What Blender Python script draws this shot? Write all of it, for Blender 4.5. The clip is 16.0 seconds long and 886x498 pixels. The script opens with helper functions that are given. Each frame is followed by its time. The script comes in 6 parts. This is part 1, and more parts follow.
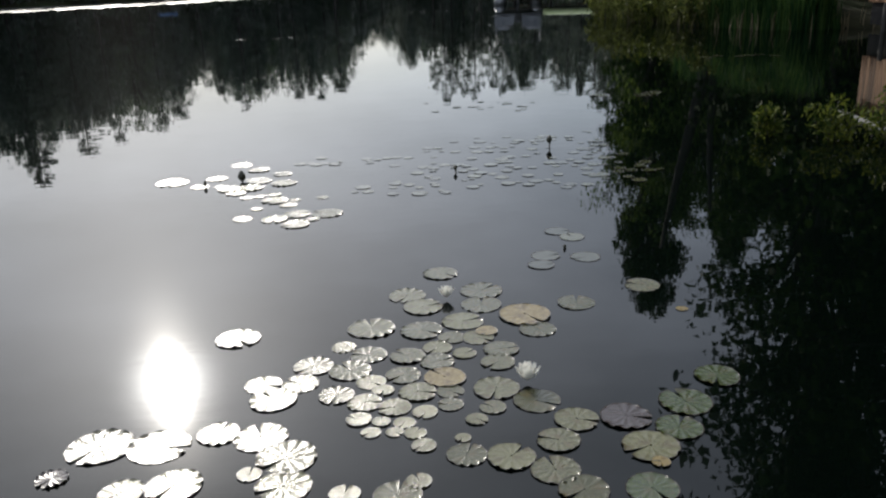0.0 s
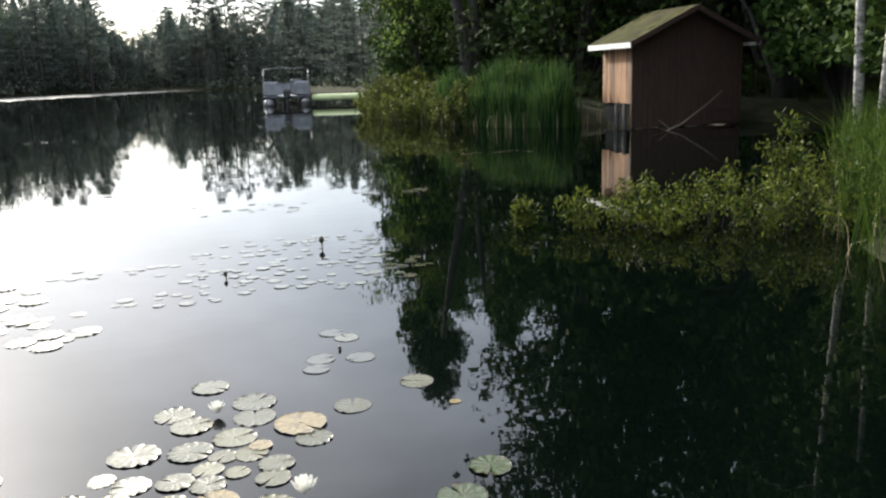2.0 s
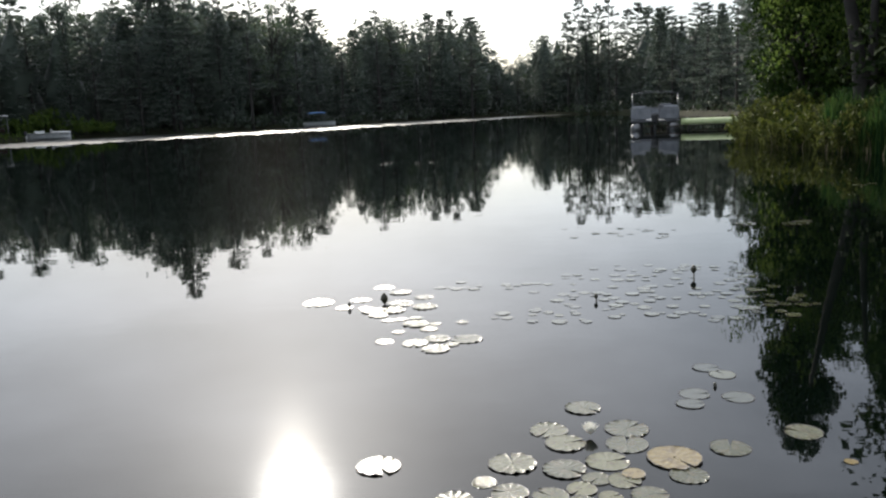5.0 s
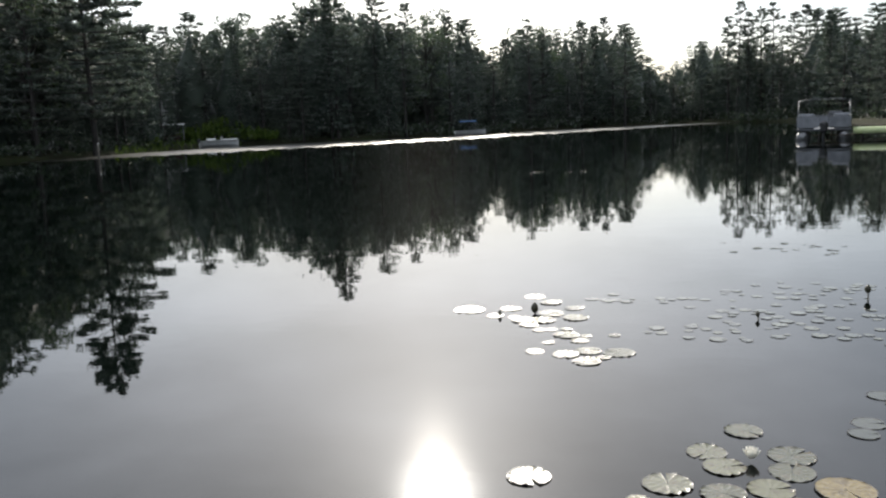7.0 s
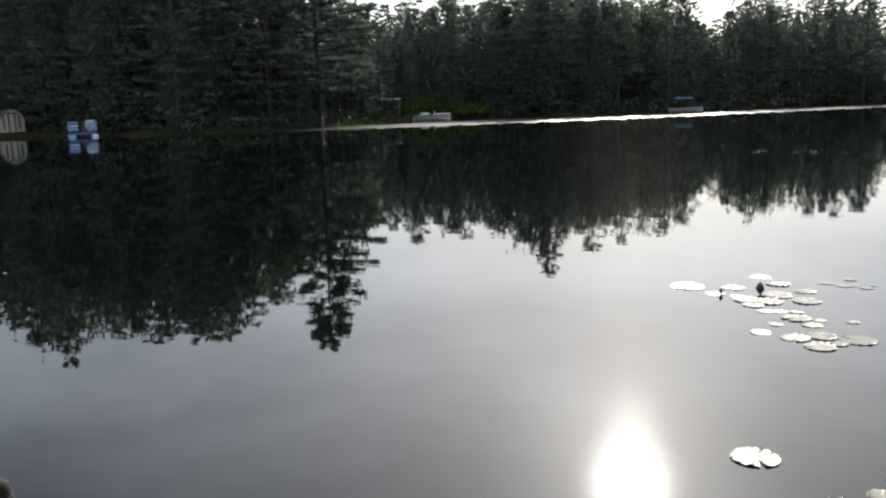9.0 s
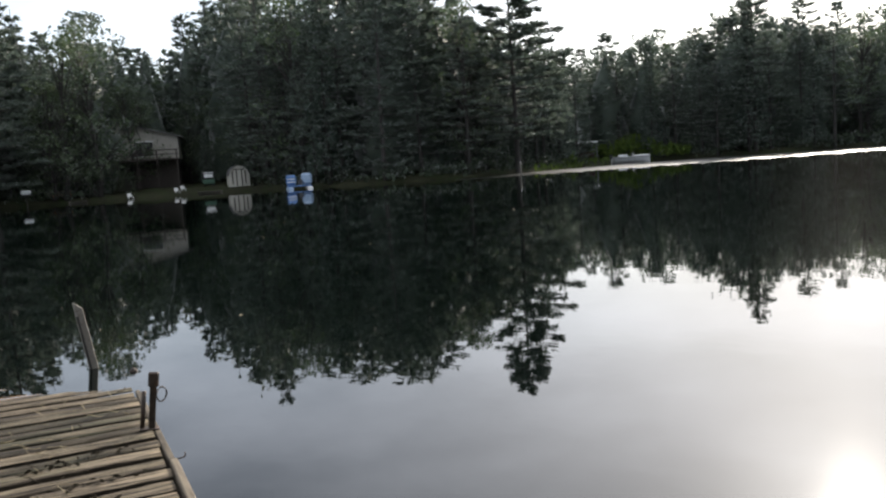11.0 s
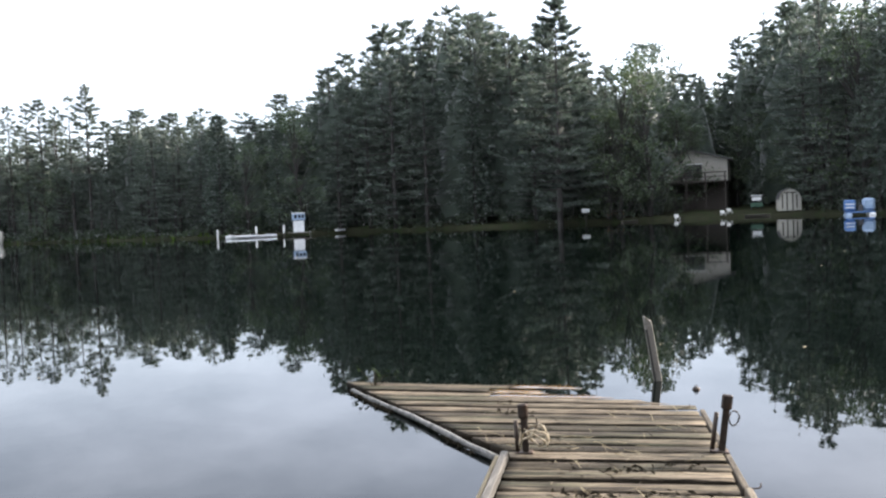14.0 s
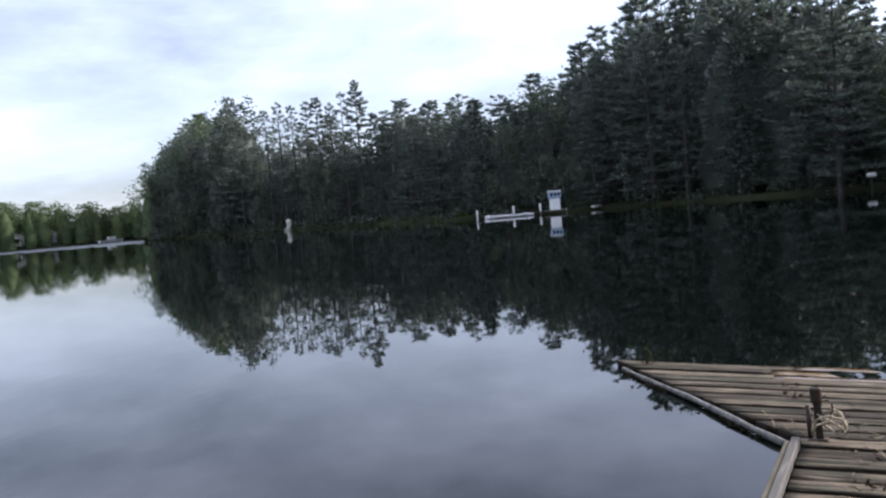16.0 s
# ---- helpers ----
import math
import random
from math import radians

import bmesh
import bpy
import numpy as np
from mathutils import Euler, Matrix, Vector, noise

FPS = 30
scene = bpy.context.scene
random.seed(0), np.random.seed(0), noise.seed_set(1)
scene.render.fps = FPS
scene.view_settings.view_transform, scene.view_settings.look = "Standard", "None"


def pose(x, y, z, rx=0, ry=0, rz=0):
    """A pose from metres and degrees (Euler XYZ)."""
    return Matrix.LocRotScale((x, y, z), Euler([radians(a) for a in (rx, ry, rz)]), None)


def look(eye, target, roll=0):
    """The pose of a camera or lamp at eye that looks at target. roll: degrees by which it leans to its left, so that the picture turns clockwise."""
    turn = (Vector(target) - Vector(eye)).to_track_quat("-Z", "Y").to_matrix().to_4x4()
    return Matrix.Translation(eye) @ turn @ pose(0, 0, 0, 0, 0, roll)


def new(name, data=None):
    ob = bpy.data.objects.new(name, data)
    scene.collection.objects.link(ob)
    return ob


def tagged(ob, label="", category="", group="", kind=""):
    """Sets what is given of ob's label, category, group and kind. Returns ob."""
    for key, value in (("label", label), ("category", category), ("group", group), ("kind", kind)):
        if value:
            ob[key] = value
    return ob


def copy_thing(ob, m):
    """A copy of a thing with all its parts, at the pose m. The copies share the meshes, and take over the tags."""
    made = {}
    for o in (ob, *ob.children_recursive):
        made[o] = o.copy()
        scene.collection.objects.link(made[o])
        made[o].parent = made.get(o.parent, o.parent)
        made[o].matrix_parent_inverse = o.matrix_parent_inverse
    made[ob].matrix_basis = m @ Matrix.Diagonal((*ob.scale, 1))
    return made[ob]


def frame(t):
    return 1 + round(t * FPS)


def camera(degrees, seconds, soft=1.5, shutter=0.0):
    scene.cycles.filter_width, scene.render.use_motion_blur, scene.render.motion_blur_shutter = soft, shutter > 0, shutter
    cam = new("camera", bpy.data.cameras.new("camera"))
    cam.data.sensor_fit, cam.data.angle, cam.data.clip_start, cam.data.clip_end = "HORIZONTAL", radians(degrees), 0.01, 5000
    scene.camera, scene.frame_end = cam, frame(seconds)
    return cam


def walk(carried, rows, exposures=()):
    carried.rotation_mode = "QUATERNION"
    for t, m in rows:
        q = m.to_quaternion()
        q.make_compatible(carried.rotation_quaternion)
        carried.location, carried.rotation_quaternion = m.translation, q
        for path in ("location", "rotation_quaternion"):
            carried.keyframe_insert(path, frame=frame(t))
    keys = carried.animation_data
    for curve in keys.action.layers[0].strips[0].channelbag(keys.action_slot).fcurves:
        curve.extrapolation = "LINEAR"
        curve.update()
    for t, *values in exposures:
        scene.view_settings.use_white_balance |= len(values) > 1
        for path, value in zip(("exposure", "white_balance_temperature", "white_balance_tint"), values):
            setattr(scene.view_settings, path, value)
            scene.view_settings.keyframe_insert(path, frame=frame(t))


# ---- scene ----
# A small lake seen from an old dock: the camera turns on the spot from the reedy
# bank across the water to a wooded point.
cam = camera(56.29, 16.0, soft=2.3)
WAY = [
    (0.0, -0.000, -0.000, 1.450, -18.12, 1.86, -0.00),
    (0.5, 0.019, -0.009, 1.461, -16.78, 1.21, -6.32),
    (1.0, 0.043, 0.004, 1.468, -14.76, 0.73, -12.73),
    (1.5, 0.059, -0.013, 1.485, -13.38, 0.82, -17.39),
    (2.0, 0.068, 0.003, 1.484, -12.02, 1.71, -15.35),
    (2.5, 0.062, 0.016, 1.484, -11.38, 2.14, -12.07),
    (3.0, 0.039, 0.011, 1.488, -11.19, 2.16, -5.83),
    (3.5, 0.013, 0.027, 1.480, -11.13, 2.18, -2.55),
    (4.0, -0.024, 0.026, 1.487, -10.32, 2.16, 1.78),
    (4.5, -0.044, 0.010, 1.495, -9.75, 2.18, 4.99),
    (5.0, -0.063, 0.014, 1.500, -9.54, 2.26, 9.18),
    (7.5, -0.112, -0.012, 1.511, -8.39, 2.41, 22.14),
    (8.0, -0.129, -0.009, 1.478, -8.53, 2.54, 25.76),
    (10.5, -0.293, -0.120, 1.426, -8.54, 2.60, 43.85),
    (11.0, -0.312, -0.102, 1.437, -5.94, 3.88, 47.02),
    (11.5, -0.335, -0.150, 1.439, -5.27, 3.25, 53.97),
    (12.0, -0.369, -0.181, 1.436, -5.11, 2.82, 59.12),
    (12.5, -0.354, -0.203, 1.447, -4.11, 2.32, 63.77),
    (13.0, -0.397, -0.241, 1.442, -2.97, 2.48, 71.53),
    (13.5, -0.449, -0.258, 1.435, -2.58, 2.72, 77.86),
    (14.0, -0.457, -0.288, 1.440, -2.29, 2.56, 83.39),
    (14.5, -0.446, -0.302, 1.442, -2.43, 2.41, 88.57),
    (15.0, -0.461, -0.328, 1.441, -2.08, 2.57, 95.67),
    (15.5, -0.458, -0.354, 1.442, -2.46, 3.15, 98.89),
    (16.0, -0.416, -0.379, 1.461, -2.73, 4.86, 100.92),
]
EXPO = [(0.0, -0.22, 6350, 10), (1.5, 0.82, 6600, 10), (2.0, 1.0, 6600, 10), (2.5, 0.82, 6600, 10), (3.5, 0.5, 6550, 10), (5.0, 0.27, 6550, 10), (8.0, 0.23, 6600, 10), (10.5, 0.45, 6650, 11), (11.0, 0.65, 6700, 11),
        (11.5, 1.0, 6750, 12), (12.5, 1.5, 6800, 14), (13.5, 1.52, 6600, 13), (14.5, 1.3, 6450, 13), (15.0, 1.03, 6250, 14), (16.0, 0.68, 6020, 18)]
walk(cam, [(t, pose(x, y, z, 90 + pitch, roll, yaw)) for t, x, y, z, pitch, roll, yaw in WAY], EXPO)

# ---- light: a low morning sun ahead, a hazy bright sky with thin cloud ----
SUN_AZ, SUN_EL = 20.9, 25.5          # degrees left of +y, degrees up
CLEAR_SKY, THIN_CLOUD, CLOUD_SWING, SUN_VEIL, VEIL_POWER, AUREOLE = 0.35, 2.6, 2.0, 8.0, 10.0, 88.0
world = bpy.data.worlds.new("hazy_sky")
scene.world = world
world.use_nodes = True
wn, wl = world.node_tree.nodes, world.node_tree.links
wn.clear()
w_sky = wn.new("ShaderNodeTexSky")
w_sky.sky_type, w_sky.sun_disc = "NISHITA", False
w_sky.sun_elevation, w_sky.sun_rotation = radians(SUN_EL), radians(-SUN_AZ)
w_sky.air_density, w_sky.dust_density, w_sky.ozone_density = 1.0, 0.8, 2.0
to_sun = Vector((-math.sin(radians(SUN_AZ)) * math.cos(radians(SUN_EL)),
                 math.cos(radians(SUN_AZ)) * math.cos(radians(SUN_EL)), math.sin(radians(SUN_EL))))


def w_math(op, a, b=0.0, c=0.0):
    """A maths node of the sky; a, b and c are numbers or sockets."""
    q = wn.new("ShaderNodeMath")
    q.operation = op
    for k, v in enumerate((a, b, c)):
        if isinstance(v, (int, float)):
            q.inputs[k].default_value = v
        else:
            wl.new(v, q.inputs[k])
    return q.outputs[0]


def w_scaled(colour, by):
    q = wn.new("ShaderNodeVectorMath")
    q.operation = "SCALE"
    if isinstance(colour, tuple):
        q.inputs[0].default_value = colour
    else:
        wl.new(colour, q.inputs[0])
    if isinstance(by, float):
        q.inputs["Scale"].default_value = by
    else:
        wl.new(by, q.inputs["Scale"])
    return q.outputs["Vector"]


def w_sum(a, b):
    q = wn.new("ShaderNodeVectorMath")
    q.operation = "ADD"
    wl.new(a, q.inputs[0])
    wl.new(b, q.inputs[1])
    return q.outputs["Vector"]


w_co, w_map = wn.new("ShaderNodeTexCoord"), wn.new("ShaderNodeMapping")
w_noise, w_xyz, w_dot = wn.new("ShaderNodeTexNoise"), wn.new("ShaderNodeSeparateXYZ"), wn.new("ShaderNodeVectorMath")
w_map.inputs["Scale"].default_value = (2.2, 2.2, 7.0)
w_noise.inputs["Scale"].default_value, w_noise.inputs["Detail"].default_value = 1.6, 6.0
w_noise.inputs["Roughness"].default_value = 0.55
wl.new(w_co.outputs["Generated"], w_map.inputs["Vector"])
wl.new(w_map.outputs["Vector"], w_noise.inputs["Vector"])
wl.new(w_co.outputs["Generated"], w_xyz.inputs["Vector"])
w_dot.operation = "DOT_PRODUCT"
w_dot.inputs[1].default_value = to_sun
wl.new(w_co.outputs["Generated"], w_dot.inputs[0])
w_up = w_math("MAXIMUM", w_xyz.outputs["Z"], 0.0)
# thin cloud, thicker overhead, in drifting patches; a broad bright veil of haze round the sun
w_patch = w_math("MULTIPLY_ADD", w_noise.outputs["Fac"], CLOUD_SWING, 1.0 - 0.5 * CLOUD_SWING)
w_deck = w_math("MULTIPLY", w_math("MULTIPLY_ADD", w_up, 1.2, 1.0), w_math("MAXIMUM", w_patch, 0.2))
w_near = w_math("POWER", w_math("MAXIMUM", w_dot.outputs["Value"], 0.0), VEIL_POWER)
w_near = w_math("MULTIPLY", w_near, w_math("MINIMUM", w_math("MULTIPLY_ADD", w_up, 1.5, 0.42), 1.05))
w_ring = w_math("MULTIPLY_ADD", w_math("POWER", w_math("MAXIMUM", w_dot.outputs["Value"], 0.0), 1700.0), AUREOLE, w_math("MULTIPLY", w_math("POWER", w_math("MAXIMUM", w_dot.outputs["Value"], 0.0), 140.0), 0.17 * AUREOLE))
w_all = w_sum(w_scaled((1.0, 0.985, 0.95), w_ring), w_sum(w_scaled(w_sky.outputs["Color"], CLEAR_SKY), w_sum(w_scaled((0.93, 0.99, 1.10), w_math("MULTIPLY", w_deck, THIN_CLOUD)),
                                                               w_scaled((1.0, 0.985, 0.96), w_math("MULTIPLY", w_near, SUN_VEIL)))))
w_out, w_bg = wn.new("ShaderNodeOutputWorld"), wn.new("ShaderNodeBackground")
w_bg.inputs["Strength"].default_value = 0.15
wl.new(w_all, w_bg.inputs["Color"])
wl.new(w_bg.outputs["Background"], w_out.inputs["Surface"])

sun = new("sun", bpy.data.lights.new("sun", "SUN"))
sun.data.energy, sun.data.angle, sun.data.color = 3.9, radians(0.53), (1.0, 0.93, 0.82)
sun.matrix_world = look(to_sun * 50, (0, 0, 0))


# ---- materials ----
def material(name, low, high, scale=6.0, rough=0.7, bump=0.3, bump_scale=40.0, stretch=(1, 1, 1), metal=0.0,
             per=None, glow=0.0, spots=None, coat=0.0, spec=0.5, sheen=0.0, vary=0.4):
    """A surface that wanders between two colours at two scales. per: 'object' or 'island' adds a shade of its own to each piece.
    glow: how much light comes through (leaves). spots: a third colour in larger stains."""
    m = bpy.data.materials.new(name)
    m.use_nodes = True
    n, l = m.node_tree.nodes, m.node_tree.links
    b = n["Principled BSDF"]
    co, mp = n.new("ShaderNodeTexCoord"), n.new("ShaderNodeMapping")
    mp.inputs["Scale"].default_value = stretch
    l.new(co.outputs["Object"], mp.inputs["Vector"])
    a, ramp = n.new("ShaderNodeTexNoise"), n.new("ShaderNodeValToRGB")
    a.inputs["Scale"].default_value, a.inputs["Detail"].default_value = scale, 5.0
    l.new(mp.outputs["Vector"], a.inputs["Vector"])
    ramp.color_ramp.elements[0].position, ramp.color_ramp.elements[1].position = 0.3, 0.7
    ramp.color_ramp.elements[0].color, ramp.color_ramp.elements[1].color = (*low, 1), (*high, 1)
    fac = a.outputs["Fac"]
    if per:
        info = n.new("ShaderNodeObjectInfo" if per == "object" else "ShaderNodeNewGeometry")
        sway = n.new("ShaderNodeMath")
        sway.operation = "MULTIPLY_ADD"
        sway.inputs[1].default_value = vary
        l.new(info.outputs["Random" if per == "object" else "Random Per Island"], sway.inputs[0])
        less = n.new("ShaderNodeMath")
        less.operation = "MULTIPLY_ADD"
        less.inputs[1].default_value, less.inputs[2].default_value = 1.0, -0.5 * vary
        l.new(fac, less.inputs[0])
        l.new(less.outputs[0], sway.inputs[2])
        fac = sway.outputs[0]
    l.new(fac, ramp.inputs["Fac"])
    colour = ramp.outputs["Color"]
    if spots:
        c, cr, cm = n.new("ShaderNodeTexNoise"), n.new("ShaderNodeValToRGB"), n.new("ShaderNodeMixRGB")
        c.inputs["Scale"].default_value, c.inputs["Detail"].default_value = scale * 0.35, 4.0
        cr.color_ramp.elements[0].position, cr.color_ramp.elements[1].position = 0.5, 0.68
        l.new(mp.outputs["Vector"], c.inputs["Vector"])
        l.new(c.outputs["Fac"], cr.inputs["Fac"])
        l.new(cr.outputs["Color"], cm.inputs[0])
        l.new(colour, cm.inputs[1])
        cm.inputs[2].default_value = (*spots, 1)
        colour = cm.outputs["Color"]
    l.new(colour, b.inputs["Base Color"])
    b.inputs["Roughness"].default_value, b.inputs["Metallic"].default_value = rough, metal
    b.inputs["Coat Weight"].default_value, b.inputs["Coat Roughness"].default_value = coat, 0.12
    b.inputs["Specular IOR Level"].default_value = spec
    b.inputs["Sheen Weight"].default_value, b.inputs["Sheen Roughness"].default_value = sheen, 0.4
    if bump:
        d, bp = n.new("ShaderNodeTexNoise"), n.new("ShaderNodeBump")
        d.inputs["Scale"].default_value, d.inputs["Detail"].default_value = bump_scale, 4.0
        bp.inputs["Strength"].default_value, bp.inputs["Distance"].default_value = bump, 0.01
        l.new(mp.outputs["Vector"], d.inputs["Vector"])
        l.new(d.outputs["Fac"], bp.inputs["Height"])
        l.new(bp.outputs["Normal"], b.inputs["Normal"])
    if glow:
        t, mix = n.new("ShaderNodeBsdfTranslucent"), n.new("ShaderNodeMixShader")
        mix.inputs[0].default_value = glow
        l.new(colour, t.inputs["Color"])
        l.new(b.outputs["BSDF"], mix.inputs[1])
        l.new(t.outputs["BSDF"], mix.inputs[2])
        l.new(mix.outputs["Shader"], n["Material Output"].inputs["Surface"])
    return m


def plank_material(name):
    """Old deck boards: grey-brown, streaked along the grain, with dark checks, mossy damp blotches and pale worn crests."""
    m = material(name, (0.038, 0.031, 0.021), (0.142, 0.115, 0.082), 4.0, 0.85, 0.0, per="object", spec=0.15, spots=(0.046, 0.046, 0.028), vary=0.6, stretch=(5, 0.7, 5))
    n, l = m.node_tree.nodes, m.node_tree.links
    b = n["Principled BSDF"]
    old = b.inputs["Base Color"].links[0].from_socket
    co, mp, grain, ramp, mix = (n.new("ShaderNodeTexCoord"), n.new("ShaderNodeMapping"), n.new("ShaderNodeTexNoise"), n.new("ShaderNodeValToRGB"), n.new("ShaderNodeMixRGB"))
    mp.inputs["Scale"].default_value = (78, 3.0, 40)
    grain.inputs["Scale"].default_value, grain.inputs["Detail"].default_value, grain.inputs["Roughness"].default_value = 1.0, 6.0, 0.7
    e = ramp.color_ramp.elements
    e[0].position, e[1].position = 0.43, 0.57
    e[0].color, e[1].color = (0.16, 0.14, 0.12, 1), (1.6, 1.57, 1.5, 1)
    mix.blend_type, mix.inputs[0].default_value = "MULTIPLY", 0.9
    l.new(co.outputs["Object"], mp.inputs["Vector"])
    l.new(mp.outputs["Vector"], grain.inputs["Vector"])
    l.new(grain.outputs["Fac"], ramp.inputs["Fac"])
    l.new(old, mix.inputs[1])
    l.new(ramp.outputs["Color"], mix.inputs[2])
    l.new(mix.outputs["Color"], b.inputs["Base Color"])
    bp = n.new("ShaderNodeBump")
    bp.inputs["Strength"].default_value, bp.inputs["Distance"].default_value = 0.9, 0.006
    l.new(grain.outputs["Fac"], bp.inputs["Height"])
    l.new(bp.outputs["Normal"], b.inputs["Normal"])
    return m


FILMS = ((0.20, 0.12, 0.014), (0.20, 0.19, 0.007), (0.20, 0.34, 0.003))      # grey, roughness, share


def water_material(name, ripple, scale, rough):
    m = bpy.data.materials.new(name)
    m.use_nodes = True
    n, l = m.node_tree.nodes, m.node_tree.links
    b = n["Principled BSDF"]
    b.inputs["Base Color"].default_value = (0.0008, 0.0021, 0.0014, 1)
    b.inputs["Roughness"].default_value, b.inputs["IOR"].default_value = rough, 1.33
    geo, mp = n.new("ShaderNodeNewGeometry"), n.new("ShaderNodeMapping")
    mp.inputs["Scale"].default_value = (1.0, 1.6, 1.0)
    l.new(geo.outputs["Position"], mp.inputs["Vector"])
    big, small = n.new("ShaderNodeTexNoise"), n.new("ShaderNodeTexNoise")
    big.inputs["Scale"].default_value, big.inputs["Detail"].default_value = scale, 2.0
    small.inputs["Scale"].default_value, small.inputs["Detail"].default_value = scale * 5, 2.0
    add, bp = n.new("ShaderNodeMath"), n.new("ShaderNodeBump")
    add.operation = "MULTIPLY_ADD"
    add.inputs[1].default_value = 0.25
    l.new(mp.outputs["Vector"], big.inputs["Vector"])
    l.new(mp.outputs["Vector"], small.inputs["Vector"])
    l.new(small.outputs["Fac"], add.inputs[0])
    l.new(big.outputs["Fac"], add.inputs[2])
    l.new(add.outputs[0], bp.inputs["Height"])
    bp.inputs["Strength"].default_value, bp.inputs["Distance"].default_value = 1.0, ripple
    l.new(bp.outputs["Normal"], b.inputs["Normal"])
    # faint films of finer ripple spread the sun's glare
    shader = b.outputs["BSDF"]
    for grey, width, share in FILMS:
        film, mix = n.new("ShaderNodeBsdfGlossy"), n.new("ShaderNodeMixShader")
        film.inputs["Color"].default_value, film.inputs["Roughness"].default_value = (grey, grey, grey, 1), width
        film.distribution = "BECKMANN"
        mix.inputs[0].default_value = share
        l.new(shader, mix.inputs[1])
        l.new(film.outputs["BSDF"], mix.inputs[2])
        shader = mix.outputs["Shader"]
    l.new(shader, n["Material Output"].inputs["Surface"])
    return m


M_WATER = water_material("lake_water", 0.0010, 1.1, 0.012)
M_RIPPLE = water_material("rippled_water", 0.05, 1.6, 0.38)
M_EARTH = material("bank_earth", (0.015, 0.016, 0.009), (0.036, 0.036, 0.018), 2.0, 0.95, 0.6, 12, spots=(0.022, 0.034, 0.011), spec=0.1)
M_BARK = material("bark", (0.018, 0.016, 0.014), (0.052, 0.046, 0.040), 5.0, 0.9, 0.8, 18, (1, 1, 0.25))
M_BIRCH = material("birch_bark", (0.08, 0.08, 0.07), (0.50, 0.48, 0.44), 7.0, 0.75, 0.5, 20, (0.7, 0.7, 2.5), spots=(0.05, 0.045, 0.04))
M_PINE = material("pine_needles", (0.058, 0.080, 0.062), (0.110, 0.138, 0.102), 0.35, 0.55, 0.0, per="island", glow=0.46, spec=0.35, sheen=0.65, vary=0.2)
M_SPRUCE = material("spruce_needles", (0.044, 0.066, 0.050), (0.080, 0.108, 0.076), 0.35, 0.55, 0.0, per="island", glow=0.42, spec=0.3, sheen=0.65, vary=0.2)
M_LEAF = material("broad_leaves", (0.050, 0.080, 0.040), (0.100, 0.135, 0.064), 0.35, 0.5, 0.0, per="island", glow=0.46, spec=0.35, sheen=0.65, vary=0.2)
M_LEAF_NEAR = material("bank_leaves", (0.015, 0.034, 0.007), (0.055, 0.094, 0.019), 0.8, 0.75, 0.0, per="island", glow=0.2, spec=0.12, vary=0.7)
M_BUSH = material("shrub_leaves", (0.022, 0.040, 0.006), (0.115, 0.135, 0.022), 2.0, 0.6, 0.0, per="island", glow=0.36, spec=0.12, vary=0.8)
# brighter copy of the leaf greens, with sunlight put into the colour
M_SUNNY = material("sun_tinted_leaves", (0.060, 0.110, 0.020), (0.150, 0.210, 0.045), 1.0, 0.7, 0.0, per="island", glow=0.45, spec=0.2)
M_REED = material("reed_blades", (0.012, 0.042, 0.012), (0.062, 0.110, 0.026), 1.4, 0.7, 0.0, per="island", glow=0.32, spec=0.1, vary=0.7)
M_GRASS = material("bank_grass", (0.020, 0.046, 0.007), (0.075, 0.118, 0.018), 1.4, 0.7, 0.0, per="island", glow=0.26, spec=0.06, vary=0.7)
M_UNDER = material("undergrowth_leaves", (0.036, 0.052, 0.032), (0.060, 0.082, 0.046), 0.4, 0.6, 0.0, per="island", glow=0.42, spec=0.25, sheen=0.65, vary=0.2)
# darker copy of the bank leaves, with the wood's shade in its colour
M_DEEP = material("shade_darkened_leaves", (0.011, 0.020, 0.007), (0.030, 0.045, 0.015), 0.6, 0.85, 0.0, per="island", glow=0.06, spec=0.04)
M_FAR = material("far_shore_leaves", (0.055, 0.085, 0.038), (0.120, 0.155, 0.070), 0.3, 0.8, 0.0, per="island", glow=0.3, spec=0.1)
M_MARSH = material("marsh_shrub_leaves", (0.040, 0.052, 0.012), (0.120, 0.135, 0.036), 1.5, 0.7, 0.0, per="island", glow=0.4, spec=0.15, vary=0.7)
M_STRAW = material("dry_stalks", (0.12, 0.09, 0.045), (0.26, 0.21, 0.12), 6.0, 0.8, 0.2, per="island")
M_PAD = material("lily_leaf", (0.062, 0.062, 0.027), (0.135, 0.130, 0.062), 5.0, 0.21, 0.25, 9.0, per="object", spots=(0.095, 0.075, 0.036), coat=0.10, spec=0.5, vary=0.6)
M_PAD_THIN = material("thin_lily_leaf", (0.032, 0.035, 0.017), (0.078, 0.080, 0.042), 3.0, 0.07, 0.04, 4, per="object", spec=0.5, vary=0.7)
M_PAD_GREEN = material("young_lily_leaf", (0.026, 0.042, 0.010), (0.056, 0.072, 0.020), 5.0, 0.22, 0.14, 7, coat=0.25, spots=(0.06, 0.055, 0.02))
M_PAD_OLD = material("yellowed_lily_leaf", (0.16, 0.112, 0.036), (0.25, 0.19, 0.070), 5.0, 0.25, 0.15, 7, coat=0.1, spots=(0.10, 0.065, 0.022))
M_PAD_RED = material("reddish_lily_leaf", (0.030, 0.020, 0.017), (0.052, 0.036, 0.030), 4.0, 0.2, 0.12, 5, coat=0.3)
M_PAD_RIM = material("lily_leaf_rim", (0.016, 0.010, 0.008), (0.045, 0.034, 0.022), 6.0, 0.3, 0.2, 20, spec=0.3)
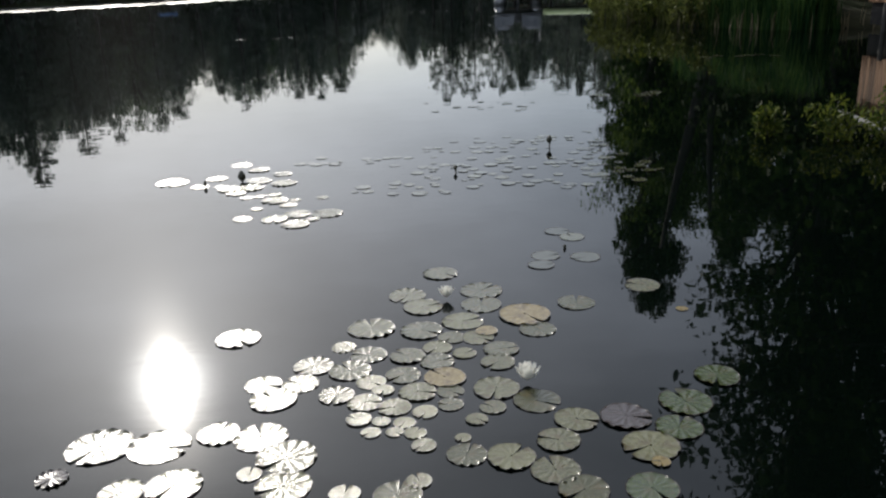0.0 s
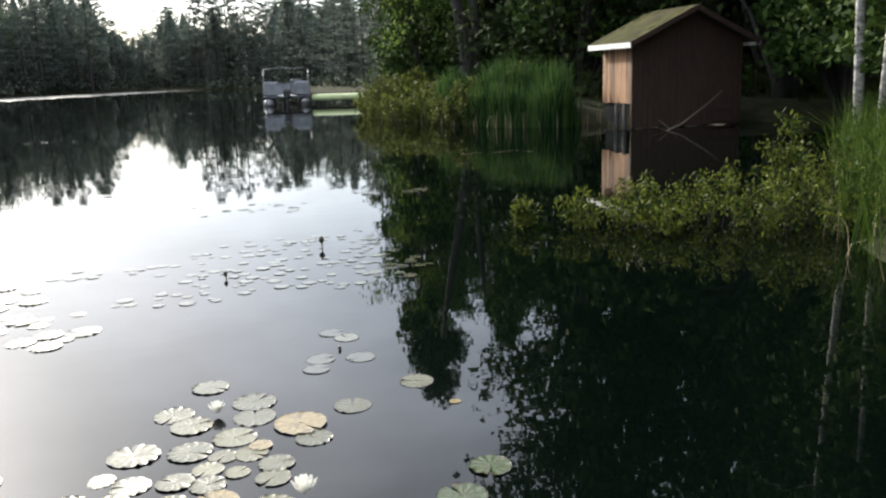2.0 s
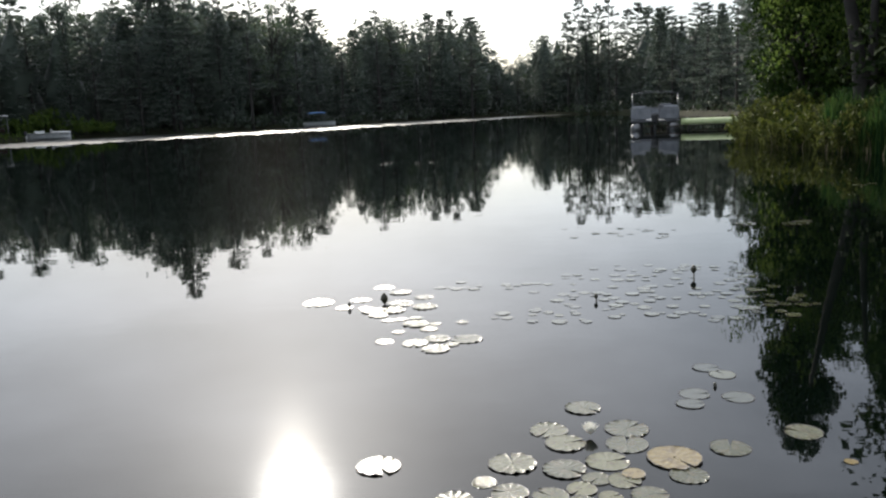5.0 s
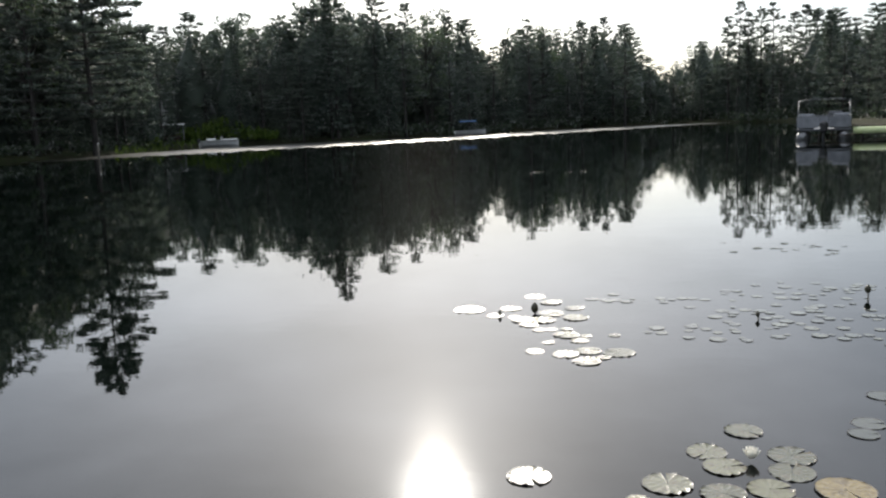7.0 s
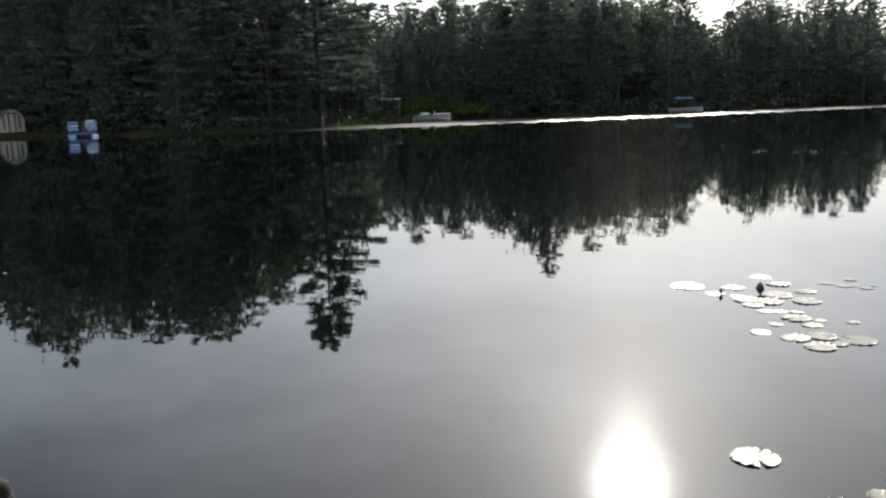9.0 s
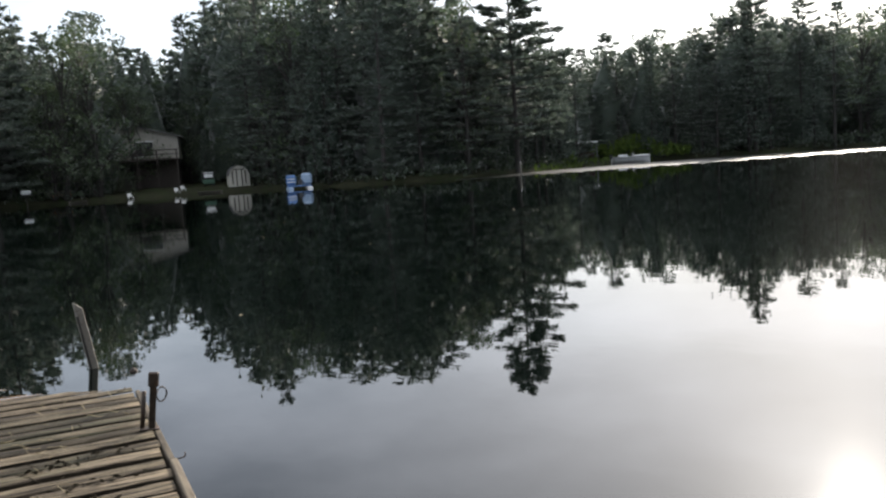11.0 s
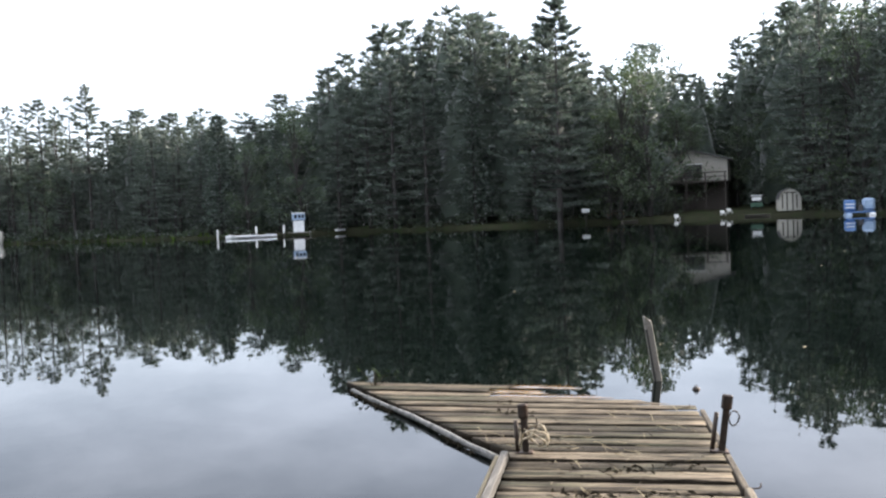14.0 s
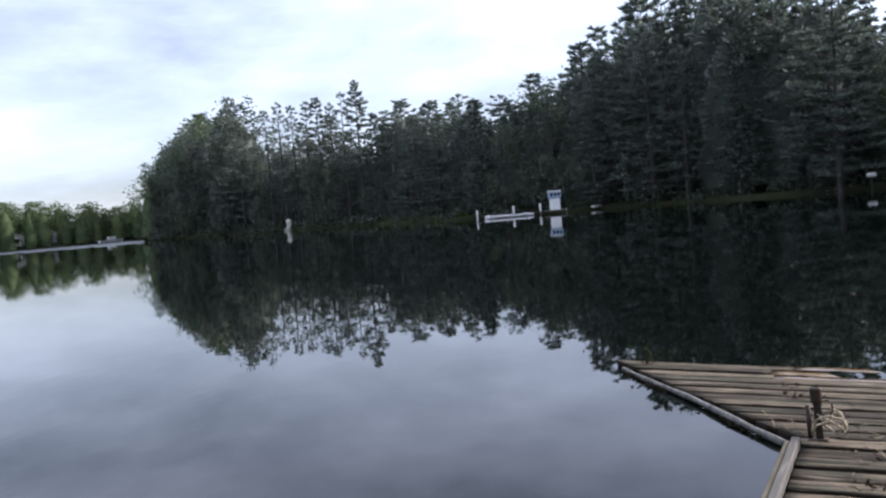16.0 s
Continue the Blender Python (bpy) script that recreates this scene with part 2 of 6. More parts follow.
M_PETAL = material("lily_petal", (0.70, 0.69, 0.62), (0.85, 0.84, 0.78), 9.0, 0.45, 0.1, 40, glow=0.3)
M_YOLK = material("lily_stamens", (0.55, 0.32, 0.03), (0.75, 0.5, 0.08), 30.0, 0.6, 0.4, 90)
M_BUD = material("lily_bud", (0.035, 0.035, 0.02), (0.07, 0.06, 0.035), 20.0, 0.5, 0.2, 60)
M_WEED = material("dried_weed", (0.018, 0.015, 0.010), (0.05, 0.042, 0.028), 20.0, 0.95, 0.2, 60, spec=0.05)
M_PLANK = plank_material("weathered_planks")
# plank sides: the shade in the gaps is put into this dark brown
M_EDGE = material("shade_dark_plank_edge", (0.010, 0.008, 0.005), (0.030, 0.024, 0.016), 8.0, 0.9, 0.6, 40, spec=0.1)
M_WET = material("wet_planks", (0.10, 0.050, 0.010), (0.22, 0.125, 0.030), 5.0, 0.12, 0.2, 30, (9, 1.0, 9), per="object", coat=0.8)
M_RAIL = material("grey_edge_board", (0.075, 0.066, 0.053), (0.20, 0.18, 0.148), 6.0, 0.7, 0.6, 30, (1.0, 9, 9), per="object")
M_SIDE = material("brown_side_board", (0.070, 0.056, 0.040), (0.190, 0.155, 0.110), 6.0, 0.8, 0.8, 30, (1.0, 9, 9), per="object", spec=0.2)
M_LOG = material("waterlogged_log", (0.050, 0.047, 0.040), (0.220, 0.208, 0.185), 7.0, 0.7, 0.9, 26, (1, 4, 4), spots=(0.030, 0.027, 0.020))
M_IRON = material("rusty_iron", (0.025, 0.02, 0.017), (0.075, 0.055, 0.042), 25.0, 0.55, 0.5, 90, metal=0.6, spots=(0.10, 0.05, 0.025))
M_ROPE = material("frayed_rope", (0.25, 0.20, 0.13), (0.48, 0.41, 0.29), 60.0, 0.9, 0.6, 150)
M_RED = material("red_boards", (0.024, 0.011, 0.007), (0.048, 0.022, 0.012), 4.0, 0.75, 0.5, 30, (6, 6, 0.7))
M_TAN = material("bare_boards", (0.13, 0.062, 0.028), (0.38, 0.205, 0.100), 5.0, 0.75, 0.6, 30, (9, 9, 0.5), per="object", vary=0.7, spots=(0.09, 0.045, 0.022))
M_MOSS = material("mossy_shingles", (0.028, 0.029, 0.012), (0.074, 0.072, 0.025), 2.4, 0.95, 0.8, 16, spots=(0.050, 0.042, 0.030), spec=0.1)
M_FASCIA = material("white_fascia", (0.55, 0.54, 0.50), (0.74, 0.73, 0.70), 7.0, 0.6, 0.2, 40)


# ---- mesh helpers ----
def mesh_of(name, verts, faces, mat, smooth=False):
    """A mesh from arrays: verts (n, 3) and faces (m, 3 or 4)."""
    verts, faces = np.asarray(verts, float), np.asarray(faces, int)
    me = bpy.data.meshes.new(name)
    k = faces.shape[1]
    me.vertices.add(len(verts))
    me.vertices.foreach_set("co", verts.ravel())
    me.loops.add(faces.size)
    me.loops.foreach_set("vertex_index", faces.ravel())
    me.polygons.add(len(faces))
    me.polygons.foreach_set("loop_start", np.arange(0, faces.size, k))
    if smooth:
        me.polygons.foreach_set("use_smooth", np.ones(len(faces), bool))
    me.update(calc_edges=True)
    me.materials.append(mat)
    return me


def from_bm(name, bm, mat, smooth=False):
    me = bpy.data.meshes.new(name)
    bmesh.ops.recalc_face_normals(bm, faces=bm.faces)
    bm.to_mesh(me)
    bm.free()
    me.materials.append(mat)
    if smooth:
        for p in me.polygons:
            p.use_smooth = True
    return me


def part(name, shape, mat, parent, label=""):
    """One mesh object under a thing or a part; shape is a bmesh or a finished mesh."""
    me = from_bm(name, shape, mat) if isinstance(shape, bmesh.types.BMesh) else shape
    ob = new(name, me)
    ob.parent = parent
    return tagged(ob, label)


def thing(name, m, label, category, group="", kind=""):
    ob = new(name)
    ob.empty_display_size = 0.2
    ob.matrix_world = m
    return tagged(ob, label, category, group, kind)


def box(bm, cx, cy, cz, sx, sy, sz, bevel=0.0, turn=None):
    """A box, bevelled, in bm; turn: a matrix laid over it."""
    made = bmesh.ops.create_cube(bm, size=1.0)["verts"]
    for v in made:
        v.co = Vector((cx + v.co.x * sx, cy + v.co.y * sy, cz + v.co.z * sz))
    if bevel:
        edges = {e for v in made for e in v.link_edges}
        made = [v for v in bmesh.ops.bevel(bm, geom=list(edges), offset=bevel, segments=1, affect="EDGES")["verts"]]
    if turn is not None:
        bmesh.ops.transform(bm, matrix=turn, verts=list({v for v in made}))
    return made


def boxed(*args, **kw):
    bm = bmesh.new()
    box(bm, *args, **kw)
    return bm


def tube(points, radii, sides=8, cap=True):
    """Vertices and quads of a tube along points."""
    pts = [Vector(p) for p in points]
    vs, fs = [], []
    for i, p in enumerate(pts):
        way = (pts[min(i + 1, len(pts) - 1)] - pts[max(i - 1, 0)]).normalized()
        a = way.orthogonal().normalized() if abs(way.z) < 0.95 else Vector((1, 0, 0))
        b = way.cross(a).normalized()
        a = b.cross(way)
        for k in range(sides):
            t = 2 * math.pi * k / sides
            vs.append(p + (a * math.cos(t) + b * math.sin(t)) * radii[i])
    for i in range(len(pts) - 1):
        for k in range(sides):
            q = (k + 1) % sides
            fs.append((i * sides + k, i * sides + q, (i + 1) * sides + q, (i + 1) * sides + k))
    if cap:
        for base, flip in ((0, 1), ((len(pts) - 1) * sides, 0)):
            for k in range(1, sides - 2, 2):
                f = (base, base + k, base + k + 1, base + k + 2)
                fs.append(f[::-1] if flip else f)
    return [tuple(v) for v in vs], fs


class Heap:
    """Gathers vertices and quads of many pieces for one mesh."""

    def __init__(self):
        self.v, self.f, self.n = [], [], 0

    def add(self, verts, faces):
        verts, faces = np.asarray(verts, float).reshape(-1, 3), np.asarray(faces, int)
        self.v.append(verts)
        self.f.append(faces + self.n)
        self.n += len(verts)

    def mesh(self, name, mat, smooth=False):
        return mesh_of(name, np.concatenate(self.v), np.concatenate(self.f), mat, smooth)


rng = np.random.default_rng(7)


def unit(a):
    return a / np.maximum(np.linalg.norm(a, axis=-1, keepdims=True), 1e-9)


def leaves(centres, along, size, width, rng):
    """Diamond leaves, slightly folded: one quad each, lying along the given ways."""
    c, a = np.asarray(centres), unit(np.asarray(along))
    n = len(c)
    b = unit(np.cross(a, rng.normal(size=(n, 3))))
    up = np.cross(a, b)
    s = (size * rng.uniform(0.6, 1.3, n))[:, None] if np.isscalar(size) else size[:, None]
    w = s * width
    v = np.stack([c - a * s * 0.5, c + b * w * 0.5 + up * w * 0.25, c + a * s * 0.5, c - b * w * 0.5 + up * w * 0.25], 1)
    return v.reshape(-1, 3), np.arange(4 * n).reshape(n, 4)


def blades(base, lean, height, width, rng, bend=0.35):
    """Grass or reed blades: each a bent ribbon of two quads that narrows to its tip."""
    base = np.asarray(base)
    n = len(base)
    side = rng.uniform(0, 2 * np.pi, n)
    sv = np.stack([np.cos(side), np.sin(side), np.zeros(n)], 1) * width * 0.5
    h = height[:, None]
    out = np.concatenate([lean, np.zeros((n, 1))], 1)
    mid = base + out * h * 0.35 + np.array([0, 0, 1.0]) * h * 0.6
    tip = base + out * h * (1.0 + bend) + np.array([0, 0, 1.0]) * h * (1.0 - bend * 0.35 * np.linalg.norm(out, axis=1, keepdims=True))
    v = np.stack([base - sv, base + sv, mid + sv * 0.8, mid - sv * 0.8, tip + sv * 0.15, tip - sv * 0.15], 1).reshape(-1, 3)
    k = np.arange(n)[:, None] * 6
    f = np.concatenate([k + np.array([[0, 1, 2, 3]]), k + np.array([[3, 2, 4, 5]])])
    return v, f


# ---- plan of the lake ----
def polar(az, d):
    return (-math.sin(radians(az)) * d, math.cos(radians(az)) * d)


SHORE_NEAR = [(2.4, -9.0), (2.7, -4.0), (3.2, -1.0), (3.9, 2.0), (4.5, 4.0), (5.0, 5.6), (6.3, 6.8), (8.2, 9.3), (10.6, 12.3),
              (13.6, 14.8), (14.8, 17.4), (13.4, 19.3), (9.6, 20.2), (8.0, 20.4), (6.9, 22.8), (6.0, 26.5), (5.5, 30.2), (6.3, 33.0),
              (9.0, 37.5), (10.2, 41.5), (12.0, 46.0), (15.0, 60.0), (14.0, 80.0), (10.0, 105.0), (4.0, 128.0)]
SHORE_FAR = [(1, 136), (5, 150), (8.6, 148), (12, 131), (17, 116), (22, 109), (28, 105), (34.5, 106), (37.4, 100), (38.6, 92), (40, 84),
             (42, 77), (46, 73), (50, 71), (54, 73), (57, 78), (60, 84), (62, 88), (66, 87), (70, 86), (74, 85), (78, 85), (82, 87),
             (86, 91), (90, 95), (95, 98), (99, 100), (104, 119), (108, 137), (111.5, 153), (115, 170), (118, 186), (120.3, 197)]
SHORE_BACK = [(120.9, 203), (120.6, 216), (119.8, 236), (119.8, 268), (122, 272), (126, 266), (130, 268), (136, 262), (148, 245), (165, 170), (180, 70), (190, 36)]
LAKE = np.array(SHORE_NEAR + [polar(a, d) for a, d in SHORE_FAR] + [polar(a, d) for a, d in SHORE_BACK])


def rounded(pts, times=2):
    for _ in range(times):
        nxt = np.roll(pts, -1, axis=0)
        pts = np.stack([0.75 * pts + 0.25 * nxt, 0.25 * pts + 0.75 * nxt], 1).reshape(-1, 2)
    return pts


LAKE = rounded(LAKE)


def off_shore(p):
    """Metres from the waterline, positive on land, for points (n, 2)."""
    p = np.asarray(p, float)
    a, b = LAKE, np.roll(LAKE, -1, axis=0)
    best, inside = np.full(len(p), 1e9), np.zeros(len(p), bool)
    for (ax, ay), (bx, by) in zip(a, b):
        dx, dy = bx - ax, by - ay
        t = np.clip(((p[:, 0] - ax) * dx + (p[:, 1] - ay) * dy) / (dx * dx + dy * dy + 1e-12), 0, 1)
        best = np.minimum(best, (p[:, 0] - ax - t * dx) ** 2 + (p[:, 1] - ay - t * dy) ** 2)
        if ay != by:
            inside ^= ((ay > p[:, 1]) != (by > p[:, 1])) & (p[:, 0] < dx * (p[:, 1] - ay) / (by - ay) + ax)
    return np.sqrt(best) * np.where(inside, -1, 1)


def land(p):
    """Height of the ground at points (n, 2)."""
    p = np.asarray(p, float)
    s = off_shore(p)
    wob = 0.12 * np.sin(p[:, 0] * 0.9 + 1.3 * np.sin(p[:, 1] * 0.7)) + 0.08 * np.sin(p[:, 1] * 2.1 + p[:, 0])
    up = 0.30 * (1 - np.exp(-np.maximum(s, 0) / 0.7)) + np.minimum(np.maximum(s, 0) * 0.05, 5.0) + wob * np.clip(s / 3, 0, 1)
    return np.where(s > 0, up, np.maximum(s * 0.45, -1.6))


def ground_z(x, y):
    return float(land([(x, y)])[0])


az_g = np.radians(np.arange(0, 360, 1.2))
ring = np.concatenate([[0.6], 0.6 * 1.055 ** np.arange(1, 162)])
gx, gy = -np.sin(az_g)[None, :] * ring[:, None], np.cos(az_g)[None, :] * ring[:, None]
gp = np.stack([gx.ravel(), gy.ravel()], 1)
na, nr = len(az_g), len(ring)
gv = np.concatenate([np.stack([gp[:, 0], gp[:, 1], land(gp)], 1), [[0, 0, -1.6]]])
ii, jj = np.meshgrid(np.arange(nr - 1), np.arange(na), indexing="ij")
gf = np.stack([ii * na + jj, ii * na + (jj + 1) % na, (ii + 1) * na + (jj + 1) % na, (ii + 1) * na + jj], -1).reshape(-1, 4)
ground = tagged(new("ground", mesh_of("ground", gv, gf, M_EARTH, True)), "dark mossy earth of the banks and lake bed", "ground", kind="structure")

bm = bmesh.new()
bmesh.ops.create_grid(bm, x_segments=8, y_segments=8, size=420)
water = tagged(new("water", from_bm("water", bm, M_WATER)), "calm dark lake water mirroring trees and sky", "water", kind="structure")


def ripple_band(az, near, far, label):
    """Breeze-ruffled water, a few millimetres above the calm sheet, between two ragged lines given by direction."""
    r = np.random.default_rng(3)
    a = np.linspace(az[0], az[-1], 260)
    lo, hi = np.interp(a, az, near), np.interp(a, az, far)
    wave = np.sin(a * 3.1) + 0.7 * np.sin(a * 7.7 + 1) + r.normal(size=260) * 0.6
    lo = lo + (hi - lo) * (0.06 + 0.05 * wave)
    hi = hi - (hi - lo) * 0.05 * np.abs(np.sin(a * 5.3))
    v = np.concatenate([np.c_[[polar(t, d) for t, d in zip(a, q)], np.full(260, 0.005)] for q in (lo, (lo + hi) / 2, hi)])
    k = np.arange(259)
    f = np.concatenate([np.stack([k + o, k + 1 + o, k + 1 + 260 + o, k + 260 + o], 1) for o in (0, 260)])
    return tagged(new("water_ripples", mesh_of("water_ripples", v, f, M_RIPPLE)), label, "water", kind="structure")


ripple_band([0.5, 1.7, 7, 11.3, 16.4, 22, 29, 34.6, 40, 44.2, 46.5], [133, 127, 104, 94, 82, 76, 70, 67, 66, 65, 66], [135, 138, 134, 125, 107, 100, 97, 92, 82, 70, 67],
            "bright strip of breeze-rippled water near the far bank")
ripple_band([120.9, 124, 129, 136], [150, 155, 170, 180], [252, 258, 258, 250], "pale ruffled water below the distant bank")


# ---- trees ----
def pine_shape(h, rng, tufts=9, open_=0.0, bare=0.25, spread=0.22, blade=0.66, per=6, limbs=True, slim=0.18, gap=1.0):
    """A white pine: straight trunk, whorls of level limbs, plates of needle tufts with air between."""
    wood, crown = Heap(), Heap()
    lean = rng.uniform(-0.02, 0.02, 2) * h
    def axis(t):
        return np.array([lean[0] * t * t, lean[1] * t * t, t * h])
    wood.add(*tube([axis(t) for t in np.linspace(-0.02, 1, 7)], [h * 0.013 * (1.02 - t) + 0.015 for t in np.linspace(0, 1, 7)], 7))
    t = bare
    while t < 0.985:
        k = int(rng.integers(4, 7))
        off = rng.uniform(0, 6.28)
        prof = min(1.0, (1 - t) * 1.75 + 0.11) * (0.75 + 0.25 * min(1, (t - bare) / 0.12))
        for q in range(k):
            if rng.uniform() < open_:
                continue
            ang = off + q * 6.283 / k + rng.uniform(-0.35, 0.35)
            ln = h * spread * prof * rng.uniform(0.55, 1.2)
            d = np.array([math.cos(ang), math.sin(ang), 0.0])
            rise = ln * (0.06 + 1.1 * max(0, t - 0.6)) * rng.uniform(0.3, 1.5)
            p0 = axis(t + rng.uniform(-0.012, 0.012))
            p1, p2 = p0 + d * ln * 0.55 + [0, 0, rise * 0.3], p0 + d * ln + [0, 0, rise]
            if limbs:
                wood.add(*tube([p0, p1, p2], [0.012 * ln + 0.01, 0.008 * ln + 0.008, 0.006], 4, False))
            m = max(3, int(tufts * (0.5 + 0.5 * prof)))
            s = 0.25 + 0.75 * np.sqrt(rng.uniform(0, 1, m))
            side = np.cross(d, [0, 0, 1])
            c = p0 + (p2 - p0) * s[:, None] + side * (rng.uniform(-0.27, 0.27, m) * ln * s)[:, None] + np.array([0, 0, 1]) * rng.uniform(-0.08, 0.12, m)[:, None]
            c = np.repeat(c, per, 0)
            a = d * 0.9 + rng.normal(size=(len(c), 3)) * [0.55, 0.55, 0.25] + [0, 0, 0.30 + 0.5 * max(0, t - 0.6)]
            crown.add(*leaves(c + unit(a) * blade * 0.3, a, blade, slim, rng))
        t += gap * rng.uniform(0.034, 0.066) * (1.0 if t < 0.8 else 0.75)
    c = np.repeat([axis(0.985)], 14, 0)
    a = rng.normal(size=(14, 3)) + [0, 0, 1.6]
    crown.add(*leaves(c + unit(a) * 0.3, a, blade, slim, rng))
    return wood, crown


def core(h, z0, z1, wide, rng, sides=8, rings=7):
    """The dim heart of a crown: a lumpy tapered mass that the needles stand round."""
    vs, fs = [], []
    for i in range(rings):
        t = i / (rings - 1)
        r0 = wide * (1 - t ** 1.6) ** 0.8 * (0.75 + 0.25 * min(1, t * 4)) + 0.05
        for k in range(sides):
            a = 6.283 * k / sides + 0.4 * i
            q = r0 * rng.uniform(0.7, 1.2)
            vs.append((q * math.cos(a), q * math.sin(a), h * (z0 + (z1 - z0) * t) + rng.uniform(-0.03, 0.03) * h))
    for i in range(rings - 1):
        for k in range(sides):
            fs.append((i * sides + k, i * sides + (k + 1) % sides, (i + 1) * sides + (k + 1) % sides, (i + 1) * sides + k))
    return vs, fs


def spruce_shape(h, rng, per=4, step=0.03, leaf=0.46):
    wood, crown = Heap(), Heap()
    wood.add(*tube([(0, 0, t * h) for t in np.linspace(-0.02, 1, 5)], [h * 0.012 * (1.02 - t) + 0.012 for t in np.linspace(0, 1, 5)], 6))
    t = 0.1
    while t < 0.99:
        k = int(rng.integers(5, 8))
        off = rng.uniform(0, 6.28)
        for q in range(k):
            ang = off + q * 6.283 / k + rng.uniform(-0.3, 0.3)
            ln = h * 0.15 * (1.03 - t) ** 0.85 * rng.uniform(0.6, 1.2) + 0.1
            d = np.array([math.cos(ang), math.sin(ang), -0.28])
            p0 = np.array([0, 0, t * h])
            m = 4 + int(ln * 2.2)
            s = rng.uniform(0.2, 1.0, m)
            side = np.cross(d, [0, 0, 1])
            c = p0 + d * (s * ln)[:, None] + side * (rng.uniform(-0.22, 0.22, m) * ln)[:, None] + np.array([0, 0, 1]) * (0.25 * ln * s * s)[:, None]
            c = np.repeat(c, per, 0)
            a = d + rng.normal(size=(len(c), 3)) * 0.6
            crown.add(*leaves(c + unit(a) * 0.2, a, leaf, 0.34, rng))
        t += step
    return wood, crown


def broad_shape(h, rng, clumps=60, per=55, leaf=0.34, wide=0.30, low=0.22, droop=0.0, trunks=1, size=1.0, limbs=True):
    """A broad-leaved tree: forked trunk, limbs to every clump, leaves in uneven clumps with gaps."""
    wood, crown = Heap(), Heap()
    forks = []
    for k in range(trunks):
        ang = rng.uniform(0, 6.28)
        ln = h * (0.05 if trunks == 1 else 0.16)
        pts = [np.array([math.cos(ang) * ln * t * t, math.sin(ang) * ln * t * t, h * 0.92 * t]) + rng.normal(size=3) * [0.012 * h, 0.012 * h, 0] * (0 < t < 1) for t in np.linspace(0, 1, 7)]
        pts[0] = pts[0] + [0.1 * math.cos(ang) * (trunks > 1), 0.1 * math.sin(ang) * (trunks > 1), -0.15]
        wood.add(*tube(pts, [h * 0.015 * (1.04 - t) / trunks ** 0.4 + 0.012 for t in np.linspace(0, 1, 7)], 7))
        forks.append(np.array(pts))
    n = 0
    while n < clumps:
        u = rng.uniform(0, 1)
        z = low + (1 - low) * u
        r = wide * h * math.sqrt(max(0.02, math.sin(math.pi * min(0.97, 0.18 + 0.82 * u) ** 0.9))) * rng.uniform(0.25, 1.0) ** 0.6
        ang = rng.uniform(0, 6.28)
        stem = forks[int(rng.integers(trunks))]
        k = int(np.clip(z * 0.75 * 6 / 0.92, 0, 5))
        root = stem[k]
        c = np.array([math.cos(ang) * r, math.sin(ang) * r, z * h]) + [stem[-1][0] * u, stem[-1][1] * u, 0]
        mid = (root + c) / 2 + [0, 0, 0.03 * h]
        if limbs:
            wood.add(*tube([root, mid, c], [0.0045 * h, 0.003 * h, 0.008], 4, False))
        cs = rng.uniform(0.5, 1.25) * 0.085 * h * size
        p = c + unit(rng.normal(size=(per, 3))) * (rng.uniform(0.1, 1, per) ** 0.45)[:, None] * cs * [1.25, 1.25, 0.85]
        a = rng.normal(size=(per, 3)) * [1, 1, 0.6] + [0, 0, -droop]
        crown.add(*leaves(p, a, leaf, 0.62, rng))
        n += 1
    return wood, crown


def tree(name, shape, bark, leaf, label, category="tree", group="trees on the bank"):
    ob = thing(name, Matrix(), label, category, group)
    wood, crown = shape
    part("trunk", wood.mesh("trunk", bark, True), bark, ob)
    part("crown", crown.mesh("crown", leaf), leaf, ob)
    return ob


R = lambda k: np.random.default_rng(k)
PINES = [tree("pine_tree", pine_shape(18, R(10 + k), open_=o, bare=b, spread=s), M_BARK, M_PINE, "tall dark white pine with level plates of needles")
         for k, (o, b, s) in enumerate([(0.05, 0.08, 0.20), (0.12, 0.14, 0.23), (0.1, 0.06, 0.17), (0.22, 0.22, 0.25)])]
SPRUCES = [tree("spruce_tree", spruce_shape(15, R(30 + k)), M_BARK, M_SPRUCE, "narrow pointed dark spruce on the bank") for k in range(2)]
BROADS = [tree("broadleaf_tree", broad_shape(13, R(40 + k), wide=w, clumps=56, per=44, leaf=0.27, low=0.1), M_BARK, M_LEAF, "full leafy broadleaf tree on the lake bank") for k, w in enumerate([0.26, 0.31, 0.23])]
LIGHT = [pine_shape(18, R(60), tufts=7, per=4, blade=0.74, slim=0.24, bare=0.5, spread=0.24, limbs=False, gap=1.15), pine_shape(18, R(61), tufts=7, per=4, blade=0.74, slim=0.24, bare=0.46, spread=0.20, limbs=False, gap=1.15),
         spruce_shape(15, R(62), per=2, step=0.05, leaf=0.55), broad_shape(13, R(63), clumps=40, per=26, leaf=0.40, low=0.35, limbs=False), broad_shape(13, R(64), clumps=40, per=26, leaf=0.40, wide=0.25, low=0.35, limbs=False)]
for (wood, crown), (h, z1, wide) in zip(LIGHT, ((18, 0.84, 2.9), (18, 0.84, 2.6), (15, 0.88, 1.8), (13, 0.86, 2.9), (13, 0.86, 2.6))):
    crown.add(*core(h, 0.02, z1, wide, R(65)))
    rr = R(66)
    ang, up = rr.uniform(0, 6.283, 90), rr.uniform(0.03, 0.8, 90)
    crown.add(*leaves(np.c_[np.cos(ang) * wide * 1.1, np.sin(ang) * wide * 1.1, up * h] * [[1, 1, 1]], rr.normal(size=(90, 3)), 0.75, 0.42, rr))
LIGHT_H = [18, 18, 15, 13, 13]

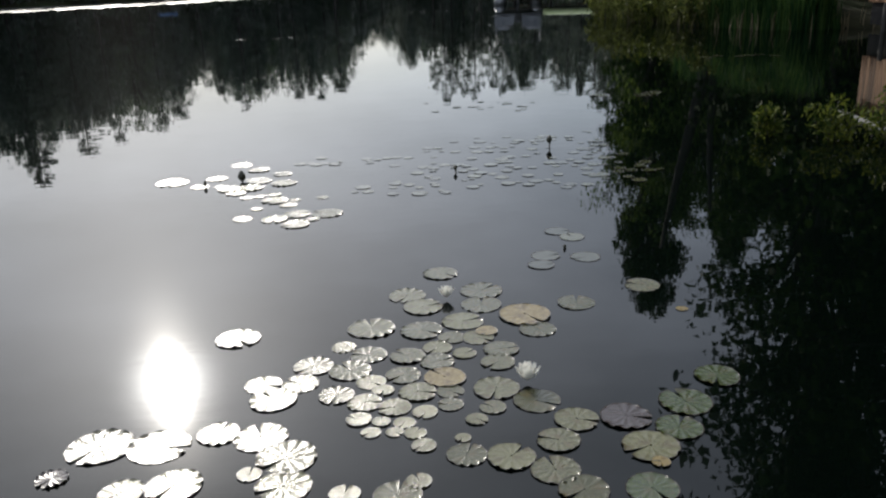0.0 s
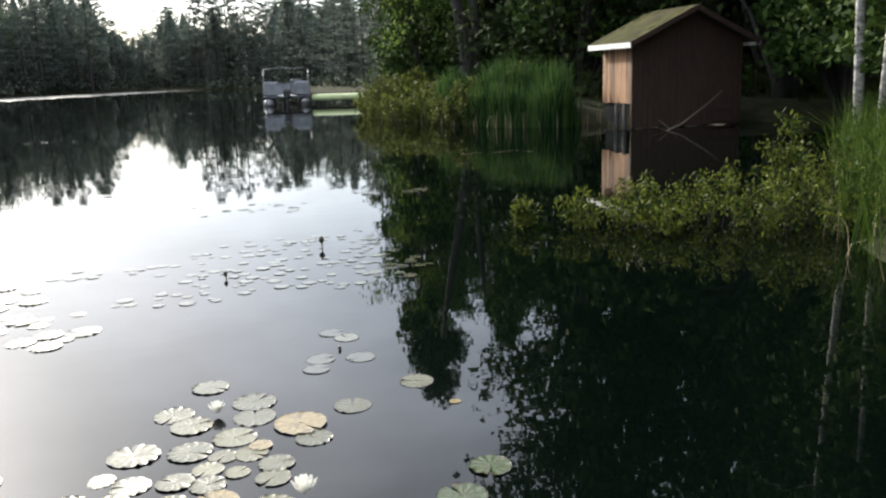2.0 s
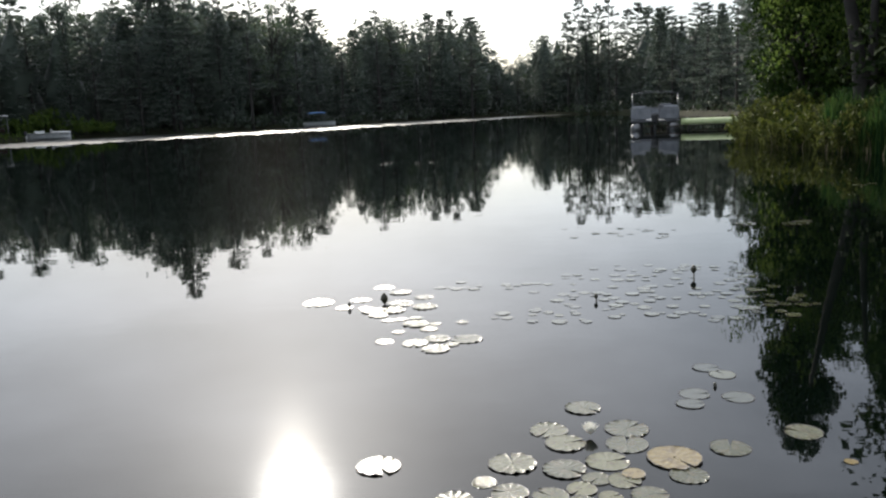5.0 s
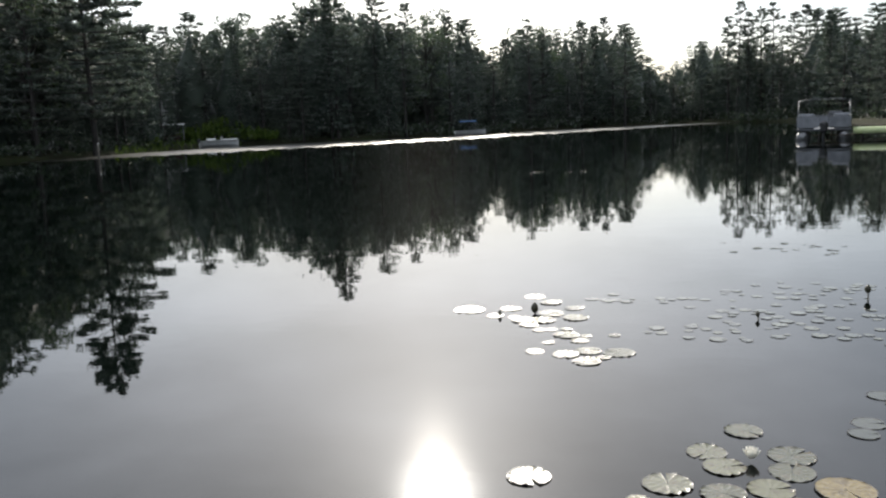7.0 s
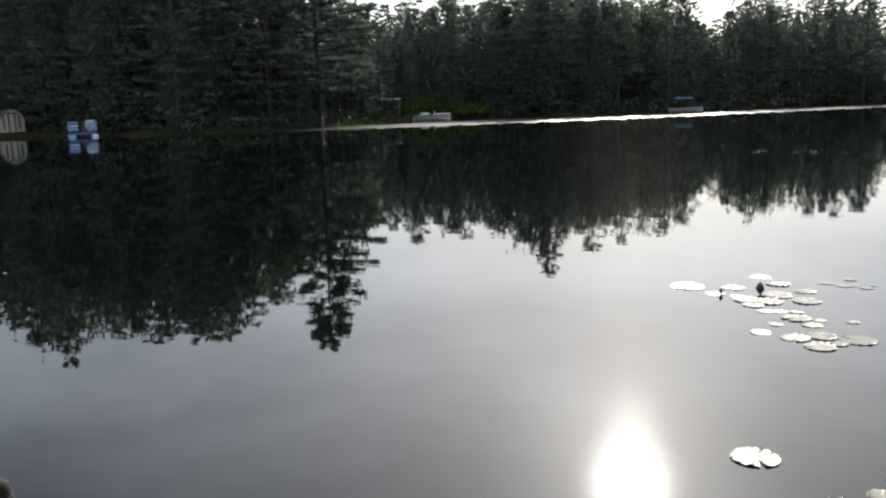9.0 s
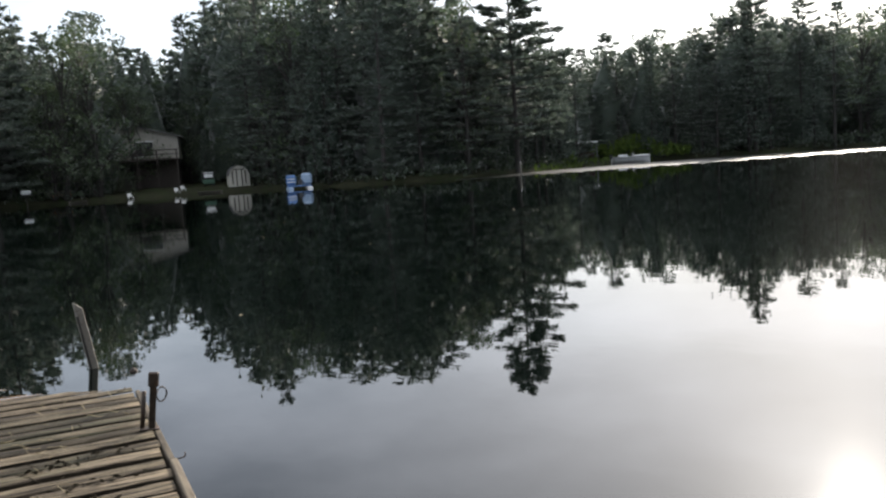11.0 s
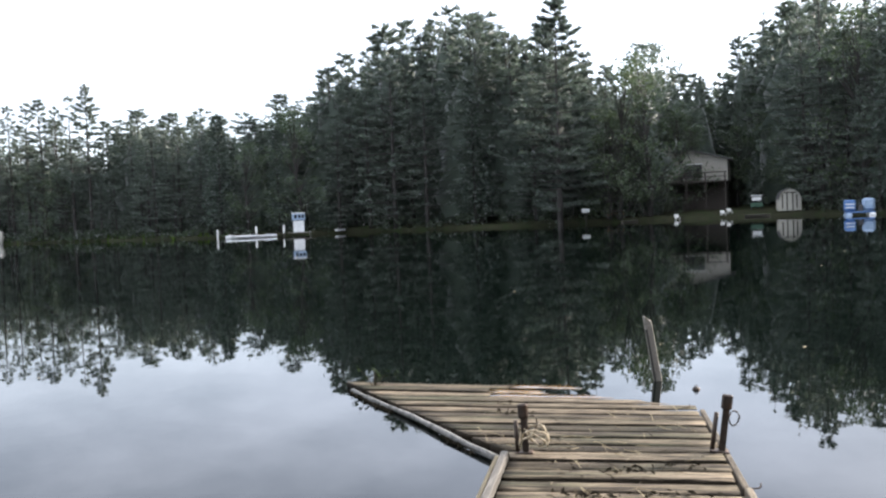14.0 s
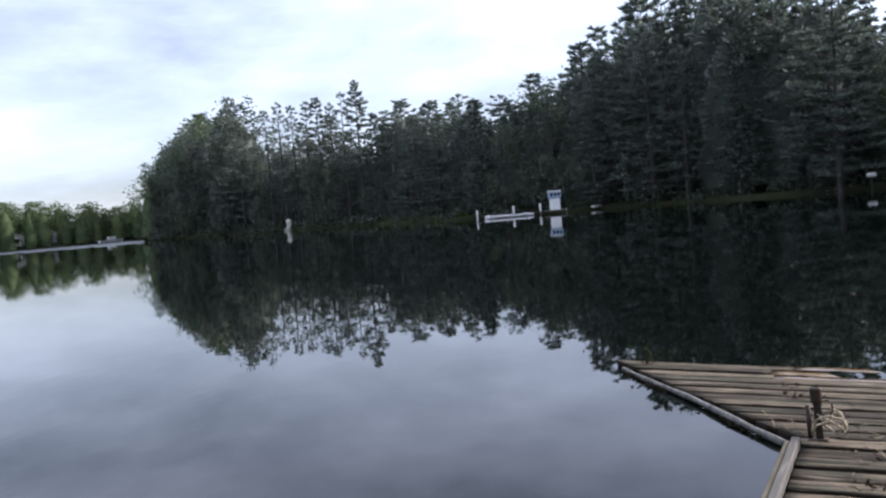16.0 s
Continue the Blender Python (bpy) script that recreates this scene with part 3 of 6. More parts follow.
# the height of the woods against the sky, as degrees up by degrees left of +y
SKY_A = [-30, -12, -8, -5.5, -3.5, -1.9, 0, 1.7, 3, 4.5, 6, 6.8, 8.9, 11.9, 13.3, 15.8, 16.7, 18.2, 21, 23.8, 26.6, 28, 30, 33.6, 36, 38.3, 39.2, 41, 43.9, 45.3, 48, 51.5, 54, 57, 59.4, 62.4, 64.9]
SKY_E = [9, 7, 6, 6, 5.6, 6.4, 6.9, 5.2, 4.3, 3.0, 4.0, 5.9, 6.3, 5.9, 6.5, 5.2, 5.8, 7.1, 7.5, 8.2, 8.6, 8.5, 7.7, 7.4, 7.4, 6.4, 7.5, 9, 8.6, 10.8, 12.3, 13.4, 12.9, 12.3, 13.8, 12.0, 8.0]
SKY_A2 = [66.6, 69, 72.7, 74.2, 78, 82.3, 85.5, 88.8, 90, 91.9, 94.3, 97, 98.7, 101, 103.7, 105.3, 106.4, 108, 109.9, 111.3, 112.7, 115, 117, 118.2, 119, 120.2, 120.8, 121.6, 127, 140]
SKY_E2 = [9.3, 10.0, 9.8, 11.5, 13.2, 13.5, 13.1, 11.7, 10.8, 8.9, 8.2, 6.6, 7.3, 7.1, 7.3, 6.8, 8.7, 8.4, 7.9, 8.1, 7.5, 7.8, 7.1, 6.2, 5.4, 4.0, 2.6, 2.1, 2.6, 2.6]
sky_a, sky_e = np.array(SKY_A + SKY_A2), np.array(SKY_E + SKY_E2)


def top_at(x, y):
    """How high the woods stand at a place, so that they meet the sky where they should."""
    d, az = math.hypot(x, y), math.degrees(math.atan2(-x, y))
    if az < -150:
        az += 360
    return d * math.tan(radians(float(np.interp(az, sky_a, sky_e)))) + 1.45 - ground_z(x, y)


def thin(az):
    """Where tall pines stand apart, the growth behind them is lower."""
    return 0.66 if -4.6 < az < 1.3 or 104.8 < az < 113.2 else 1.0


seg = np.roll(LAKE, -1, axis=0) - LAKE
seg_len = np.linalg.norm(seg, axis=1)
along = np.concatenate([[0], np.cumsum(seg_len)])


def shore_at(s):
    k = min(int(np.searchsorted(along, s, side="right")) - 1, len(LAKE) - 1)
    p = LAKE[k] + seg[k] * ((s - along[k]) / seg_len[k])
    n = np.array([seg[k][1], -seg[k][0]]) / seg_len[k]
    return p, n


def azimuth(p):
    a = math.degrees(math.atan2(-p[0], p[1]))
    return a + 360 if a < -150 else a


r = R(5)
woods, wood_trunks, under, far_woods = Heap(), Heap(), Heap(), Heap()
CLEAR = [(60.2, 63.8, 9), (64.4, 69.0, 17), (33.3, 37.6, 7)]      # gaps in the woods: the cottage yard, the landing with the boat
s_now, s_end = 0.0, along[-1]
while s_now < s_end:
    p, n = shore_at(s_now)
    d, az = float(np.hypot(*p)), azimuth(p)
    far = d > 210
    if d > 38 and -20 < az < 142:
        for row in range(2):
            inland = (2.2, 9.0)[row] * (1.6 if far else 1) + r.uniform(-1.4, 1.6)
            q = p + n * inland + r.normal(size=2) * 0.8
            if off_shore([q])[0] < 1.2:
                continue
            qa, qd = azimuth(q), float(np.hypot(*q))
            if any(a0 < qa < a1 and inland < deep for a0, a1, deep in CLEAR):
                continue
            h = top_at(*q) * r.uniform(*((0.66, 1.04), (0.80, 1.06))[row]) * thin(qa)
            h = max(3.0, h)
            leafy = r.uniform() < (0.75 if far or 62 < qa < 72 else 0.10 if 46 < qa < 62 else 0.04 if 72 < qa < 96 else 0.15)
            m = Matrix.LocRotScale((q[0], q[1], ground_z(*q) - 0.1), Euler((0, 0, r.uniform(0, 6.28))), None)
            if row == 0 and not far:
                src = BROADS[int(r.integers(3))] if leafy else (SPRUCES[int(r.integers(2))] if r.uniform() < 0.2 else PINES[int(r.integers(4))])
                base_h = 13 if src in BROADS else 15 if src in SPRUCES else 18
                k = h / base_h
                wide = k ** 0.7 * r.uniform(0.9, 1.15)
                copy_thing(src, m @ Matrix.Diagonal((wide, wide, k, 1)))
            else:
                c = int(r.integers(3, 5)) if leafy else int(r.integers(0, 3))
                k = h / LIGHT_H[c]
                wide = k ** 0.7 * r.uniform(0.9, 1.3) * (1.25 if row else 1)
                mm = np.array(m @ Matrix.Diagonal((wide, wide, k, 1)))
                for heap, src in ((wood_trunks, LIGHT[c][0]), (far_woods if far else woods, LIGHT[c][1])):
                    v = np.concatenate(src.v) @ mm[:3, :3].T + mm[:3, 3]
                    heap.add(v, np.concatenate(src.f))
        # low growth along the waterline
        for _ in range(3 if not far else 1):
            q = p + n * r.uniform(0.4, 4.0) + r.normal(size=2) * 0.9
            if off_shore([q])[0] > 0.2 and not any(a0 < azimuth(q) < a1 for a0, a1, _d in CLEAR):
                kk, hh = 30, r.uniform(0.5, 1.7) * (1.5 if far else 1)
                c = np.array([q[0], q[1], ground_z(*q)]) + r.normal(size=(kk, 3)) * [0.8, 0.8, 0] + np.c_[np.zeros((kk, 2)), r.uniform(0.0, hh, kk)]
                under.add(*leaves(c, r.normal(size=(kk, 3)) + [0, 0, 0.5], 0.4 if d < 110 else 0.7, 0.55, r))
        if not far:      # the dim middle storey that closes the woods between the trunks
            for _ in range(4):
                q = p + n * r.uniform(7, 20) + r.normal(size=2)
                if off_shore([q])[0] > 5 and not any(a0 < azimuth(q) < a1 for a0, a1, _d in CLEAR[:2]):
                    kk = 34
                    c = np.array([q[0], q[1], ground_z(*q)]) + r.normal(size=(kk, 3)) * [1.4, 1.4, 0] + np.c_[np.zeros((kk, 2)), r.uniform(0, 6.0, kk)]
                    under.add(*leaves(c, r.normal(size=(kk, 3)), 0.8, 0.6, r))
    s_now += (2.7 if d < 120 else 3.0) if not far else 5.2
for src in PINES + SPRUCES + BROADS:      # the first of each kind stands in the woods too
    a = {"pine_tree": 47.5, "spruce_tree": 31.0, "broadleaf_tree": 68.0}[src.name.split(".")[0]] + r.uniform(-3, 3)
    d0 = {"pine_tree": 86, "spruce_tree": 118, "broadleaf_tree": 96}[src.name.split(".")[0]]
    x, y = polar(a, d0)
    src.matrix_world = pose(x, y, ground_z(x, y) - 0.1, 0, 0, r.uniform(0, 360)) @ Matrix.Diagonal((0.85, 0.85, 0.85, 1))
# deeper belts that close the woods behind, out to the open lake
for inland, step, lo, hi in ((16.0, 1.45, 0.78, 1.05), (27.0, 1.45, 0.80, 1.02)):
    a = -9.0
    while a < 138:
        ray = np.array([polar(a, d) for d in np.arange(45, 300, 2.0)])
        land_ = np.nonzero(off_shore(ray) > 0)[0]
        d = 45 + 2.0 * land_[0] + inland + r.uniform(-3, 3)
        q = polar(a + r.uniform(-0.3, 0.3), d)
        if off_shore([q])[0] > 6:
            c = int(r.integers(3, 5)) if r.uniform() < (0.1 if 43 < a < 62 or 72 < a < 96 else 0.25) or a > 121 else int(r.integers(0, 3))
            k = max(4.0, top_at(*q) * r.uniform(lo, hi) * thin(a)) / LIGHT_H[c]
            wide = max(k ** 0.7, d * radians(step) / 4.6) * r.uniform(0.95, 1.35)
            mm = np.array(Matrix.LocRotScale((q[0], q[1], ground_z(*q) - 0.2), Euler((0, 0, r.uniform(0, 6.28))), (wide, wide, k)))
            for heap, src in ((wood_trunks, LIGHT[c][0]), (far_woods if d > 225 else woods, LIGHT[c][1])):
                heap.add(np.concatenate(src.v) @ mm[:3, :3].T + mm[:3, 3], np.concatenate(src.f))
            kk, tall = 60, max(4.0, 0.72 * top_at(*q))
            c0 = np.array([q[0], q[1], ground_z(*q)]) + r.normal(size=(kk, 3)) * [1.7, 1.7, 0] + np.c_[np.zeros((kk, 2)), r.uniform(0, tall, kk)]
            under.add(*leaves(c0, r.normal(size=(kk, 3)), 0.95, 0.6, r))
        a += step
a = -9.0
while a < 120:      # the close-grown heart of the woods
    ray = np.array([polar(a, d) for d in np.arange(45, 300, 2.0)])
    d = 45 + 2.0 * np.nonzero(off_shore(ray) > 0)[0][0] + 21.0 + r.uniform(-2.5, 2.5)
    q = polar(a, d)
    if off_shore([q])[0] > 8:
        tall = max(3.0, top_at(*q) * r.uniform(0.76, 0.92) * thin(a) ** 1.3)
        v, f = core(tall, 0.0, 1.0, d * 0.0185, r, 9, 8)
        woods.add(np.array(v) + [q[0], q[1], ground_z(*q) - 0.2], f)
        kk, ang, up = 170, r.uniform(0, 6.283, 170), r.uniform(0.04, 1.0, 170)
        rad = d * 0.0185 * (1 - up ** 1.6) ** 0.8 * r.uniform(0.75, 1.3, kk) + 0.3
        c0 = np.c_[q[0] + rad * np.cos(ang), q[1] + rad * np.sin(ang), ground_z(*q) + tall * up]
        woods.add(*leaves(c0, r.normal(size=(kk, 3)) + [0, 0, 0.4], 0.8, 0.42, r))
    a += 0.8
tagged(new("background_woods", woods.mesh("background_woods", M_PINE)), "dense mixed woods behind the shore trees", "woods", kind="stuff")
for a0, a1 in ((30.0, 41.0), (44.0, 70.5)):      # thickets behind the landing and the yard
    for a in np.arange(a0, a1, 0.42):
        ray = np.array([polar(a, d) for d in np.arange(45, 300, 2.0)])
        d = 45 + 2.0 * np.nonzero(off_shore(ray) > 0)[0][0] + r.uniform(20, 34)
        q = polar(a, d)
        kk, tall = 80, max(4.0, 0.88 * top_at(*q))
        c0 = np.array([q[0], q[1], ground_z(*q)]) + r.normal(size=(kk, 3)) * [1.3, 1.3, 0] + np.c_[np.zeros((kk, 2)), r.uniform(0, tall, kk)]
        under.add(*leaves(c0, r.normal(size=(kk, 3)), 0.95, 0.6, r))
tagged(new("far_shore_woods", far_woods.mesh("far_shore_woods", M_FAR)), "lighter green woods along the distant shore", "woods", kind="stuff")
tagged(new("background_trunks", wood_trunks.mesh("background_trunks", M_BARK)), "dark trunks of the woods behind", "woods", kind="stuff")
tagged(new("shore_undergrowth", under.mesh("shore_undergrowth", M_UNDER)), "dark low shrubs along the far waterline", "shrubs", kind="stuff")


def stand(shape, bark, leaf, az, d, name, label, turn=0.0, lean=(0, 0), wide=1.0, tall=1.0):
    x, y = polar(az, d)
    ob = tree(name, shape, bark, leaf, label)
    ob.matrix_world = pose(x, y, max(ground_z(x, y), 0) - 0.1, lean[0], lean[1], turn) @ Matrix.Diagonal((wide, wide, tall, 1))
    return ob


# trees that stand out against the sky
stand(pine_shape(20.6, R(80), tufts=34, per=7, open_=0.06, bare=0.16, spread=0.25, slim=0.19, gap=0.66), M_BARK, M_PINE, 42.1, 78.0, "pine_tree", "lone ragged white pine at the end of the wooded point")
stand(pine_shape(20.6, R(81), tufts=16, open_=0.05, bare=0.3, spread=0.19, gap=0.7), M_BARK, M_PINE, 26.6, 108.0, "pine_tree", "tall pine rising above the far woods")
stand(pine_shape(17.5, R(82), tufts=10, open_=0.25, bare=0.35, spread=0.18), M_BARK, M_PINE, 0.1, 136.0, "pine_tree", "tall open pine above the far woods")
stand(pine_shape(16.5, R(83), tufts=10, open_=0.25, bare=0.35, spread=0.2), M_BARK, M_PINE, -2.0, 134.0, "pine_tree", "tall open pine above the far woods")
stand(pine_shape(15.5, R(84), tufts=10, open_=0.15, bare=0.3, spread=0.2), M_BARK, M_PINE, 7.2, 138.0, "pine_tree", "pine at the edge of a gap in the woods")
stand(pine_shape(22.4, R(85), tufts=15, open_=0.08, bare=0.3, spread=0.18, gap=0.7), M_BARK, M_PINE, 106.4, 134.0, "pine_tree", "tall pine standing above the point's woods")
stand(pine_shape(22.0, R(86), tufts=15, open_=0.1, bare=0.3, spread=0.17, gap=0.7), M_BARK, M_PINE, 109.0, 146.0, "pine_tree", "tall pine standing above the point's woods")
stand(pine_shape(22.5, R(87), tufts=22, slim=0.2, gap=0.7, open_=0.05, bare=0.08, spread=0.2), M_BARK, M_PINE, 75.6, 83.5, "pine_tree", "great white pine with pale tiered boughs")

for k, (a, e, d) in enumerate(((-3.9, 6.3, 133), (-3.1, 6.0, 137), (-1.3, 6.5, 138), (-0.5, 6.1, 134), (0.7, 6.0, 139), (105.2, 6.9, 136), (107.4, 8.5, 138), (108.2, 7.8, 144), (109.9, 8.0, 149), (110.8, 7.8, 155), (111.6, 8.1, 158), (112.5, 7.6, 160))):
    x, y = polar(a, d)
    h = d * math.tan(radians(e)) + 1.45 - ground_z(x, y)
    stand(pine_shape(h, R(700 + k), tufts=9, per=5, open_=0.2, bare=0.42, spread=0.15, gap=0.9), M_BARK, M_PINE, a, d, "pine_tree", "tall bare-stemmed pine with an open crown")

# pines whose tips break the line of the woods: degrees left of +y, degrees up
for k, (a, e) in enumerate(((80.9, 14.3), (78.5, 14.2), (85.6, 12.9), (87.3, 12.5), (89.6, 11.2), (94.3, 8.5), (98.8, 7.5), (101.7, 7.5), (103.8, 7.6), (108.3, 8.4), (110.2, 7.9), (60.0, 13.9), (57.6, 12.6), (55.2, 13.0), (52.0, 13.3), (48.6, 12.5), (45.4, 10.8), (23.9, 8.3), (12.6, 6.4), (20.2, 7.4), (35.2, 7.6), (72.4, 10.6))):
    ray = np.array([polar(a, d) for d in np.arange(45, 300, 1.0)])
    d = 45 + np.nonzero(off_shore(ray) > 0)[0][0] + (8.0 if a > 90 else 5.0) + (k % 3)
    x, y = polar(a, d)
    h = (d * math.tan(radians(e)) + 1.45 - ground_z(x, y)) / 18
    copy_thing(PINES[k % 4], pose(x, y, ground_z(x, y) - 0.1, 0, 0, 80 * k) @ Matrix.Diagonal((h ** 0.6, h ** 0.6, h, 1)))


# ---- the old dock ----
DOCK = Matrix(((-0.953, -0.303, 0, 0), (0.303, -0.953, 0, 0), (0, 0, 1, 0), (0, 0, 0, 1))) @ Matrix.Translation((-0.009, -0.010, 0)) @ Matrix.Diagonal((1.034, 1.034, 1, 1))   # x: out along the dock, y: to its left


def deck_z(u, v):
    """Height of the deck: level near the shore, the end platform sagging into the water at one corner."""
    k = max(0.0, u - 4.9) / 1.8
    return 0.055 + 0.008 * max(0.0, 4.9 - u) - k * (0.012 + 0.064 * (v + 2.4) / 2.57)


def plank_mesh(u0, u1, va0, va1, vb, seed, mat):
    """A worn plank across the dock between u0 and u1, from va (slanted) to vb, with 16 stations along it."""
    r = R(seed)
    n, t = 16, 0.045
    vs = []
    warp, cup, laid = r.uniform(-0.004, 0.004), r.uniform(-0.003, 0.003), r.uniform(-0.004, 0.004)
    for k in range(n):
        s = k / (n - 1)
        for u, va in ((u0, va0), (u0 + 0.008, va0), (u1 - 0.008, va1), (u1, va1)):
            v = va + (vb - va) * s
            z = deck_z(u, v) + laid + warp * math.sin(s * 3.1) + cup * (1 if u in (u0, u1) else 0) + r.uniform(-0.001, 0.001)
            edge = u in (u0, u1)
            vs.append((u + r.uniform(-0.004, 0.004) * edge, -v, z - r.uniform(0.001, 0.006) * edge))
        for u, va in ((u1, va1), (u0, va0)):
            v = va + (vb - va) * s
            vs.append((u, -v, deck_z(u, v) - t))
    fs = [(k * 6 + i, (k + 1) * 6 + i, (k + 1) * 6 + (i + 1) % 6, k * 6 + (i + 1) % 6) for k in range(n - 1) for i in range(6)]
    fs += [(0, 1, 2, 3), (0, 3, 4, 5)]
    e = (n - 1) * 6
    fs += [(e + 3, e + 2, e + 1, e), (e + 5, e + 4, e + 3, e)]
    me = mesh_of("plank", vs, fs, mat)
    me.materials.append(M_EDGE)      # sides carry the dark of the gaps as colour; the walked-on top keeps its weathered face
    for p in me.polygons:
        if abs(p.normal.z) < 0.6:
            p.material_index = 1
    return me


dock = thing("dock", DOCK, "old weathered grey plank dock sagging into the water", "dock")
u, k = -1.6, 0
while u < 6.86:
    wdt = 0.131 + 0.005 * math.sin(k * 2.7)
    left = lambda q: -0.965 if q < 4.9 else -0.965 - (q - 4.9) * 0.79
    end = 0.165 + 0.008 * math.sin(k * 1.9)
    if u > 6.4:      # the outermost boards dip under at one end and stay wet there
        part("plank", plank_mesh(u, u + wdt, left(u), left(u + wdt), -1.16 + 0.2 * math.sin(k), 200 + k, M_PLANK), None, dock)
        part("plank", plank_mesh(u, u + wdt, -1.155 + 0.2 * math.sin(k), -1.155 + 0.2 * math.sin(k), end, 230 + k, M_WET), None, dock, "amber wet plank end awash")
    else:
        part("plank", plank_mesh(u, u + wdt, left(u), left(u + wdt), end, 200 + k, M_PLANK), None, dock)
    u += wdt + 0.031 + 0.010 * abs(math.sin(k * 1.3))
    k += 1

for k in range(14):      # the shore end, behind the camera
    u0 = -1.6 - 0.168 * (k + 1)
    part("plank", plank_mesh(u0, u0 + 0.118, -0.965, -0.965, 0.165, 300 + k, M_PLANK), None, dock)


def bar(points, radii, sides=8):
    h = Heap()
    h.add(*tube(points, radii, sides))
    return h


def rail(u0, v0, u1, v1, wide, tall, lift, mat, name="rail", label=""):
    """A board on edge or flat along the dock's side."""
    bm = bmesh.new()
    ln, ang = math.hypot(u1 - u0, v1 - v0), math.atan2(-(v1 - v0), u1 - u0)
    z0, z1 = deck_z(u0, v0), deck_z(u1, v1)
    tilt = Matrix.Translation(((u0 + u1) / 2, -(v0 + v1) / 2, (z0 + z1) / 2 + lift)) @ Matrix.Rotation(ang, 4, "Z") @ Matrix.Rotation(-math.atan2(z1 - z0, ln), 4, "Y")
    box(bm, 0, 0, 0, ln, wide, tall, 0.006, tilt)
    return part(name, bm, mat, dock, label)


rail(-3.96, 0.200, 3.05, 0.200, 0.036, 0.09, -0.028, M_SIDE)
rail(3.08, 0.198, 4.32, 0.198, 0.036, 0.09, -0.026, M_SIDE)
rail(4.34, 0.193, 6.1, 0.188, 0.033, 0.08, -0.030, M_SIDE)
rail(-3.96, -0.995, 4.82, -0.995, 0.042, 0.06, 0.008, M_RAIL)
rail(-3.96, -1.036, 4.80, -1.036, 0.026, 0.09, -0.030, M_STRAW, "edge_pipe", "pale weathered edge strip")
part("edge_log", bar([(4.82 + 1.9 * t, 0.985 + 1.47 * t + 0.012 * math.sin(9 * t), 0.022 + 0.006 * math.sin(5 * t)) for t in np.linspace(0, 1, 12)], [0.019 + 0.003 * math.sin(k * 2.3) for k in range(12)], 9).mesh("edge_log", M_LOG, True), None, dock, "grey waterlogged edge log")
for uu, vv in ((0.6, -1.0), (2.6, -1.0), (0.6, 0.2), (2.6, 0.2), (4.7, 0.15), (4.7, -0.9), (6.3, -1.9), (6.4, -0.2)):
    part("piling", bar([(uu, -vv, -1.6), (uu, -vv, -0.02)], [0.06, 0.06], 9).mesh("piling", M_BARK, True), None, dock)

# iron brackets and mooring posts
def mooring_post(u, v, h, lean, label, coil):
    z = deck_z(u, v)
    po = thing("mooring_post", DOCK @ Matrix.Translation((u, -v, z)) @ Matrix.Rotation(lean, 4, "X"), label, "post")
    part("flat_bar", boxed(0, 0, h * 0.5, 0.014, 0.036, h, 0.004), M_IRON, po)
    bm = boxed(0, 0, h - 0.035, 0.028, 0.056, 0.085, 0.008)
    part("head", bm, M_IRON, po)
    part("side_pipe", bar([(0.012, 0.048, -0.02), (0.010, 0.046, h * 0.68)], [0.013, 0.013], 9).mesh("side_pipe", M_IRON, True), None, po)
    part("base_plate", boxed(0, 0.01, 0.005, 0.06, 0.10, 0.010, 0.003), M_IRON, po)
    loop = [(0.02 * math.sin(t * 1.3), -0.045 - 0.028 * math.cos(t), h * 0.62 + 0.04 * math.sin(t)) for t in np.linspace(0, 6.28, 14)]
    part("ring", bar(loop, [0.0045] * 14, 5).mesh("ring", M_IRON, True), None, po)
    if coil:
        r = R(17)
        pts = []
        for t in np.linspace(0, 22, 90):
            q = 0.045 + 0.012 * math.sin(t * 2.1) + 0.006 * t / 6
            pts.append((0.02 + q * math.cos(t), -0.05 + q * 1.5 * math.sin(t), 0.03 + 0.10 * abs(math.sin(t * 0.9)) + r.uniform(0, 0.02)))
        part("rope_coil", bar(pts, [0.006] * len(pts), 5).mesh("rope_coil", M_ROPE, True), None, po, "frayed straw-coloured rope")
    return po


mooring_post(4.97, 0.165, 0.32, 0.13, "rusty iron mooring post with a ring on the dock edge", False)
mooring_post(4.90, -0.885, 0.28, -0.04, "rusty iron mooring post wound with frayed rope", True)
po = thing("mooring_post", DOCK @ Matrix.Translation((3.42, -0.36, -0.12)), "round dark post with worn cap standing in the water", "post")
part("shaft", bar([(0, 0, -1.2), (0, 0, 0.19), (0, 0, 0.215), (0, 0, 0.23)], [0.045, 0.045, 0.040, 0.022], 14).mesh("shaft", M_BARK, True), None, po)
part("collar", bar([(0, 0, 0.145), (0, 0, 0.165)], [0.050, 0.050], 14).mesh("collar", M_BARK, True), None, po)

pole = thing("leaning_post", DOCK @ Matrix.Translation((7.12, 0.03, -0.08)) @ Matrix.Rotation(-0.135, 4, "X") @ Matrix.Rotation(0.35, 4, "Z"), "leaning grey split post standing in the water", "post")
bm = bmesh.new()
box(bm, 0, 0, 0.0, 0.045, 0.072, 1.2, 0.008)
for v in bm.verts:
    if v.co.z > 0.5:
        v.co.z += 0.05 * (v.co.y > 0) - 0.02
        v.co.y *= 0.8
part("board", bm, M_RAIL, pole)
part("dark_face", boxed(-0.026, 0.030, -0.02, 0.010, 0.016, 1.08, 0.003), M_BARK, pole, "dark split edge")
fl = thing("float", DOCK @ Matrix.Translation((6.78, -0.22, 0.0)) @ Matrix.Scale(0.7, 4), "small dark round float on the water", "float")
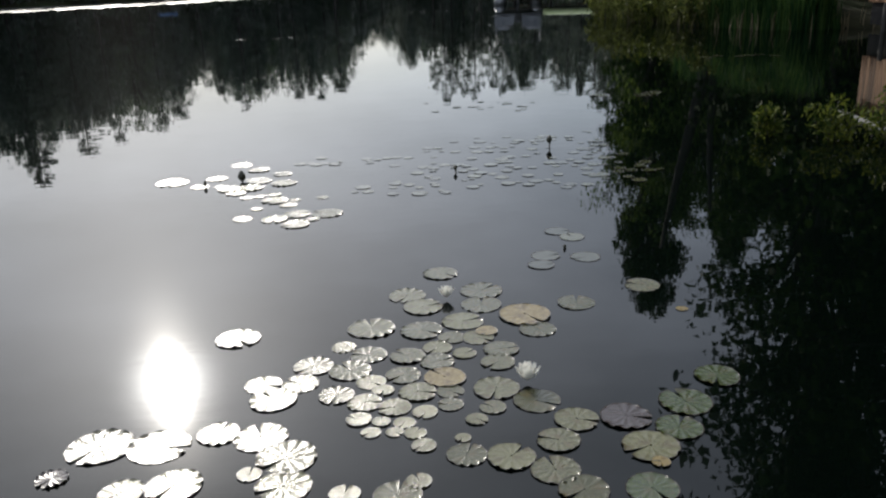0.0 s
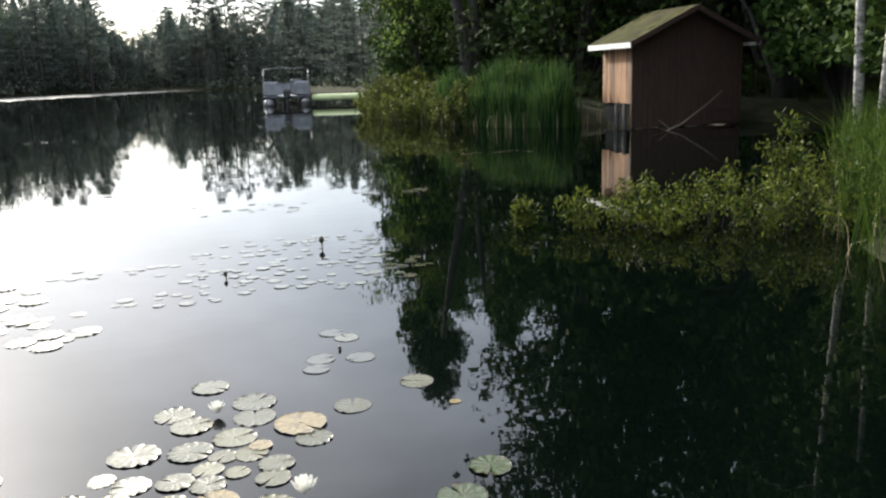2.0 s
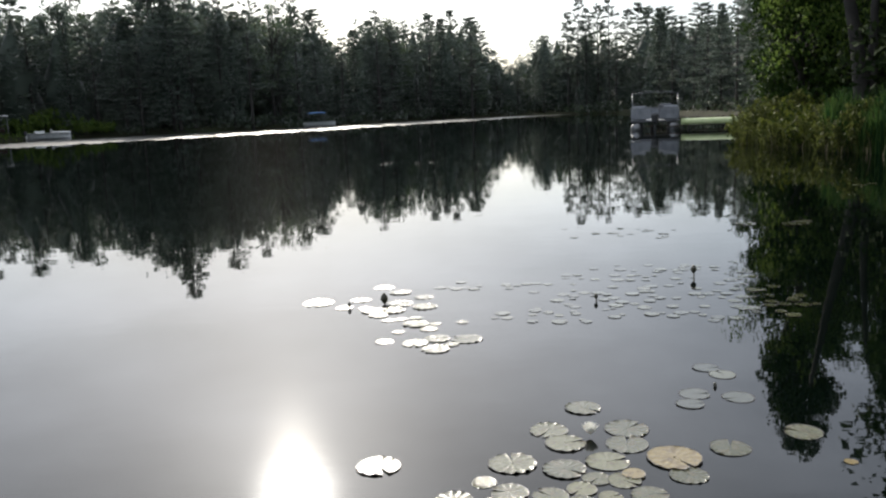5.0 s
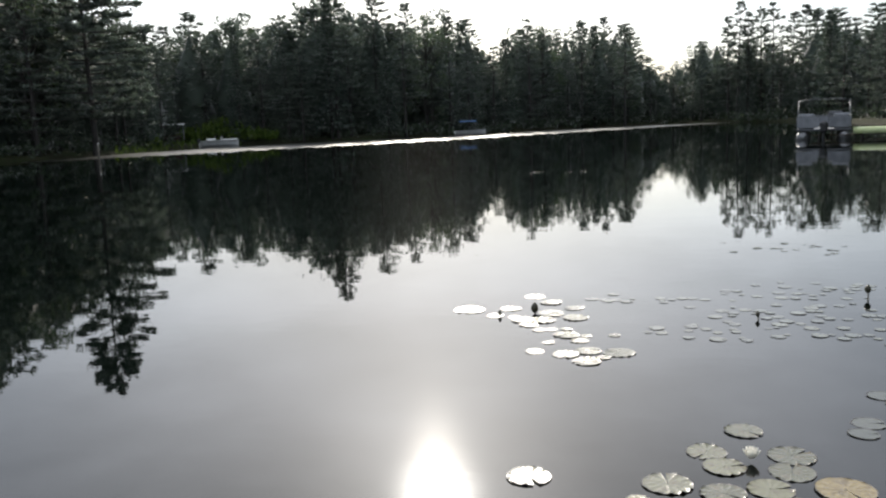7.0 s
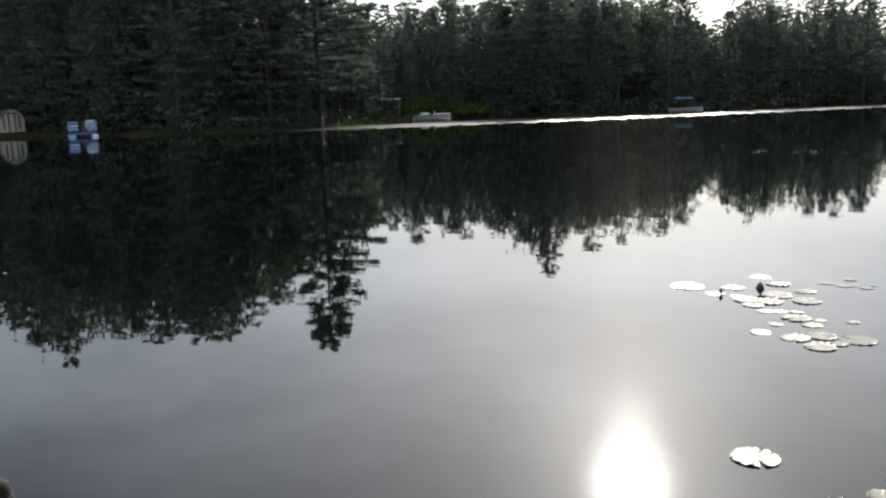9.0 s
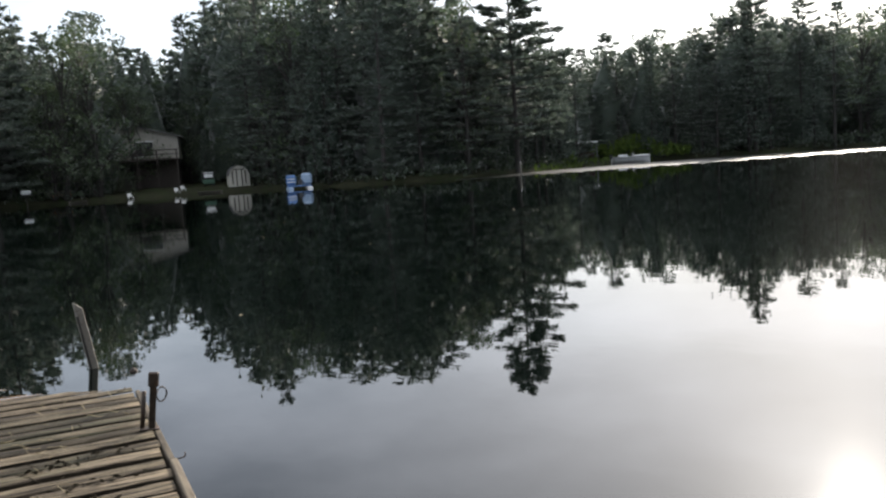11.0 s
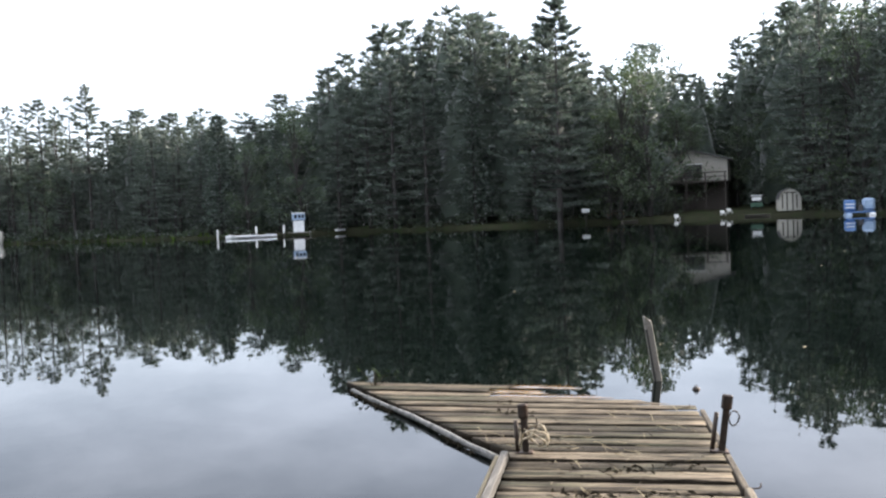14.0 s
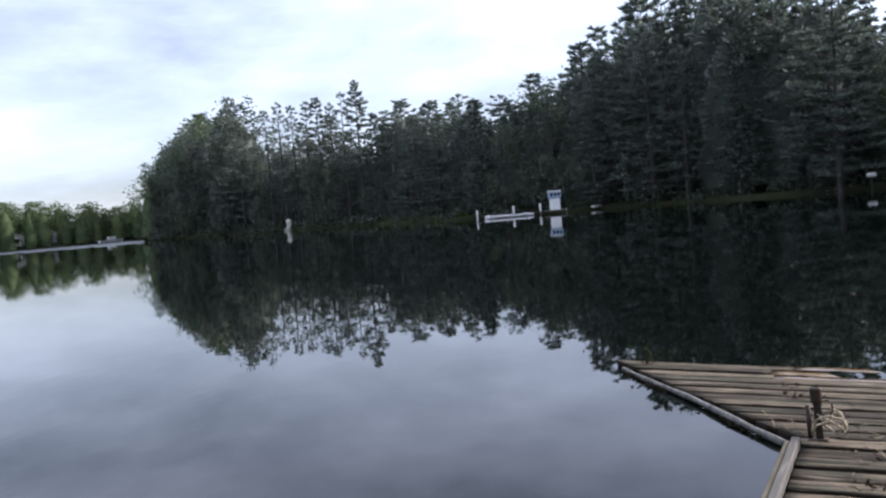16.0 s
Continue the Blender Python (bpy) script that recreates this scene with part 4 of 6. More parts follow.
part("body", bar([(0, 0, -0.04), (0, 0, -0.02), (0, 0, 0.01), (0, 0, 0.03), (0, 0, 0.038)], [0.012, 0.038, 0.042, 0.026, 0.01], 12).mesh("body", M_IRON, True), None, fl)
part("eye", bar([(0.0, 0.012 * math.cos(t), 0.045 + 0.012 * math.sin(t)) for t in np.linspace(0, 6.28, 9)], [0.003] * 9, 5).mesh("eye", M_IRON, True), None, fl)
for uu, vv in ((4.33, 0.222), (6.15, 0.08), (3.1, 0.222)):
    hk = thing("iron_hook", DOCK @ Matrix.Translation((uu, -vv, deck_z(uu, vv) + 0.01)) @ Matrix.Scale(0.65, 4), "small rusty iron hook on the dock edge", "hook", "dock hooks")
    part("shank", bar([(0, 0.03, 0), (0, -0.03, 0.0), (0, -0.05, 0.012)], [0.006, 0.006, 0.006], 6).mesh("shank", M_IRON, True), None, hk)
    part("eye", bar([(0.014 * math.cos(t), -0.05, 0.025 + 0.014 * math.sin(t)) for t in np.linspace(0, 6.28, 10)], [0.004] * 10, 5).mesh("eye", M_IRON, True), None, hk)

# stalks, weed and rope ends lying on the planks
r = R(23)
straw, weed = Heap(), Heap()
for k in range(110):
    if r.uniform() < 0.6:
        cu, cv = 4.9 + r.normal() * 0.35, -0.75 + r.normal() * 0.32
    else:
        cu, cv = r.uniform(3.0, 6.3), r.uniform(-0.9, 0.1)
    if not (3.0 < cu < 6.4 and cv < 0.12 and cv > (-0.9 if cu < 4.9 else -0.93 - (cu - 4.9) * 0.76)):
        continue
    ang, ln = r.uniform(0, 3.14), r.uniform(0.03, 0.14)
    z = deck_z(cu, cv) + 0.006
    pts = [(cu + math.cos(ang) * ln * t + 0.015 * math.sin(t * 5 + k), -cv + math.sin(ang) * ln * t, z + 0.010 * math.sin(t * 3.1)) for t in (-0.5, -0.15, 0.2, 0.5)]
    (straw if r.uniform() < 0.7 else weed).add(*tube(pts, [0.0018, 0.0024, 0.0024, 0.0014], 4, False))
for cu, cv, n, sp in ((4.58, -0.36, 34, 0.06), (4.20, -0.52, 34, 0.06), (4.0, -0.25, 22, 0.05), (4.22, -0.12, 16, 0.05), (4.66, -0.10, 14, 0.05), (5.9, -1.1, 20, 0.06), (6.2, -1.2, 16, 0.05)):
    c = np.c_[cu + r.normal(size=n) * sp * 0.5, -cv + r.normal(size=n) * sp * 1.6, deck_z(cu, cv) + r.uniform(0.005, 0.018, n)]
    weed.add(*leaves(c, r.normal(size=(n, 3)) * [1, 1, 0.25], 0.042, 0.4, r))
st = tagged(new("dry_stalks", straw.mesh("dry_stalks", M_STRAW)), "pale dry reed stalks scattered on the planks", "debris", kind="stuff")
wd = tagged(new("dead_weed", weed.mesh("dead_weed", M_WEED)), "dark clumps of dried weed on the planks", "debris", kind="stuff")
st.matrix_world = wd.matrix_world = DOCK


# ---- water lilies ----
def pad_mesh(seed, mat, fold=1.0):
    """A lily leaf of radius 1: a thin notched disc lying on the water, faint radial veins, a rim turned up in small scallops."""
    r = R(seed)
    n, rings = (60, [0.04, 0.3, 0.6, 0.84, 0.92, 0.958, 1.0]) if fold == 1 else (40, [0.04, 0.5, 0.84, 0.93, 1.0])
    gap = r.uniform(0.08, 0.20)
    ph, amp = r.uniform(0, 6.28, 4), r.uniform(0.003, 0.010) * fold
    teeth, curl = int(r.integers(9, 14)), r.uniform(0.045, 0.085) * fold
    vs, fs = [], []
    for i, q in enumerate(rings):
        for k in range(n + 1):
            g = gap * (0.25 + 0.75 * q)
            t = g + (6.283 - 2 * g) * k / n
            tooth = max(0.0, math.sin(teeth * t + ph[0] + 0.9 * math.sin(2 * t + ph[1])))
            some = 0.3 + 0.7 * max(0.0, math.sin(1.7 * t + ph[2]))
            out = max(0, q - 0.8) / 0.2
            w = 1 + 0.018 * math.sin(3 * t + ph[0]) - 0.05 * tooth * some * out
            lip = out ** 1.6 * (0.006 * fold + curl * tooth * some)
            vein = 0.0085 * fold * (1 if k % 5 == 0 else -0.5 if k % 5 in (2, 3) else 0.1) * min(1.0, 1.6 * q)
            vs.append((q * w * math.cos(t), q * w * math.sin(t), 0.006 + vein + lip + amp * q * q * math.sin(2 * t + ph[3])))
    for i in range(len(rings) - 1):
        for k in range(n):
            a = i * (n + 1) + k
            fs.append((a, a + n + 1, a + n + 2, a + 1))
    me = mesh_of("lily_pad", vs, fs, mat, True)
    me.materials.append(M_PAD_RIM)      # the rim shows the leaf's dark red underside
    for p in me.polygons[(len(rings) - 2) * n:]:
        p.material_index = 1
    return me


PADS = [pad_mesh(300 + k, M_PAD) for k in range(6)]
FLAT = [pad_mesh(320 + k, M_PAD_THIN, 0.7) for k in range(4)]
PAD_G, PAD_Y, PAD_R = pad_mesh(310, M_PAD_GREEN), pad_mesh(311, M_PAD_OLD), pad_mesh(312, M_PAD_RED)
r = R(31)


def lily_pad(x, y, rad, me=None, label="round notched lily pad floating on the water", group="lily pads by the dock", lift=0.0, tall=1.0):
    ob = new("lily_pad", me or PADS[int(r.integers(6))])
    ob.matrix_world = Matrix.LocRotScale((x, y, 0.002 + r.uniform(0, 0.003) + lift), Euler((r.normal() * 0.012, r.normal() * 0.012, r.uniform(0, 6.28))), (rad, rad, rad * tall))
    return tagged(ob, label, "lily pad", group)


SUNNY = [(-1.19, 2.42, .113), (-.99, 2.41, .106), (-.81, 2.48, .074), (-.66, 2.45, .092), (-.55, 2.32, .100), (-.53, 2.16, .088), (-.87, 2.18, .089), (-1.02, 2.15, .070), (-.65, 2.23, .040),
         (-.73, 2.83, .072), (-.67, 2.71, .088), (-.59, 2.83, .072), (-.56, 2.98, .081), (-.93, 3.27, .097), (-.46, 3.16, .048), (-.18, 2.10, .075), (-.34, 2.11, .049), (-.12, 2.17, .041), (-.11, 2.37, .042)]
MIDDLE = [(-.06, 4.02, .090), (-.22, 3.72, .090), (-.14, 3.57, .093), (.14, 3.76, .104), (.13, 3.58, .096), (-.36, 3.34, .105), (-.14, 3.30, .093), (.04, 3.39, .095), (-.01, 3.22, .060), (.10, 3.21, .068),
          (.36, 3.28, .080), (.19, 3.09, .074), (.17, 2.97, .069), (-.46, 3.15, .052), (-.35, 3.07, .076), (-.19, 3.05, .073), (-.07, 3.12, .062), (.04, 3.06, .050), (-.07, 2.99, .070), (-.41, 2.93, .084),
          (-.20, 2.88, .070), (-.32, 2.83, .059), (-.27, 2.76, .043), (-.14, 2.74, .072), (-.44, 2.73, .067), (-.02, 2.74, .052)]
CLOSE = [(-.33, 2.67, .065), (-.22, 2.63, .062), (-.11, 2.59, .046), (-.02, 2.64, .048), (.15, 2.75, .087), (.13, 2.61, .048), (.29, 2.65, .086), (.07, 2.53, .040), (-.34, 2.55, .047), (-.26, 2.53, .033),
         (-.18, 2.52, .040), (-.29, 2.46, .035), (-.21, 2.46, .032), (-.14, 2.45, .039), (.41, 2.51, .078), (.33, 2.38, .073), (.62, 2.33, .094), (.03, 2.31, .067), (.17, 2.29, .079), (.30, 2.21, .078),
         (.37, 2.10, .077), (.02, 2.41, .028)]
SPARSE = [(.51, 4.26, .080), (.47, 4.11, .071), (.72, 4.22, .082), (.63, 4.70, .075), (.70, 4.58, .074), (.57, 3.57, .089), (.92, 3.77, .085)]
ISLAND = [(-2.15, 6.28, .127), (-1.89, 6.12, .069), (-1.83, 6.38, .086), (-1.72, 6.10, .055), (-1.63, 6.02, .100), (-1.74, 6.85, .087), (-1.56, 6.66, .090), (-1.33, 6.48, .076), (-1.26, 6.16, .097),
          (-1.48, 6.26, .104), (-1.49, 6.04, .100), (-1.56, 5.88, .075), (-1.45, 5.74, .052), (-1.36, 5.77, .044), (-1.23, 5.64, .094), (-1.26, 5.80, .044), (-1.11, 5.50, .062), (-1.09, 5.64, .043),
          (-.90, 5.69, .043), (-1.31, 5.42, .041), (-1.35, 5.18, .063), (-1.14, 5.15, .086), (-1.01, 5.26, .088), (-.81, 5.26, .104), (-.98, 5.02, .090), (-.89, 5.13, .047)]
for x, y, rad in SUNNY + MIDDLE + CLOSE:
    lily_pad(x, y, rad)
for x, y, rad in SPARSE:
    lily_pad(x, y, rad, FLAT[int(r.integers(4))] if y > 4 else None, "thin lily pad lying flat and half awash", tall=0.6)
for x, y, rad in ISLAND:
    lily_pad(x, y, rad, None, "pale gleaming lily pad in a small floating patch", "lily pads in the gleaming patch")
for x, y, rad in ((.32, 3.44, .117), (.14, 3.27, .049), (-.04, 2.85, .082)):
    lily_pad(x, y, rad, PAD_Y, "yellowed old lily pad among the green ones", lift=0.004)
for x, y, rad in ((.81, 2.61, .094), (.74, 2.44, .080), (.98, 2.80, .084), (.57, 2.10, .079)):
    lily_pad(x, y, rad, PAD_G, "fresh green lily pad on dark water")
lily_pad(.58, 2.52, .089, PAD_R, "dark reddish lily pad with upturned rim")
lily_pad(-1.27, 2.235, .05, PAD_R, "curled dark fragment of a dead lily leaf", tall=2.2)
lily_pad(.63, 2.235, .030, PAD_Y, "small yellowed lily leaf fragment", lift=0.002)
lily_pad(1.03, 3.46, .028, PAD_Y, "small yellowed lily leaf fragment")
# the wide loose field farther out
FIELD = [(-0.80, 6.87, 0.34, 0.12, 9), (-0.35, 5.90, 0.26, 0.13, 9), (0.10, 6.55, 0.30, 0.28, 11), (0.30, 7.45, 0.40, 0.22, 12), (0.85, 6.7, 0.40, 0.45, 22), (0.55, 6.05, 0.45, 0.20, 12),
         (1.05, 7.55, 0.30, 0.25, 9), (1.35, 6.4, 0.25, 0.35, 6), (0.35, 9.9, 0.50, 0.35, 11)]
spots_taken = []
for cx, cy, sx, sy, n in FIELD:
    for _ in range(int(n * 1.7)):
        for _try in range(12):
            x, y, rad = cx + r.uniform(-1.35, 1.35) * sx, cy + r.normal() * sy * 0.8, r.uniform(0.022, 0.058)
            if all((x - a) ** 2 + (y - b) ** 2 > (0.8 * (rad + c)) ** 2 for a, b, c in spots_taken):
                break
        spots_taken.append((x, y, rad))
        lily_pad(x, y, rad, FLAT[int(r.integers(4))], "dull lily pad in a loose floating field", "lily pads in the loose field", tall=0.45)
for az, d, n, sx, sy in ((10.5, 24.0, 6, 0.5, 0.2), (0.6, 39.5, 9, 0.9, 0.8), (-3.0, 33, 5, 0.7, 0.4), (-13.9, 10.7, 6, 0.35, 0.1), (-19.4, 15.5, 7, 0.4, 0.12), (-4.0, 26.5, 5, 0.5, 0.2)):
    cx, cy = polar(az, d)
    for _ in range(n):
        lily_pad(cx + r.normal() * sx, cy + r.normal() * sy, r.uniform(0.07, 0.13), FLAT[int(r.integers(4))], "lone lily pad far out on the lake", "lily pads far out")


def petal_mesh():
    vs, fs = [], []
    for i, (t, w, z) in enumerate(((0, 0.10, 0), (0.3, 0.2, 0.05), (0.65, 0.22, 0.22), (0.9, 0.10, 0.40), (1.0, 0.01, 0.48))):
        vs += [(t, -w, z + w * 0.35), (t, 0, z), (t, w, z + w * 0.35)]
        if i:
            a = 3 * (i - 1)
            fs += [(a, a + 1, a + 4, a + 3), (a + 1, a + 2, a + 5, a + 4)]
    return mesh_of("petal", vs, fs, M_PETAL, True)


PETAL = petal_mesh()


def water_lily(x, y, size):
    fw = thing("water_lily", pose(x, y, 0.012, 0, 0, 30), "open white water lily flower beside its pads", "flower", "water lilies")
    for count, tilt, ln, lift in ((9, -24, 0.95, 0.05), (9, -42, 0.90, 0.1), (7, -60, 0.75, 0.14), (5, -72, 0.6, 0.18)):
        for k in range(count):
            ob = part("petal", PETAL, None, fw)
            ob.matrix_basis = pose(0, 0, lift * size, 0, 0, 360 * k / count + tilt) @ pose(size * 0.08, 0, 0, 0, tilt, 0) @ Matrix.Scale(size * ln, 4)
    part("stamens", bar([(0, 0, 0.1 * size), (0, 0, 0.35 * size), (0, 0, 0.42 * size)], [0.16 * size, 0.2 * size, 0.08 * size], 10).mesh("stamens", M_YOLK, True), None, fw)


water_lily(0.27, 2.79, 0.064)
water_lily(-0.03, 3.66, 0.052)


def lily_bud(x, y, h, w):
    bd = thing("lily_bud", pose(x, y, 0), "dark closed lily bud standing above the water", "flower bud", "lily buds")
    part("stem", bar([(0, 0, -0.2), (0.004, 0, h)], [0.006, 0.006], 6).mesh("stem", M_BUD, True), None, bd)
    part("bud", bar([(0, 0, h - w), (0, 0, h - w * 0.3), (0, 0, h + w * 0.4), (0, 0, h + w)], [w * 0.3, w * 0.75, w * 0.6, w * 0.12], 10).mesh("bud", M_BUD, True), None, bd)


for x, y, h, w in ((0.89, 7.22, 0.075, 0.035), (-1.60, 6.25, 0.05, 0.042), (-1.85, 6.12, 0.03, 0.02), (0.63, 4.38, 0.012, 0.013), (0.05, 6.35, 0.04, 0.022)):
    lily_bud(x, y, h, w)

# a sprig at the dock's far tip, and bits of leaf and pollen afloat
sp = thing("sprig", DOCK @ Matrix.Translation((6.8, 2.3, 0.05)), "small dark sprig growing at the dock's far tip", "plant")
r = R(37)
tw_, lf_ = Heap(), Heap()
for k in range(9):
    tip = (r.normal() * 0.06, r.normal() * 0.07, r.uniform(0.05, 0.13))
    tw_.add(*tube([(0, 0, -0.03), tip], [0.004, 0.002], 4, False))
    lf_.add(*leaves(np.array(tip) + r.normal(size=(5, 3)) * 0.015, r.normal(size=(5, 3)), 0.035, 0.5, r))
part("twig", tw_.mesh("twig", M_WEED), None, sp)
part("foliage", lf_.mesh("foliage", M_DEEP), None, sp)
bits = Heap()
for k in range(60):
    az, d = r.uniform(-15, 118), 9 + 40 * r.uniform() ** 1.3
    x, y = polar(az, d)
    c = np.array([[x, y, 0.006]])
    bits.add(*leaves(c, r.normal(size=(1, 3)) * [1, 1, 0.02], r.uniform(0.02, 0.04) * (1 + d / 40), 0.5, r))
fringe = Heap()      # dark weed hanging at the outer side of the edge log
for t in np.r_[R(38).uniform(0.10, 0.32, 26), R(39).uniform(0.62, 0.98, 60)]:
    c = np.array([4.82 + 1.9 * t + 0.02, 0.985 + 1.47 * t + 0.034, 0.010])
    m = 10
    q = c + r.normal(size=(m, 3)) * [0.012, 0.010, 0.006] + np.outer(r.uniform(0, 1, m), [-0.01, 0.028, 0.0]) * r.uniform(0.2, 1.3)
    fringe.add(*leaves(q, r.normal(size=(m, 3)) + [-0.4, 1.0, 0.2], 0.022, 0.35, r))
wf = tagged(new("log_weed", fringe.mesh("log_weed", M_WEED)), "dark weed tufts growing along the waterlogged log", "weed", kind="stuff")
wf.matrix_world = DOCK
tagged(new("floating_bits", bits.mesh("floating_bits", M_STRAW)), "scattered bits of dead leaf afloat on the lake", "debris", kind="stuff")


# ---- the near bank: shrubs in the shallows, grass, reeds, overhanging trees ----
def shrub(x, y, h, wide, seed, mat, label, n=420, leaf=0.055, z0=None):
    """A shrub: many thin stems from one root, leaves along their upper two thirds."""
    r = R(seed)
    z = max(ground_z(x, y), -0.15) if z0 is None else z0
    sh = thing("shrub", pose(x, y, z), label, "shrub", "bank shrubs")
    wood, crown = Heap(), Heap()
    stems = max(7, int(wide * 22))
    for k in range(stems):
        ang, out = r.uniform(0, 6.28), wide * math.sqrt(r.uniform(0.02, 1))
        hh = h * r.uniform(0.6, 1.05) * (1 - 0.35 * (out / wide) ** 2)
        p0 = np.array([math.cos(ang) * out * 0.45, math.sin(ang) * out * 0.45, -0.1])
        p2 = np.array([math.cos(ang) * out, math.sin(ang) * out, hh])
        p1 = (p0 + p2) / 2 + [0, 0, hh * 0.08]
        wood.add(*tube([p0, p1, p2], [0.006, 0.005, 0.002], 4, False))
        m = n // stems
        s = r.uniform(0.25, 1.0, m) ** 0.8
        c = p0 + (p2 - p0) * s[:, None] + r.normal(size=(m, 3)) * [0.045, 0.045, 0.03]
        crown.add(*leaves(c, r.normal(size=(m, 3)) + [0, 0, 0.9], leaf, 0.42, r))
    part("woody_base", wood.mesh("woody_base", M_BARK), None, sh)
    part("foliage", crown.mesh("foliage", mat), None, sh)
    return sh


k = 0
for x, y, h, w in ((2.95, 7.45, 0.30, 0.16), (3.35, 7.25, 0.42, 0.26), (3.75, 7.05, 0.50, 0.34), (4.15, 7.15, 0.52, 0.36), (4.5, 6.75, 0.52, 0.40), (4.95, 7.05, 0.62, 0.40), (5.3, 6.55, 0.66, 0.42),
                   (5.75, 7.1, 0.95, 0.36), (5.85, 6.5, 0.85, 0.42), (4.0, 6.6, 0.34, 0.30), (4.8, 6.2, 0.46, 0.36), (5.2, 5.9, 0.5, 0.32)):
    shrub(x, y, h, w, 400 + k, M_BUSH, "low leafy shrub standing in the shallow water", n=520, leaf=0.06, z0=0.0)
    k += 1
shrub(5.62, 7.25, 1.25, 0.22, 430, M_BUSH, "taller leafy shoot of the shallow-water shrub", n=520, leaf=0.065, z0=0.0)


def grass_stuff(name, pts, heights, width, mat, label, lean=0.28, seed=1, bend=0.35):
    r = R(seed)
    z = np.maximum(land(pts), -0.05)
    n = len(pts)
    v, f = blades(np.c_[pts, z], r.normal(size=(n, 2)) * lean, heights, width, r, bend)
    return tagged(new(name, mesh_of(name, v, f, mat)), label, "grass", kind="stuff")


def scatter(n, x0, x1, y0, y1, smin, smax, seed):
    """Points on a stretch of the plan between two distances from the waterline."""
    r = R(seed)
    p = np.c_[r.uniform(x0, x1, n), r.uniform(y0, y1, n)]
    s = off_shore(p)
    return p[(s > smin) & (s < smax)]


r = R(41)
p = scatter(14000, 4.0, 13.0, 1.0, 12.5, -0.12, 4.5, 51)
grass_stuff("bank_grass", p, r.uniform(0.45, 1.0, len(p)), 0.012, M_GRASS, "tall bright green grass on the near bank", seed=52)
p = scatter(11000, 4.0, 20.0, 3.0, 24.0, 3.5, 10.0, 53)
grass_stuff("bank_grass", p, r.uniform(0.6, 1.25, len(p)), 0.02, M_GRASS, "rough green grass farther up the bank", seed=54)
p = scatter(500, 4.2, 9.0, 3.0, 9.0, -0.25, 0.5, 55)
grass_stuff("dry_bank_grass", p, r.uniform(0.25, 0.55, len(p)), 0.007, M_STRAW, "dry drooping grass stalks at the water's edge", lean=0.55, seed=56, bend=0.6)
# reeds beside the shed and the grassy spit beyond them
p = scatter(7000, 6.6, 9.3, 20.0, 25.0, -0.2, 2.4, 57)
grass_stuff("reeds", p, r.uniform(0.45, 1.30, len(p)) + 0.32 * np.sin(p[:, 0] * 3.1 + 2 * np.sin(p[:, 1] * 1.7)), 0.036, M_REED, "tall green reeds beside the boathouse", lean=0.10, seed=58, bend=0.2)
p = scatter(9000, 5.0, 10.0, 22.0, 36.0, -0.35, 2.8, 59)
grass_stuff("spit_grass", p, r.uniform(0.35, 0.85, len(p)), 0.03, M_MARSH, "olive marsh grass on the low spit", lean=0.3, seed=60)
p = scatter(1000, 5.0, 10.5, 19.5, 36.0, -0.5, 0.4, 61)
grass_stuff("dry_reeds", p, r.uniform(0.25, 0.6, len(p)), 0.022, M_STRAW, "brown dead stalks fringing the spit", lean=0.15, seed=62)
r = R(63)
k = 0
for q in scatter(230, 5.0, 9.5, 22.5, 34.0, -0.35, 1.6, 64)[:60]:
    shrub(q[0], q[1], r.uniform(0.8, 1.4), r.uniform(0.5, 0.9), 440 + k, M_MARSH if k % 3 else M_BUSH, "olive marsh shrub on the low spit", n=620, leaf=0.14)
    k += 1

NEAR = [("broadleaf_tree", broad_shape(10, R(90 + k), clumps=c, per=96 if k == 0 else 62, leaf=0.19 if k == 0 else 0.17, wide=w, low=l, droop=0.5, trunks=t, size=0.62), M_BARK) for k, (c, w, l, t) in enumerate([(190, 0.18, 0.08, 1), (150, 0.25, 0.12, 2), (160, 0.27, 0.10, 1)])]
NEAR += [("broadleaf_tree", broad_shape(10, R(94), clumps=88, per=30, leaf=0.15, wide=0.22, low=0.15, droop=0.4, size=0.48), M_BARK),
         ("broadleaf_tree", broad_shape(10, R(95), clumps=230, per=84, leaf=0.15, wide=0.17, low=0.06, droop=0.5, size=0.66), M_BARK)]
NEAR_OBS = [tree(n, s, b, M_LEAF_NEAR, "leafy tree with drooping boughs on the near bank", group="trees on the near bank") for n, s, b in NEAR]
near_at = [(-22.0, 41, 10.0, 1, 0, 0), (-24.8, 37, 12.0, 2, 0, 0), (-13.7, 37.0, 13.4, 0, 0, 0), (-33.0, 31.0, 17.5, 3, 0, 0), (-24.9, 29.5, 20.5, 4, 0, 0), (-36.5, 29, 14.5, 3, 0, 0), (-29.5, 30, 16.5, 3, 0, 0), (-37.5, 26, 12.5, 3, 0, 0), (-41, 23, 11.5, 0, 0, 0),
           (-45.5, 20, 11, 1, 0, 0), (-50, 17, 10, 2, 0, 0), (-55, 15, 9.5, 0, 0, 0), (-29.5, 38, 11, 2, 0, 0), (-17.8, 41, 9.5, 1, 0, 0), (-30, 34, 10, 1, 0, 0), (-34, 35, 10.5, 0, 0, 0), (-40, 32, 14, 3, 0, 0),
           (-46, 28, 13, 1, 0, 0), (-12.8, 42, 8.5, 1, 0, 0), (-15.5, 46, 10, 2, 0, 0), (-20, 44, 9.5, 0, 0, 0)]
used = set()
